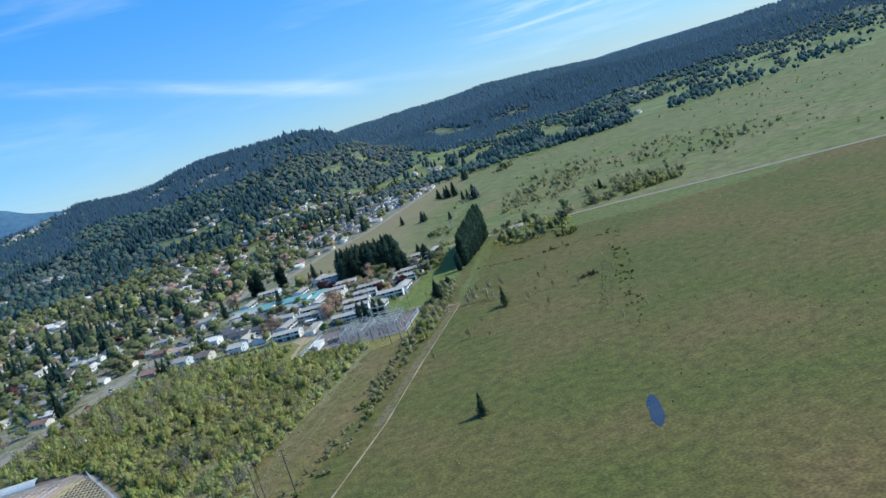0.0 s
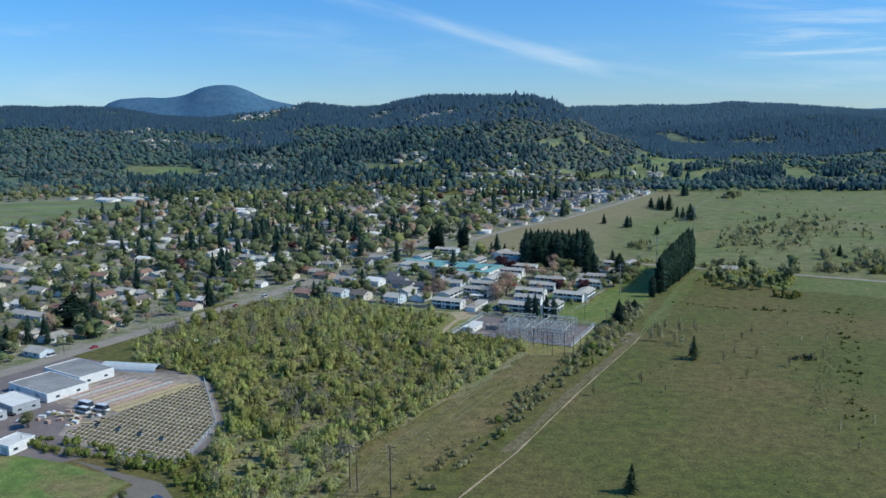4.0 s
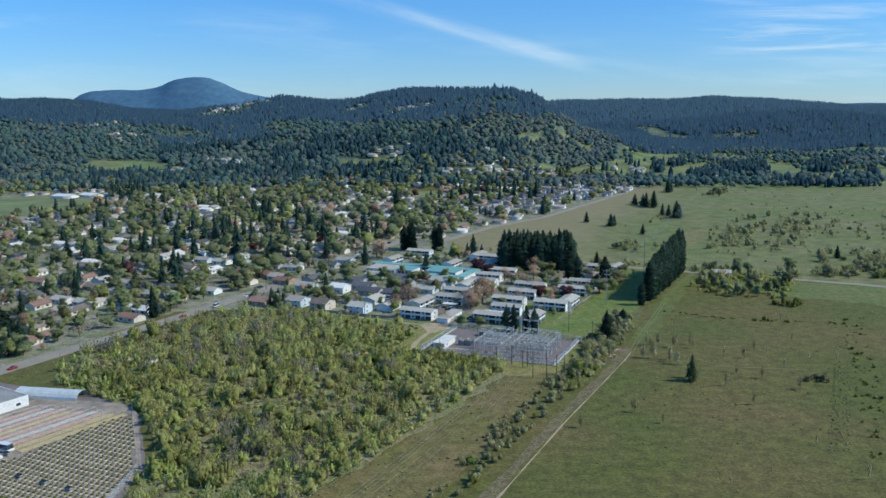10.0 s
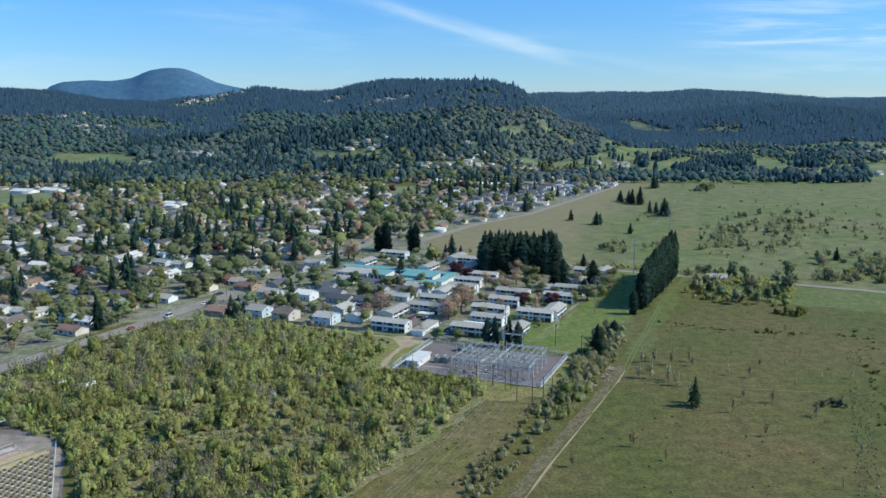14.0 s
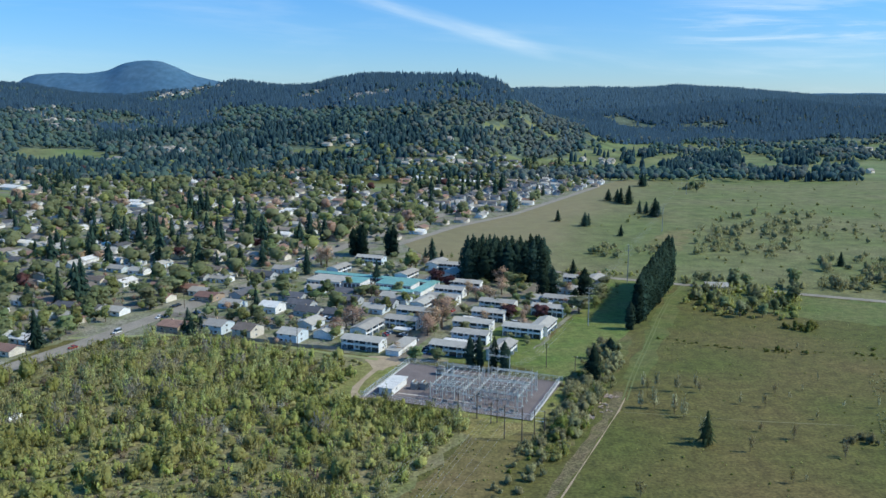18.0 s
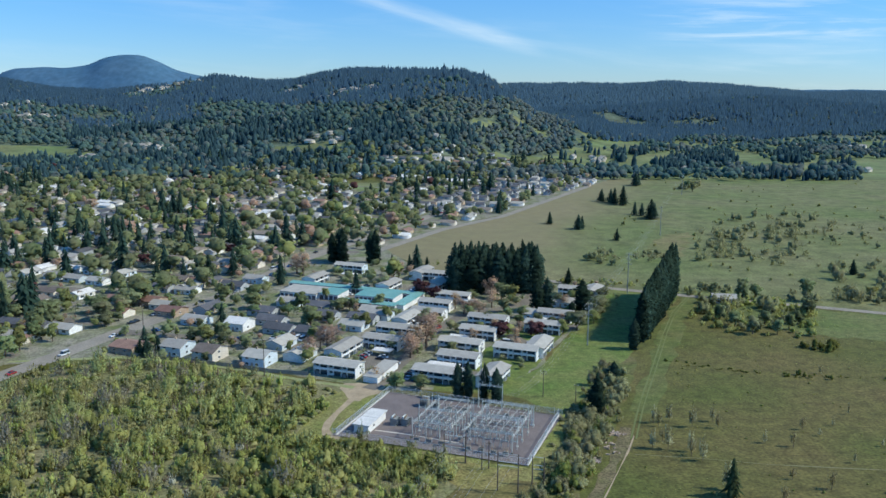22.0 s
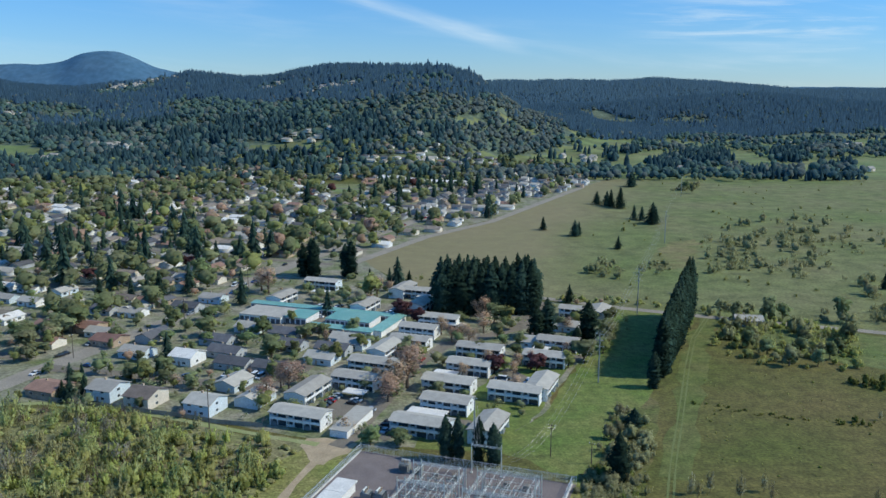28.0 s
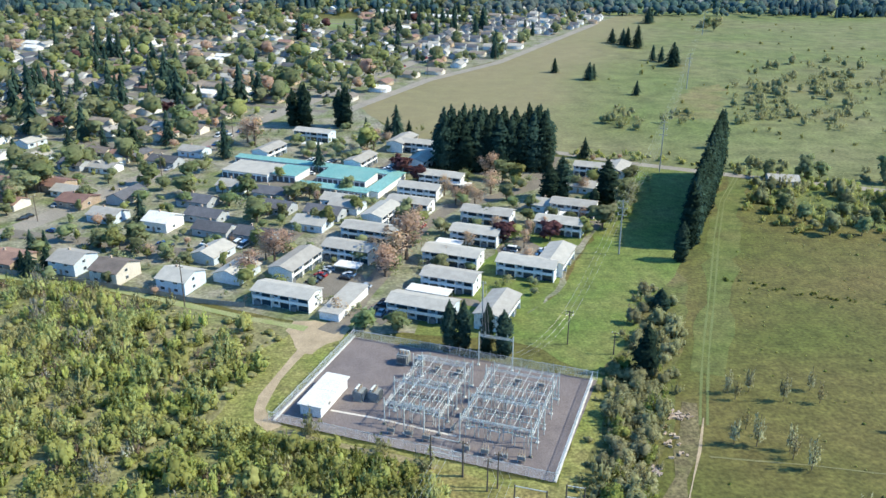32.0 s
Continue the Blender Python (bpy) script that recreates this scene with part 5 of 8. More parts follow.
# bushes round the roadside house, and thickets in the pasture
bare = [stretched(shrub_crown(250 + i, 120, 0.26), 1.15, 0.1) for i in range(3)] + [stretched(plume_crown(254 + i, 130, 3.0, 1.4, 0.22, 14, 0.4), 1.2, 0.1) for i in range(3)]
for poly, n, lo, hi, what, mat, label in (
    ([(136, 452), (141, 470), (156, 506), (174, 512), (213, 487), (200, 450), (189, 429), (174, 426), (148, 431), (142, 440)], 250, 0.8, 2.1, shrubs, M_SHRUB, "thicket of green bushes by the road"),
    ([(140, 455), (156, 500), (176, 490), (205, 475), (186, 432), (160, 436)], 80, 1.2, 2.6, bare, M_THORN, "pale half-bare young trees in the roadside thicket"),
    ([(150, 508), (162, 533), (181, 532), (187, 518)], 40, 0.8, 2.0, bare, M_THORN, "pale bushes on the far side of the road"),
    ([(108, 619), (130, 671), (163, 649), (177, 638), (163, 604), (123, 598)], 120, 1.0, 2.4, bare, M_THORN, "thicket of pale bare bushes in the pasture"),
    ([(183, 612), (211, 695), (267, 763), (334, 778), (295, 669), (251, 607)], 260, 1.1, 3.0, bare, M_THORN, "open thicket of bare grey young trees in the pasture"),
    ([(199, 600), (223, 726), (289, 821), (400, 860), (560, 640), (420, 540), (300, 560)], 420, 0.8, 2.8, bare, M_THORN, "scattered pale bushes over the pasture"),
    ([(205, 497), (226, 540), (262, 564), (330, 560), (340, 480), (276, 505), (251, 488)], 210, 1.4, 3.4, bare, M_THORN, "pale spring woods beyond the country road"),
    ([(226, 500), (262, 530), (320, 520), (320, 480)], 60, 1.4, 3.0, shrubs, M_SHRUB, "green bushes beyond the country road"),
    ([(283, 1032), (325, 1060), (345, 1100), (329, 1110)], 40, 1.4, 3.0, bare, M_THORN, "pale bushes at the far edge of the pasture"),
    ([(60, 545), (115, 535), (160, 520), (158, 528), (110, 548), (66, 556)], 70, 0.6, 1.3, shrubs, M_SHRUB, "low green bushes along the road")):
    x, y = spread(poly, n, n, lambda x, y: 0.6 + 0.4 * wave(x, y, 0.05, n))
    bushes("thicket", what, x, y, lo, hi, mat, label, "bushes", n, 0.9)
x, y = spread([(120, 540), (520, 420), (900, 600), (900, 1120), (260, 1120), (120, 700)], 700, 51, lambda x, y: 0.35 + 0.4 * wave(x, y, 0.012, 52))
bushes("pasture_bushes", shrubs, x, y, 0.5, 1.5, M_SHRUB, "scattered bushes in the far pasture", "bushes", 53)
# low brush, weeds and molehills over the brown field
FIELD = [(-30, 60), (20, 170), (60, 260), (85, 325), (118, 420), (150, 500), (250, 460), (420, 360), (420, 60)]
x, y = spread(FIELD, 4200, 54, lambda x, y: 0.4 + 0.5 * wave(x, y, 0.03, 55))
bushes("field_weeds", tufts, x, y, 0.08, 0.3, M_SHRUB, "low weeds and tussocks in the field", "weeds", 56, 0.7)
x, y = spread(FIELD, 1700, 57, lambda x, y: 0.35 + 0.4 * wave(x, y, 0.02, 58))
bushes("field_brush", tufts, x, y, 0.15, 0.5, M_SHRUB_DARK, "low dark brush scattered over the field", "brush", 59, 0.6)
x, y = spread([(118, 150), (150, 238), (203, 378), (215, 378), (160, 235), (130, 150)], 130, 60, lambda x, y: 0.75 + 0 * x)
bushes("ditch_brush", shrubs, x, y, 0.3, 0.9, M_SHRUB_DARK, "line of dark brush along a field ditch", "brush", 61, 0.7)
x, y = spread([(103, 389), (129, 376), (150, 370), (200, 362), (201, 366), (151, 374), (130, 381), (105, 394)], 120, 62, lambda x, y: 0.7 + 0 * x)
bushes("old_fence_brush", shrubs, x, y, 0.2, 0.6, M_SHRUB_DARK, "low brush along an old fence line", "brush", 63, 0.6)
x, y = spread([(-58, 100), (-40, 100), (20, 240), (22, 262), (-2, 268), (-20, 232), (-58, 148)], 900, 64, lambda x, y: 0.5 + 0.4 * wave(x, y, 0.06, 65))
bushes("strip_weeds", tufts, x, y, 0.1, 0.4, M_SHRUB, "weeds below the power line", "weeds", 66, 0.7)
for k, (x, y, r) in enumerate(((88, 60, 2.6),)):
    patch("pond", [(x + r * math.cos(i * 0.52) * (1 + 0.2 * math.sin(3 * i)) + 4.5 * math.sin(i * 0.52), y + 14 * math.sin(i * 0.52)) for i in range(12)], material("pond_water", (0.02, 0.025, 0.04), (0.03, 0.035, 0.05), scale=0.2, rough=0.05, spec=0.5), 0.06, "small dark pond in the field", "pond", kind="structure")
# darker clumps of brush standing in the field
x, y = spread([(172, 403), (190, 402), (192, 411), (176, 413)], 16, 161, lambda x, y: 0.9 + 0 * x)
bushes("field_clump", shrubs, x, y, 0.7, 1.6, M_SHRUB_DARK, "dark clump of bushes in the field", "bushes", 162)
x, y = spread([(146, 368), (168, 364), (170, 371), (150, 375)], 16, 163, lambda x, y: 0.9 + 0 * x)
bushes("field_clump", shrubs, x, y, 0.4, 1.0, M_SHRUB_DARK, "low dark clump of brush in the field", "bushes", 164)
# fringe of tall grass at the scrub's edge
x, y = spread([(-64, 90), (-56, 90), (-52, 148), (-12, 236), (4, 280), (-6, 282), (-24, 236), (-64, 148)], 300, 67, lambda x, y: 0.8 + 0 * x)
bushes("edge_grass", twigs, x, y, 0.2, 0.6, M_TWIG, "dry grass fringe of the scrub", "grass", 68, 0.9)

# ---- buildings ----
def gable(bm, w, d, h, rise):
    """Walls of a house with gables at the ends of its length w."""
    v = [bm.verts.new(c) for c in ((0, 0, 0), (w, 0, 0), (w, d, 0), (0, d, 0), (0, 0, h), (w, 0, h), (w, d, h), (0, d, h), (0, d / 2, h + rise), (w, d / 2, h + rise))]
    for f in ((0, 1, 5, 4), (2, 3, 7, 6), (1, 2, 6, 9, 5), (3, 0, 4, 8, 7), (3, 2, 1, 0), (4, 5, 9, 8), (6, 7, 8, 9)):
        bm.faces.new([v[i] for i in f])


def gable_roof(bm, w, d, h, rise, over=0.5, thick=0.18):
    k = rise / (d / 2)
    for s in (0, 1):
        y0, y1 = (-over, d / 2) if s == 0 else (d + over, d / 2)
        z0, z1 = h - over * k + 0.05, h + rise + 0.05
        lo = [(-over, y0, z0), (w + over, y0, z0), (w + over, y1, z1), (-over, y1, z1)]
        a = [bm.verts.new(c) for c in lo]
        b = [bm.verts.new((c[0], c[1], c[2] + thick)) for c in lo]
        if s:
            a, b = a[::-1], b[::-1]
        bm.faces.new(b)
        bm.faces.new(a[::-1])
        for i in range(4):
            bm.faces.new((a[i], a[(i + 1) % 4], b[(i + 1) % 4], b[i]))


def opening(name, parent, x, z, w, h, mat, y=-0.06, side="front", label="", d=0.0, wd=0.0):
    """A window or door set 6 cm proud of a wall, with its frame and pane."""
    bm = bmesh.new()
    def bx(b, a0, a1, z0, z1, t0, t1):
        if side == "front":
            box(b, a0, y + t0, z0, a1, y + t1, z1)
        elif side == "back":
            box(b, a0, d - y - t1, z0, a1, d - y - t0, z1)
        elif side == "right":
            box(b, wd - y - t1, a0, z0, wd - y - t0, a1, z1)
        else:
            box(b, y + t0, a0, z0, y + t1, a1, z1)
    if name == "window":
        bx(bm, x, x + w, z, z + h, 0, 0.12)
        fr = part(name, bm, M_TRIM, parent)
        bm = bmesh.new()
        bx(bm, x + 0.08, x + w - 0.08, z + 0.08, z + h - 0.08, -0.02, 0.02)
        part("pane", bm, M_GLASS, fr)
    else:
        bx(bm, x, x + w, z, z + h, 0, 0.12)
        part(name, bm, mat, parent, label)


def house_model(w, d, h, rise, wall, roof, label, storeys=1, rich=True):
    root = new("house")
    bm = bmesh.new()
    gable(bm, w, d, h, rise)
    part("wall", bm, WALLS[wall], root)
    bm = bmesh.new()
    gable_roof(bm, w, d, h, rise)
    part("roof", bm, ROOFS[roof], root)
    for s in range(storeys):
        z = 1.0 + 2.6 * s
        if rich:
            for f in (0.16, 0.62):
                opening("window", root, w * f, z, 1.6, 1.1, M_GLASS)
            opening("window", root, d * 0.35, z, 1.5, 1.1, M_GLASS, side="right", wd=w)
        else:
            for f, ww in ((0.12, 2.2), (0.66, 2.0)):
                bm = bmesh.new()
                box(bm, w * f, -0.05, 1.0, w * f + ww, 0.05, 2.1)
                part("window", bm, M_GLASS, root)
    opening("door", root, w * 0.42, 0, 1.0, 2.05, WALLS["tan"], label="brown front door")
    if rich:
        bm = bmesh.new()
        box(bm, w * 0.3, d * 0.55, h + rise * 0.4, w * 0.3 + 0.7, d * 0.55 + 0.7, h + rise + 0.8)
        part("chimney", bm, WALLS["tan"], root)
    return tagged(root, label, "house")


def place(model, x, y, turn=TURN, fresh=[]):
    """Puts the model's front left corner at x, y; the first call moves the model itself."""
    m = pose(x, y, 0, 0, 0, turn)
    if model.name in fresh:
        return copy_thing(model, m)
    fresh.append(model.name)
    model.matrix_basis = m
    return model


# dark colour that stands for the shade in the balcony recesses
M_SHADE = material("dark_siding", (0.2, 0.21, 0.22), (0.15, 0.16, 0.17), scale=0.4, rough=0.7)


def flats_model(w, d, h, wall, roof, label):
    """A two-storey block of flats: low gable roof, end walls and fins carried forward round recessed balconies."""
    root = new("apartment_building")
    rise, deep = 1.2, 1.0
    k = rise / (d / 2)
    bm = bmesh.new()
    box(bm, 0.25, deep, 0, w - 0.25, d, h + k * deep - 0.05)
    part("wall", bm, WALLS[wall], root)
    for x in (0, w - 0.25):
        bm = bmesh.new()
        prof = [(0, 0), (d, 0), (d, h), (d / 2, h + rise), (0, h)]
        a, b = [bm.verts.new((x, y, z)) for y, z in prof], [bm.verts.new((x + 0.25, y, z)) for y, z in prof]
        bm.faces.new(a[::-1])
        bm.faces.new(b)
        for n in range(5):
            bm.faces.new((a[n], a[(n + 1) % 5], b[(n + 1) % 5], b[n]))
        part("end_wall", bm, WALLS[wall], root)
    bm = bmesh.new()
    gable_roof(bm, w, d, h, rise, 0.5)
    part("roof", bm, ROOFS[roof], root)
    n = int(w // 6)
    for i in range(n):
        x0, x1 = 0.25 + i * (w - 0.5) / n, 0.25 + (i + 1) * (w - 0.5) / n
        if i:
            bm = bmesh.new()
            box(bm, x0 - 0.1, 0, 0, x0 + 0.1, deep - 0.01, h)
            part("fin_wall", bm, WALLS[wall], root)
        for s in (0, 1):
            opening("window", root, x0 + 0.5, 0.9 + 2.6 * s, 1.6, 1.2, M_GLASS, y=deep - 0.06)
            bm = bmesh.new()
            box(bm, x0 + 2.7, deep - 0.05, 0.1 + 2.6 * s, x1 - 0.5, deep + 0.05, 2.2 + 2.6 * s)
            part("patio_door", bm, M_GLASS, root, "dark sliding glass door")
        bm = bmesh.new()
        box(bm, x0 + 0.11, 0, 2.45, x1 - 0.11, deep - 0.01, 2.65)
        box(bm, x0 + 0.11, 0, 2.65, x1 - 0.11, 0.07, 3.45)
        part("balcony", bm, M_TRIM, root)
        if i % 2 == 0:
            # added dark box that paints shade below every other balcony
            bm = bmesh.new()
            box(bm, x0 + 0.2, 0.1, 0, x0 + 2.2, deep - 0.1, 1.5)
            part("store", bm, M_SHADE, root, "added dark box for the shade under the balcony")
    for s in (0, 1):
        opening("window", root, d * 0.45, 0.9 + 2.6 * s, 1.3, 1.1, M_GLASS, side="right", wd=w)
    return tagged(root, label, "apartments")


FLATS = [flats_model(w, 9, 5.0, c, "light", lab) for w, c, lab in ((20, "white", "white two-storey flats with grey roof and balconies"), (18, "white", "shorter white two-storey flats with balconies"), (20.5, "blue", "pale blue two-storey flats with grey roof"))]
for k, x, y in ((0, -51, 375), (1, -33, 412), (1, 2, 386), (0, 2.6, 407), (1, 13, 427), (0, 18, 449), (0, 27.7, 397), (1, 55, 458), (1, 46, 437), (1, 74, 512), (0, 1.3, 499), (1, -8, 481), (1, -12, 462), (2, -28, 431), (0, -9, 556), (2, -66, 580), (2, -8.5, 366)):
    place(FLATS[k], x, y)
for k, x, y in ((0, -40.5, 389.5), (1, 26, 354), (1, 50, 394), (1, -13, 441), (1, -26, 517), (0, -7, 552), (1, -73, 536), (1, 95, 500), (1, 3.5, 518)):
    place(FLATS[k], x, y, 67)
H_WHITE = house_model(11, 11.5, 4.6, 1.9, "blue", "light", "pale blue house with light grey gable roof", 2)
for x, y in ((-124.7, 401), (-83.9, 385.5)):
    place(H_WHITE, x, y)
H_PALE = house_model(11, 11, 4.0, 2.0, "white", "white", "white house with a bright pale roof")
place(H_PALE, -105.5, 442)
H_BROWN = house_model(11, 12, 4.6, 2.1, "cream", "brown", "cream house with brown gable roof", 2)
place(H_BROWN, -108, 393)
H_RED = house_model(13, 12, 2.9, 1.6, "tan", "red", "low tan house with reddish brown roof")
for x, y in ((-150, 406), (-168, 492), (-150, 470)):
    place(H_RED, x, y)
H_DARK = house_model(15, 9, 3.0, 2.0, "grey", "dark", "grey house with dark shingle roof")
for x, y, r in ((-85, 436, TURN), (-68, 430, TURN), (-92, 452, TURN), (-66, 462, TURN), (-100, 470, TURN), (-45, 455, TURN), (-70, 480, TURN), (-130, 530, TURN), (-122, 470, 67)):
    place(H_DARK, x, y, r)
H_GREY = house_model(13, 10, 3.0, 1.8, "blue", "light", "small pale blue house with grey roof")
for x, y, r in ((-130.6, 452, TURN), (-70, 406, 67), (-58, 389, 67), (-48, 442, TURN), (-36, 462, TURN), (-88, 490, TURN), (-40, 470, TURN), (48, 462, TURN), (66, 488, TURN), (-146, 520, 67), (-120, 548, TURN), (160, 494, TURN + 10)):
    place(H_GREY, x, y, r)

# weathered board fence behind the front houses
board_fence = tagged(new("board_fence"), "weathered grey board fence behind the houses", "fence")
M_BOARD = material("weathered_boards", (0.33, 0.3, 0.27), (0.25, 0.23, 0.2), scale=0.6, fine=6, rough=0.9, vary=0.12)
bm = bmesh.new()
box(bm, 0.0, 0.0, 0.08, 2.38, 0.04, 1.75)
board_panel = mesh_of("panel", bm, M_BOARD)
bm = bmesh.new()
box(bm, -0.06, 0.07, 0, 0.06, 0.19, 1.85)
board_post = mesh_of("post", bm, M_BOARD)
line = [Vector((*p, 0)) for p in ((-146, 402.6), (-126, 396.0), (-107.5, 390.6), (-94.7, 385.9), (-84, 382.6), (-70, 376.4), (-59.6, 374.0), (-53, 372.6))]
for a, b in zip(line, line[1:]):
    n = max(1, round((b - a).length / 2.4))
    turn = math.degrees(math.atan2(b.y - a.y, b.x - a.x))
    for i in range(n):
        c = a.lerp(b, i / n)
        for piece, mesh, k in (("panel", board_panel, (b - a).length / n / 2.4), ("post", board_post, 1)):
            ob = new(piece, mesh)
            ob.parent = board_fence
            ob.matrix_basis = pose(c.x, c.y, 0.05, 0, 0, turn) @ Matrix.Diagonal((k, 1, 1, 1))

# teal-roofed storage sheds round a yard
def shed(name, x, y, w, d, h, roof, wall, label, turn=TURN, doors=0, slope=0.5, door_mat="dark"):
    """A long low shed with a shallow single-pitch roof and roll-up doors along its front."""
    root = new(name)
    bm = bmesh.new()
    box(bm, 0, 0, 0, w, d, h)
    part("wall", bm, WALLS[wall], root)
    bm = bmesh.new()
    lo = [(-0.3, -0.4, h + 0.02), (w + 0.3, -0.4, h + 0.02), (w + 0.3, d + 0.4, h + slope), (-0.3, d + 0.4, h + slope)]
    va, vb = [bm.verts.new(c) for c in lo], [bm.verts.new((c[0], c[1], c[2] + 0.2)) for c in lo]
    bm.faces.new(vb)
    bm.faces.new(va[::-1])
    for i in range(4):
        bm.faces.new((va[i], va[(i + 1) % 4], vb[(i + 1) % 4], vb[i]))
    part("roof", bm, ROOFS[roof], root)
    for i in range(doors):
        bm = bmesh.new()
        c = (i + 0.5) * w / doors
        dw = min(w / doors * 0.36, 2.2)
        box(bm, c - dw, -0.05, 0, c + dw, 0.05, min(2.4, h - 0.3))
        part("roll_up_door", bm, ROOFS[door_mat] if door_mat in ROOFS else M_GLASS, root)
    root.matrix_basis = pose(x, y, 0, 0, 0, turn)
    return tagged(root, label, "shed")


patch("storage_yard", [(-92, 512), (-20, 477), (-8, 508), (-88, 541)], M_ASPHALT, 0.08, "asphalt yard between storage sheds", "pavement", wobble=0.2)
shed("storage_shed", -88.5, 535, 85, 4.5, 3.0, "teal", "white", "long low storage shed with teal roof", doors=28)
shed("storage_shed", -16.2, 478.5, 31, 5.5, 3.0, "teal", "white", "white storage shed with teal roof edge", turn=68.5, doors=0)
shed("storage_shed", -53, 490, 34.5, 5, 3.0, "teal", "white", "low storage shed with teal roof at the yard's front", doors=12)
shed("storage_shed", -45, 502, 24, 14, 3.2, "teal", "white", "broad storage shed with teal metal roof", doors=9)
shed("storage_shed", -90, 512, 24, 16, 3.4, "light", "white", "broad storage shed with weathered grey-teal roof", doors=8)
shed("storage_shed", -66, 506, 12, 14, 3.2, "teal", "white", "short storage shed with teal roof", doors=4)
shed("garage_row", -28.8, 364.5, 6.5, 21, 2.6, "light", "white", "low white garage row with grey roof", turn=TURN, doors=0, slope=0.6)


def carport(x, y, w, turn=TURN):
    root = new("carport")
    bm = bmesh.new()
    box(bm, 0, 0, 2.4, w, 5.5, 2.65)
    part("roof", bm, ROOFS["white"], root)
    for i in range(int(w // 4) + 1):
        for yy in (0.4, 5.0):
            bm = bmesh.new()
            c = 0.3 + i * (w - 0.6) / (int(w // 4))
            rod(bm, (c, yy, 0), (c, yy, 2.4), 0.07)
            part("post", bm, M_STEEL, root)
    root.matrix_basis = pose(x, y, 0, 0, 0, turn)
    return tagged(root, "open carport with flat white roof", "carport", "carports")


for x, y, w in ((-28, 400, 9), (-3, 380, 14.5), (7, 421, 10), (52, 452, 9.5), (14, 492, 10), (-60, 562, 10), (0, 548, 9)):
    carport(x, y, w)

# streets and car parks between the flats
strip("side_street", [(-26, 356), (-21, 364), (-17, 381), (-12, 396), (-6, 420), (3, 445), (15, 468), (30, 477), (52, 494), (70, 545)], 6.5, M_ASPHALT, 0.11, "asphalt lane between the flats", "road")
strip("house_street", [(-158, 440), (-136, 433), (-115, 428), (-91, 420), (-74, 417), (-58, 412), (-52, 420), (-46, 440)], 7.5, M_ASPHALT, 0.115, "asphalt street in front of houses", "road")
for pts in ([(-38, 388), (-31, 405), (-18, 398), (-15, 386), (-19, 376), (-29, 379)], [(30, 421), (39, 434), (48, 420), (43, 405), (31, 408)], [(-62, 514), (-56, 565), (-45, 555), (-50, 509)], [(-20, 519), (-12, 544), (-3, 528), (-8, 511)], [(-9, 443), (-6, 457), (9, 454), (4, 439)], [(-17, 370), (-7, 382), (0, 372), (-10, 360)], [(4, 378), (0, 384), (20, 377), (24, 370)], [(56, 448), (62, 455), (76, 448), (70, 440)]):
    patch("car_park", pts, M_ASPHALT, 0.105, "asphalt car park beside the flats", "pavement", wobble=0.2)


def car_model(color, name, w=1.8, l=4.5, h=1.45, label="", van=False):
    root = new("car")
    paint = material(f"{name}_car_paint", color, [c * 0.9 for c in color], scale=0.5, rough=0.25, spec=0.6)
    bm = bmesh.new()
    prof = [(0, 0.3), (0, 0.75), (l * 0.06, 0.85), (l * 0.28, 0.92), (l * 0.96, 0.92), (l, 0.7), (l, 0.3)]
    a, b = [bm.verts.new((x, 0, z)) for x, z in prof], [bm.verts.new((x, w, z)) for x, z in prof]
    bm.faces.new(a)
    bm.faces.new(b[::-1])
    for i in range(len(prof)):
        j = (i + 1) % len(prof)
        bm.faces.new((a[j], a[i], b[i], b[j]))
    bmesh.ops.recalc_face_normals(bm, faces=bm.faces[:])
    part("body", bm, paint, root)
    bm = bmesh.new()
    x0, x1, x2, x3 = (l * 0.2, l * 0.3, l * 0.95, l * 0.98) if van else (l * 0.26, l * 0.42, l * 0.74, l * 0.92)
    lo = [(x0, 0.06, 0.92), (x3, 0.06, 0.92), (x3, w - 0.06, 0.92), (x0, w - 0.06, 0.92)]
    hi = [(x1, 0.2, h), (x2, 0.2, h), (x2, w - 0.2, h), (x1, w - 0.2, h)]
    va, vb = [bm.verts.new(c) for c in lo], [bm.verts.new(c) for c in hi]
    for i in range(4):
        bm.faces.new((va[i], va[(i + 1) % 4], vb[(i + 1) % 4], vb[i]))
    part("window_band", bm, M_GLASS, root)
    bm = bmesh.new()
    box(bm, x1 - 0.03, 0.17, h - 0.02, x2 + 0.03, w - 0.17, h + 0.05)
    part("car_roof", bm, paint, root)
    for x in (l * 0.2, l * 0.8):
        for yy in (0.1, w - 0.1):
            bm = bmesh.new()
            rod(bm, (x, yy - 0.1, 0.32), (x, yy + 0.1, 0.32), 0.32, sides=10)
            part("wheel", bm, M_TYRE, root)
    return tagged(root, label, "car", "parked cars")


M_TYRE = material("tyre_rubber", (0.02, 0.02, 0.02), scale=2.0, rough=0.9)
CARS = [car_model((0.75, 0.76, 0.77), "white", label="white parked car on asphalt"), car_model((0.03, 0.03, 0.035), "black", label="black parked car on asphalt"), car_model((0.35, 0.37, 0.4), "silver", label="silver parked car on asphalt"), car_model((0.35, 0.03, 0.03), "red", label="red parked car on asphalt"), car_model((0.04, 0.1, 0.25), "blue", label="blue parked car on asphalt"), car_model((0.7, 0.71, 0.72), "cream", 2.0, 5.2, 2.1, "white parked van on asphalt", True)]
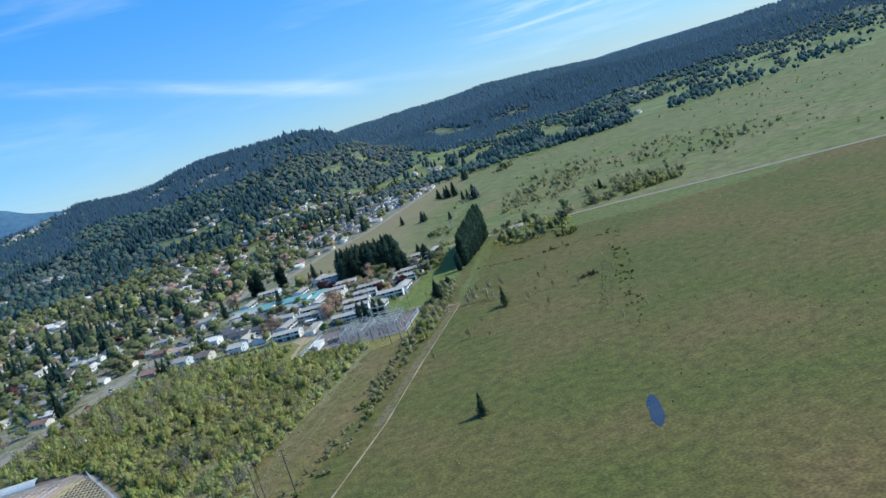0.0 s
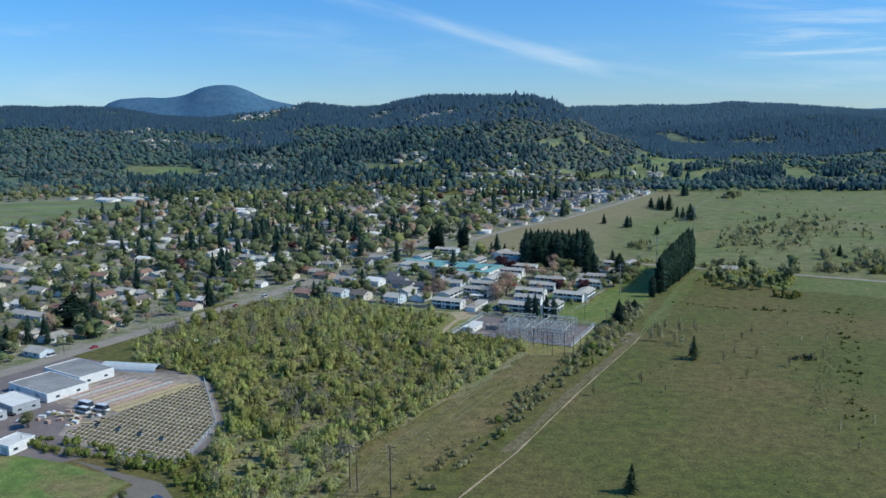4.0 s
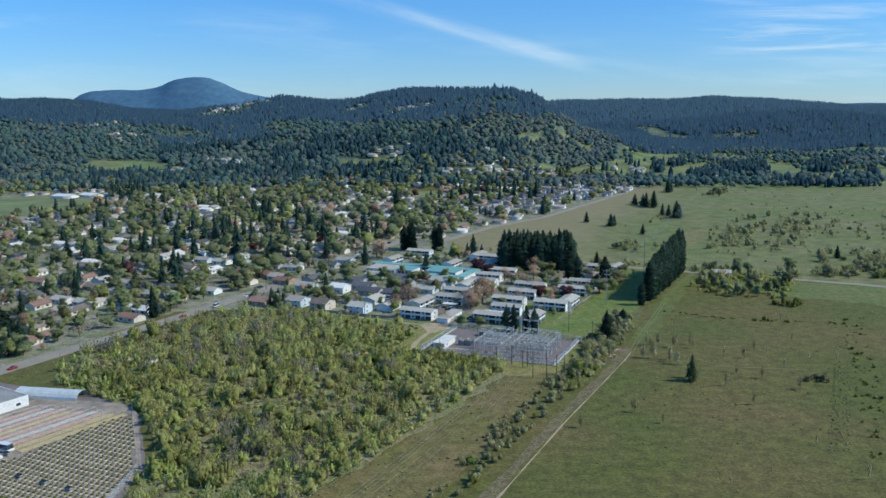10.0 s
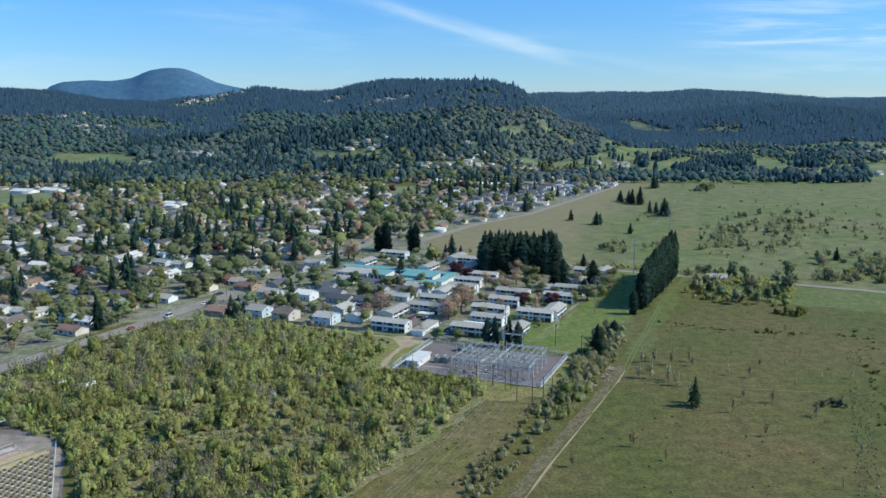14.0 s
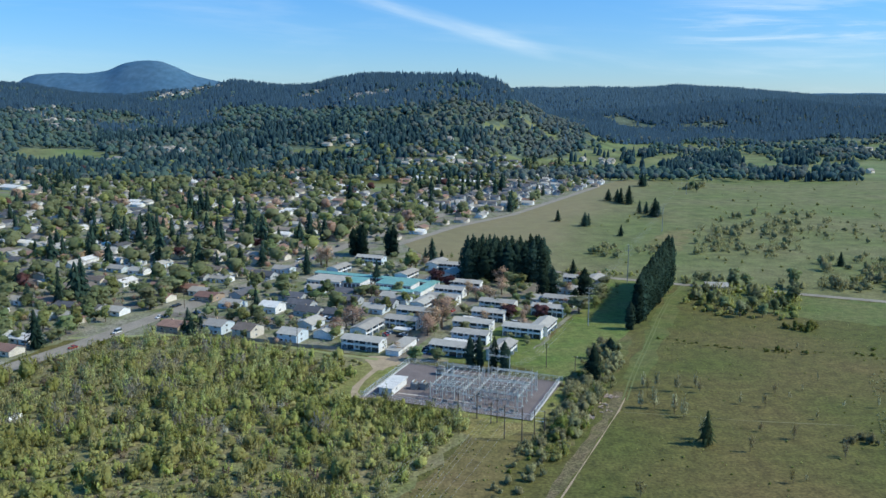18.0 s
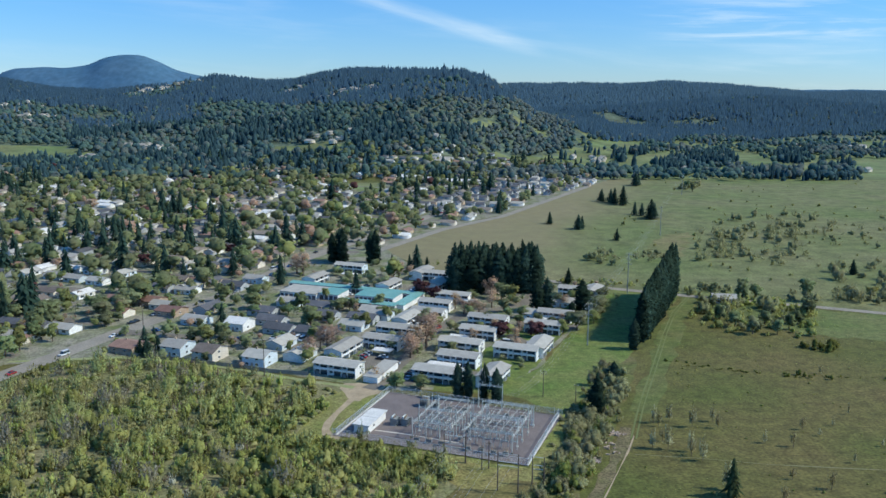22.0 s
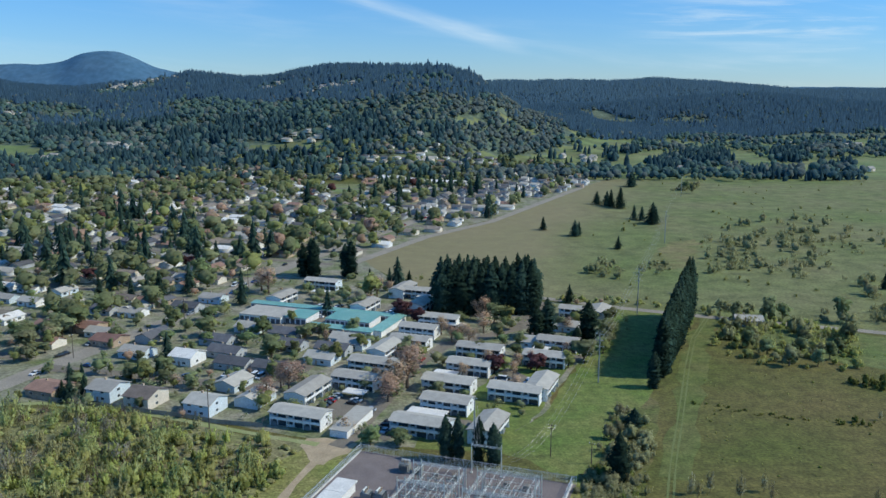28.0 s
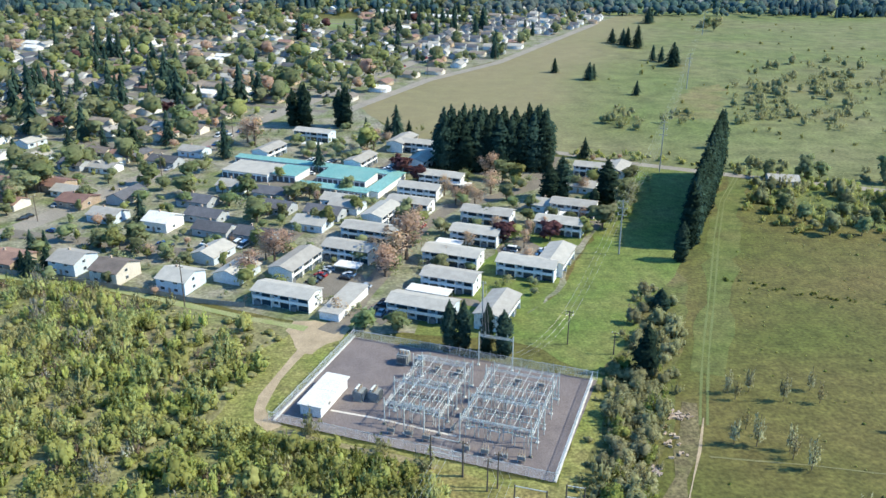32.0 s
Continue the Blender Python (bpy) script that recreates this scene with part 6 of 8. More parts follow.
def cars(x, y, n, along, face, gap=2.9):
    for i in range(n):
        if rng.uniform() < 0.82:
            p = Vector((x, y, 0)) + (U if along == "u" else V) * (i * gap)
            m = CARS[rng.choice([0, 0, 1, 1, 2, 2, 3, 4, 5])]
            ob = place(m, p.x, p.y, TURN + face + rng.uniform(-3, 3))
            ob.location.z = 0.115
for row in ((-36.5, 391, 5, "v", 0), (-29, 386, 5, "v", 0), (-10.5, 447, 4, "v", 0), (30, 413, 4, "v", 0), (42, 410, 4, "v", 0), (-12, 373, 2, "v", 0), (-22, 379, 4, "v", 0), (31, 411, 4, "v", 0), (40, 408, 4, "u", 90), (-61, 520, 8, "v", 0), (-52, 515, 10, "v", 0), (-16, 522, 5, "v", 0), (-8, 446, 5, "u", 90), (-13, 366, 3, "u", 90), (2, 381, 4, "u", 90), (58, 447, 4, "u", 90), (-2, 374, 3, "u", 90), (-142, 440, 1, "u", 0), (-120, 432, 1, "u", 0), (-96, 426, 2, "u", 0), (-78, 424, 3, "u", 90), (-66, 422, 2, "u", 90), (-158, 452, 2, "v", 60), (-150, 468, 3, "v", 90), (-118, 520, 2, "v", 90)):
    cars(*row)
for k in range(26):
    f = rng.uniform(0.1, 0.95)
    i = int(f * (len(MAIN_ROAD) - 1))
    g = f * (len(MAIN_ROAD) - 1) - i
    (x0, y0), (x1, y1) = MAIN_ROAD[i], MAIN_ROAD[i + 1]
    side = rng.choice([-3.4, 3.4])
    d = Vector((x1 - x0, y1 - y0, 0)).normalized()
    ob = place(CARS[rng.randint(0, 6)], x0 + (x1 - x0) * g - d.y * side, y0 + (y1 - y0) * g + d.x * side, math.degrees(math.atan2(d.y, d.x)))
    ob.location.z = 0.095

# trees among the flats and front houses
for x, y, h in ((-10, 396, 8.5), (-3, 411, 13), (-7, 404, 10), (17, 471, 6), (22, 474, 6.5), (33, 485, 8), (-49, 407, 10), (-85, 568, 11.7), (-90, 574, 10), (-22, 558, 9), (-56, 398, 7), (25, 470, 6)):
    BROAD.plant(x, y, h / 8 * 2.15, h / 8 * 1.5, k=4)
for x, y, h in ((33, 427, 9.3), (51, 429, 8.6), (-7, 513, 11), (1, 502, 9), (-200, 602, 9), (-150, 640, 9), (-240, 520, 8)):
    REDS.plant(x, y, h / 7 * 1.25, h / 7)
for x, y, h in ((-109, 452, 11.5), (-138, 419, 9), (-134, 421, 8), (-46, 521, 14), (85, 543, 10.4), (-95, 543, 19), (-174, 549, 14), (-141, 548, 18), (-159, 555, 14), (-131, 571, 18), (-11, 588, 17), (-28, 594, 9), (-16, 594, 9), (-4, 592, 8), (-149, 552, 15)):
    FIRS.plant(x, y, h / 15 * 1.7, h / 15)
for x, y, s, w in ((57, 476, 0.82, 1.8), (63, 480, 0.92, 1.75), (81, 472, 0.95, 2.1), (75, 468, 0.4, 1.0), (10, 345.5, 0.74, 1.05), (14, 345, 0.76, 1.05), (20.5, 343, 0.76, 0.95), (25, 341.5, 0.68, 1.1), (-63, 607, 1.25, 2.0), (-71, 613, 1.05, 1.8), (-66, 616, 1.15, 1.9), (-40, 606, 1.2, 2.0), (-44, 610, 1.05, 1.8)):
    COLUMNS.plant(x, y, w, s)
for x, y, h in ((-110, 421, 6.7), (-103, 428, 7.3), (-116, 424, 5), (-63, 450, 8.5), (-25, 552, 12), (-73, 484, 7.8), (-50, 483, 7), (-99, 484, 6.5), (-34, 444, 6.7), (-29, 467, 5), (-169, 478, 11), (-165, 490, 14), (-180, 637, 8), (-131, 600, 12), (28, 451, 7), (73, 440, 9), (65, 433, 6), (-14.6, 357, 6.0), (-4.7, 357, 6.0), (-100, 418, 5), (-58, 424, 6), (-80, 400, 4.5), (88, 500, 7), (92, 486, 6), (84, 452, 6)):
    BROAD.plant(x, y, h / 8 * 1.8, h / 8 * 1.3, k=(0, 1, 3, 2)[BROAD.count % 4])

for x, y, h in ((-52.9, 411.3, 9), (-48.7, 424.2, 7), (-1, 431.4, 11), (-9.8, 401.4, 8), (34.5, 508, 12), (12.5, 482.8, 9), (31, 436.8, 7)):
    BROAD.plant(x, y, h / 8 * 1.5, h / 8 * 1.15, k=4)
for x, y, h in ((-115.8, 424.4, 7.5), (-107.7, 421.9, 7), (-105.1, 430.6, 8), (-115.4, 471.8, 9), (-100.1, 482.2, 11), (-64.2, 452.8, 10), (-87, 410.5, 6), (-96.1, 471.2, 8), (-166.2, 480, 14), (-165.1, 495.2, 16), (-38.3, 445.5, 8), (-78, 470, 8), (-52, 475, 9), (-24, 460, 8), (-30, 486, 9), (22, 500, 9), (40, 505, 11), (46, 500, 10), (-120, 500, 12), (-105, 512, 10), (-30, 530, 9), (-62, 505, 7), (-152, 432, 6), (-140, 478, 9)):
    BROAD.plant(x, y, h / 8 * 1.25, h / 8, k=(2, 0, 1, 3)[BROAD.count % 4])
for x, y, h in ((-127, 405.2, 8), (-130.5, 400, 9), (-135, 404, 7)):
    FIRS.plant(x, y, h / 15 * 2.3, h / 15)
for x, y, h in ((92, 478, 8), (95, 488, 7), (90, 466, 6), (86, 458, 7), (98, 500, 9)):
    BROAD.plant(x, y, h / 8 * 1.4, h / 8, k=(0, 3)[BROAD.count % 2])

# taller half-bare and green trees along the lanes between the flats
x, y = spread([(-52, 400), (-30, 410), (-16, 400), (0, 396), (40, 380), (62, 430), (84, 480), (60, 500), (30, 480), (6, 470), (-20, 480), (-60, 500), (-75, 470)], 46, 92, lambda x, y: 0.8 + 0 * x)
for k in range(len(x)):
    BROAD.plant(x[k], y[k], rng.uniform(0.8, 1.25), rng.uniform(0.75, 1.15), k=(4, 0, 4, 1, 3)[k % 5])

# small yard trees and hedges in the gaps between the front houses
x, y = spread([(-150, 400), (-60, 372), (-40, 470), (-60, 500), (-150, 545), (-160, 455)], 85, 91, lambda x, y: 0.75 + 0 * x)
for k in range(len(x)):
    if rng.uniform() < 0.55:
        BROAD.plant(x[k], y[k], rng.uniform(0.5, 0.95), rng.uniform(0.5, 0.85), k=(0, 1, 3, 2)[k % 4])
    else:
        BUSHES.plant(x[k], y[k], rng.uniform(0.6, 1.1), rng.uniform(0.5, 1.0))
MODELS = [house_model(13, 9, 2.8, 1.7, w, r, f"{w} single-storey house with {r} roof", rich=False) for w, r in (("white", "light"), ("cream", "brown"), ("tan", "brown"), ("grey", "dark"), ("white", "white"), ("blue", "light"), ("cream", "red"), ("tan", "dark"))]
TOWN = [(-900, 560), (-420, 240), (-330, 150), (-285, 190), (-232, 300), (-188, 395), (-158, 440), (-120, 560), (-70, 620), (-42, 668), (0, 757), (58, 838), (112, 940), (190, 1090), (260, 1300), (200, 1420), (-200, 1330), (-900, 1200)]
CORE = [(-155, 380), (-50, 360), (110, 350), (115, 535), (-10, 600), (-100, 600), (-112, 540), (-165, 455)]
spots, streets = [], []
for r in range(-10, 60):
    line = []
    for c in range(-60, 60):
        p = U * (c * 17.0 + (r % 2) * 5) + V * (r * 28.0 + (8 if r % 2 else 0))
        spots.append((p.x + rng.uniform(-2, 2), p.y + rng.uniform(-2, 2)))
        q = U * (c * 17.0) + V * (r * 28.0 + 22)
        if r % 2 == 0 and bool(inside(q.x, q.y, TOWN)) and not bool(inside(q.x, q.y, CORE)) and q.y < 1150:
            line.append((q.x, q.y))
        else:
            streets += [line] if len(line) > 2 else []
            line = []
for line in streets:
    strip("town_street", [line[0], line[-1]], 7, M_ASPHALT, 0.07, "residential asphalt street", "road")
spots = np.array(spots)
ok = inside(spots[:, 0], spots[:, 1], TOWN) & ~inside(spots[:, 0], spots[:, 1], CORE) & (rng.uniform(0, 1, len(spots)) < np.where(spots[:, 0] < -300, 0.82, 0.85))
for (x0, y0), (x1, y1) in zip(MAIN_ROAD, MAIN_ROAD[1:]):
    f = np.clip(((spots[:, 0] - x0) * (x1 - x0) + (spots[:, 1] - y0) * (y1 - y0)) / ((x1 - x0) ** 2 + (y1 - y0) ** 2), 0, 1)
    ok &= np.hypot(spots[:, 0] - x0 - f * (x1 - x0), spots[:, 1] - y0 - f * (y1 - y0)) > 16
ok &= ~inside(spots[:, 0], spots[:, 1], [(-780, 1010), (-560, 1140), (-490, 960), (-550, 790), (-640, 690), (-730, 750)]) & ~inside(spots[:, 0], spots[:, 1], [(-124, 1160), (-60, 1160), (-56, 990), (-94, 1010)])
ESTATE = [(20, 830), (200, 1090), (262, 1290), (150, 1300), (60, 1050), (-20, 880)]
ok &= ~inside(spots[:, 0], spots[:, 1], ESTATE)
spots = spots[ok]
spots = spots[np.argsort(np.hypot(spots[:, 0], spots[:, 1] - 100))]
NEAR_HOUSES = 155
for i, (x, y) in enumerate(spots[:NEAR_HOUSES]):
    place(MODELS[rng.choice([0, 0, 0, 1, 1, 2, 3, 4, 5, 5, 6, 7])], x, y, TURN + rng.choice([0, 0, 90]) + rng.uniform(-2, 2))

# houses farther off, joined
def far_house():
    v = np.array([(0, 0, 0), (13, 0, 0), (13, 9, 0), (0, 9, 0), (0, 0, 2.8), (13, 0, 2.8), (13, 9, 2.8), (0, 9, 2.8), (0, 4.5, 4.4), (13, 4.5, 4.4)], float) - (6.5, 4.5, 0)
    return v, np.array([(0, 1, 5), (0, 5, 4), (2, 3, 7), (2, 7, 6), (1, 2, 6), (1, 6, 9), (1, 9, 5), (3, 0, 4), (3, 4, 8), (3, 8, 7)])


def far_roof():
    r = np.array([(-0.5, -0.5, 2.7), (13.5, -0.5, 2.7), (13.5, 4.5, 4.6), (-0.5, 4.5, 4.6), (13.5, 9.5, 2.7), (-0.5, 9.5, 2.7)], float) - (6.5, 4.5, 0)
    return r, np.array([(0, 1, 2), (0, 2, 3), (3, 2, 4), (3, 4, 5)])


rest = spots[NEAR_HOUSES:]
kind = rng.choice(5, len(rest), p=[0.24, 0.28, 0.28, 0.08, 0.12])
turn = np.radians(TURN) + rng.choice([0, np.pi / 2], len(rest))
pl = np.stack([rest[:, 0], rest[:, 1], height(rest[:, 0], rest[:, 1]), np.full(len(rest), 1.0), np.full(len(rest), 1.0), turn], 1)
for k, (w, r) in enumerate((("white", "light"), ("cream", "brown"), ("grey", "dark"), ("white", "white"), ("tan", "red"))):
    gathered("distant_houses", [far_house()], pl[kind == k], WALLS[w], f"distant {w} houses of the town", "houses")
    gathered("distant_roofs", [far_roof()], pl[kind == k], ROOFS[r], f"distant {r} house roofs of the town", "roofs")

# a newer estate of tall pale houses set close together
ex, ey = [], []
for i in range(-40, 40):
    for j in range(-40, 40):
        p = Vector((100, 1060, 0)) + U * (i * 13.0) + V * (j * 15.0 + (5 if i % 2 else 0))
        if bool(inside(p.x, p.y, ESTATE)) and j % 3 != 2 and rng.uniform() < 0.88:
            ex.append(p.x + rng.uniform(-1, 1))
            ey.append(p.y + rng.uniform(-1, 1))
ex, ey = np.array(ex), np.array(ey)
kind = rng.choice(3, len(ex), p=[0.3, 0.4, 0.3])
pl = np.stack([ex, ey, height(ex, ey), np.full(len(ex), 0.72), rng.uniform(0.95, 1.3, len(ex)), np.radians(TURN) + rng.choice([0, np.pi / 2], len(ex))], 1)
for k, (w, r) in enumerate((("white", "light"), ("grey", "dark"), ("tan", "brown"))):
    gathered("estate_houses", [far_house()], pl[kind == k], WALLS[w], f"tall {w} houses of a distant new estate", "houses")
    gathered("estate_roofs", [far_roof()], pl[kind == k], ROOFS[r], f"steep {r} roofs of a distant new estate", "roofs")

# houses scattered over the hillsides
r = np.random.RandomState(77)
hx = np.concatenate([x + r.normal(0, 0.55, n) * w for x, y, w, n in HAMLETS])
hy = np.concatenate([y + r.normal(0, 0.5, n) * w for x, y, w, n in HAMLETS])
pl = np.stack([hx, hy, height(hx, hy) + 1.5, r.uniform(0.8, 1.2, len(hx)), r.uniform(1.2, 1.9, len(hx)), r.uniform(0, 3.1, len(hx))], 1)
r = np.random.RandomState(78)
for name, what, spots_far in (("school_buildings", "long low school buildings", ((-31, 1155), (-8, 1138), (14, 1126), (34, 1118), (-470, 1436), (-452, 1424))), ("field_buildings", "long low buildings at the edge of the playing field", ((-592, 1052), (-560, 1064), (-528, 1076), (-496, 1062), (-464, 1046)))):
    bl = np.array([(x, y, height(x, y), 2.3, 1.3, np.radians(TURN) + r.uniform(-0.1, 0.1)) for x, y in spots_far])
    gathered(name, [far_house()], bl, WALLS["white"], what + " with pale walls", "buildings")
    gathered(name.replace("buildings", "roofs"), [far_roof()], bl, ROOFS["white"], "pale flat roofs of " + what, "roofs")
gathered("hillside_houses", [far_house()], pl, WALLS["cream"], "pale houses scattered over the wooded hills", "houses")
gathered("hillside_roofs", [far_roof()], pl, ROOFS["light"], "grey roofs of the hillside houses", "roofs")

# town trees
tx, ty = rng.uniform(-900, 300, 13000), rng.uniform(150, 1420, 13000)
FIELDS = [[(-767, 1010), (-560, 1130), (-500, 960), (-560, 800), (-640, 700), (-720, 760)], [(-118, 1150), (-66, 1150), (-62, 998), (-88, 1020)]]
ok = inside(tx, ty, TOWN) & ~inside(tx, ty, CORE) & ~inside(tx, ty, FIELDS[0]) & ~inside(tx, ty, FIELDS[1]) & (rng.uniform(0, 1, 13000) < (0.48 + 0.25 * wave(tx, ty, 0.02, 71)) * np.where(inside(tx, ty, ESTATE), 0.25, 1))
tx, ty = tx[ok], ty[ok]
order = np.argsort(np.hypot(tx, ty - 100))
tx, ty = tx[order], ty[order]
fir = rng.uniform(0, 1, len(tx)) < 0.13 + 0.2 * wave(tx, ty, 0.012, 72)
near = 170
for x, y, f in zip(tx[:near], ty[:near], fir[:near]):
    if f:
        FIRS.plant(x, y, rng.uniform(1.3, 2.1), rng.uniform(0.8, 1.6))
    else:
        size = 0.75 + 1.2 * rng.uniform() ** 1.8
        BROAD.plant(x, y, size * rng.uniform(1.0, 1.35), size * rng.uniform(0.8, 1.1))


def town_places(x, y, width, low, more, seed):
    """Mostly small trees, and some large old ones."""
    r = np.random.RandomState(seed)
    n = len(x)
    t = low + more * r.uniform(0, 1, n) ** 1.6
    return np.stack([x, y, height(x, y) - 0.2, t * width * r.uniform(0.8, 1.25, n), t, r.uniform(0, 6.28, n)], 1)


r1, r2 = fir.copy(), ~fir
r1[:near] = r2[:near] = False
gathered("town_firs", [(v / 15.0, f, n) for v, f, n in (fir_crown(30 + i, 8, 2.9, 15.0, 0.06, 0.7) for i in range(5))], town_places(tx[r1], ty[r1], 1.75, 9, 15, 6), M_FIR, "dark firs among the distant houses", "trees")
tint = rng.choice(4, len(tx), p=[0.79, 0.14, 0.055, 0.015])
mid_crowns = [(v / 8.0, f, n) for v, f, n in (broad_crown(90 + i, 40, 0.66, 1.0, 1.0, 4) for i in range(5))]
for k, (mat, what) in enumerate(((M_DECID, "green"), (M_YELLOW, "yellow-green"), (M_BLOSSOM, "reddish budding"), (M_RED, "dark red"))):
    pick = r2 & (tint == k)
    gathered("town_broadleaf_trees", mid_crowns, town_places(tx[pick], ty[pick], 1.35, 6.5, 11, 7 + k), mat, f"{what} broad-leaved trees among the distant houses", "trees")


# smaller soft trees in the yards and along the lanes, clear of the buildings
roots = [ob for ob in bpy.data.objects if ob.parent is None and ob.name.split(".")[0] in ("house", "apartment_building", "storage_shed", "carport")]
mids = np.array([tuple((ob.matrix_basis @ Vector((9.0 if ob.name[0] == "a" else 6.5, 4.8, 0)))[:2]) for ob in roots])
yr = np.random.RandomState(401)
yx, yy = yr.uniform(-430, 110, 4200), yr.uniform(170, 620, 4200)
ok = (inside(yx, yy, TOWN) | inside(yx, yy, CORE)) & ((yy > 375 - 0.25 * (yx + 60)) | (yx < -190)) & ~((yx > 42) & (yy < 470)) & ~inside(yx, yy, [(-95, 480), (-100, 545), (0, 520), (5, 470)])
for (x0, y0), (x1, y1) in zip(MAIN_ROAD, MAIN_ROAD[1:]):
    f = np.clip(((yx - x0) * (x1 - x0) + (yy - y0) * (y1 - y0)) / ((x1 - x0) ** 2 + (y1 - y0) ** 2), 0, 1)
    ok &= np.hypot(yx - x0 - f * (x1 - x0), yy - y0 - f * (y1 - y0)) > 9
ok &= np.min(np.hypot(yx[:, None] - mids[:, 0], yy[:, None] - mids[:, 1]), axis=1) > 8.5
yx, yy = yx[ok][:900], yy[ok][:900]
yard_crowns = [(v / 8.0, f, n) for v, f, n in [broad_crown(410 + i, 110, 0.4, 1.1, 0.95, 3) for i in range(3)] + [airy_crown(414 + i, 150, 0.36) for i in range(3)]]
tone = yr.uniform(0, 1, len(yx))
for lo, hi, mat, what in ((0, 0.62, M_DECID, "fresh green"), (0.62, 0.82, M_YELLOW, "yellow-green"), (0.82, 0.93, M_THORN, "pale grey half-bare"), (0.93, 1.01, M_BLOSSOM, "reddish budding")):
    pick = (tone >= lo) & (tone < hi)
    gathered("yard_trees", yard_crowns, town_places(yx[pick], yy[pick], 1.25, 3.5, 5.5, 420), mat, f"small {what} trees in the yards", "trees")


# ---- substation ----
O = Vector((-35.2, 310.0, 0))
SU, SV = Vector((66.2, -25.3, 0)).normalized(), Vector((17.8, 42.9, 0)).normalized()
SANG = math.degrees(math.atan2(SU.y, SU.x))


def sp(a, b, z=0.0):
    return O + SU * a + SV * b + Vector((0, 0, z))


def sub_pose(a, b, turn=0.0):
    p = sp(a, b)
    return pose(p.x, p.y, 0.1, 0, 0, SANG + turn)


patch("substation_yard", [tuple(sp(a, b)[:2]) for a, b in ((0, 0), (70.9, 0), (70.9, 45.8), (0, 46.4))], M_GRAVEL, 0.1, "grey gravel yard of the electrical substation", "gravel yard", wobble=0.0)

# chain-link fence
M_LINK = material("chain_link", (0.7, 0.72, 0.73), (0.62, 0.65, 0.67), scale=1.0, rough=0.5, metal=0.2)
bm = bmesh.new()
for k in range(12):
    x = k * 0.25
    box(bm, x, -0.012, 0.05, x + 0.017, 0.012, 2.4)
for k in range(9):
    z = 0.1 + k * 0.28
    box(bm, 0, -0.012, z, 3, 0.012, z + 0.017)
link = mesh_of("mesh_panel", bm, M_LINK)
bm = bmesh.new()
rod(bm, (0, 0, 0), (0, 0, 2.7), 0.05)
rod(bm, (0, 0, 2.7), (0, -0.3, 3.0), 0.025, sides=4)
post = mesh_of("post", bm, M_LINK)
bm = bmesh.new()
box(bm, 0, -0.03, 2.4, 3, 0.03, 2.47)
rail = mesh_of("top_rail", bm, M_LINK)
bm = bmesh.new()
box(bm, 0, -0.3, -0.06, 2.985, 0.3, 0.24)
bmesh.ops.bevel(bm, geom=bm.edges[:], offset=0.03, segments=1, affect="EDGES")
kerb = mesh_of("kerb", bm, material("pale_kerb_concrete", (0.62, 0.6, 0.56), (0.5, 0.49, 0.46), scale=0.4, fine=4.0, bump=0.2, rough=0.85))
for side, (a, b, da, db) in enumerate(((0, 0, 1, 0), (70.9, 0, 0, 1), (70.9, 45.9, -1, 0), (0, 46.4, 0, -1))):
    fence = tagged(new("chain_link_fence"), "pale chain-link fence with steel posts on a concrete kerb", "fence", "substation fence")
    length = 70.9 if da else 46.2
    n = round(length / 3)
    ang = SANG + {0: 0, 1: 90, 2: 180, 3: 270}[side]
    fence.matrix_basis = pose(*sp(a, b)[:2], 0.1, 0, 0, ang)
    for i in range(n):
        for nm, me in (("post", post), ("mesh_panel", link), ("top_rail", rail), ("kerb", kerb)):
            if nm == "kerb" and da:
                continue
            ob = new(nm, me)
            ob.parent = fence
            ob.matrix_basis = pose(i * length / n, 0, 0) @ Matrix.Diagonal((length / n / 3 if nm != "post" else 1, 1, 1, 1))

# control house
hut = new("control_house")
bm = bmesh.new()
box(bm, 0, 0, 0, 5.6, 15, 3.0)
part("wall", bm, WALLS["white"], hut)
bm = bmesh.new()
box(bm, -0.5, -0.6, 3.0, 6.2, 15.5, 3.3)
box(bm, -0.5, 7.3, 3.3, 6.2, 7.5, 3.38)
part("roof", bm, ROOFS["white"], hut)
opening("door", hut, 2.3, 0, 1.0, 2.1, WALLS["grey"], label="grey steel door")
opening("window", hut, 4, 1.2, 1.2, 0.9, M_GLASS, side="right", wd=5.6)
hut.matrix_basis = sub_pose(5.9, 5.0)
tagged(hut, "small control house with flat white roof inside the fence", "hut")
strip("cable_trench", [tuple(sp(12, 9)[:2]), tuple(sp(24, 9.6)[:2]), tuple(sp(45, 9)[:2])], 0.7, M_CONCRETE, 0.13, "pale concrete cable trench cover", "trench")


M_TANK = material("transformer_grey", (0.27, 0.28, 0.27), (0.21, 0.22, 0.215), scale=0.8, rough=0.6)


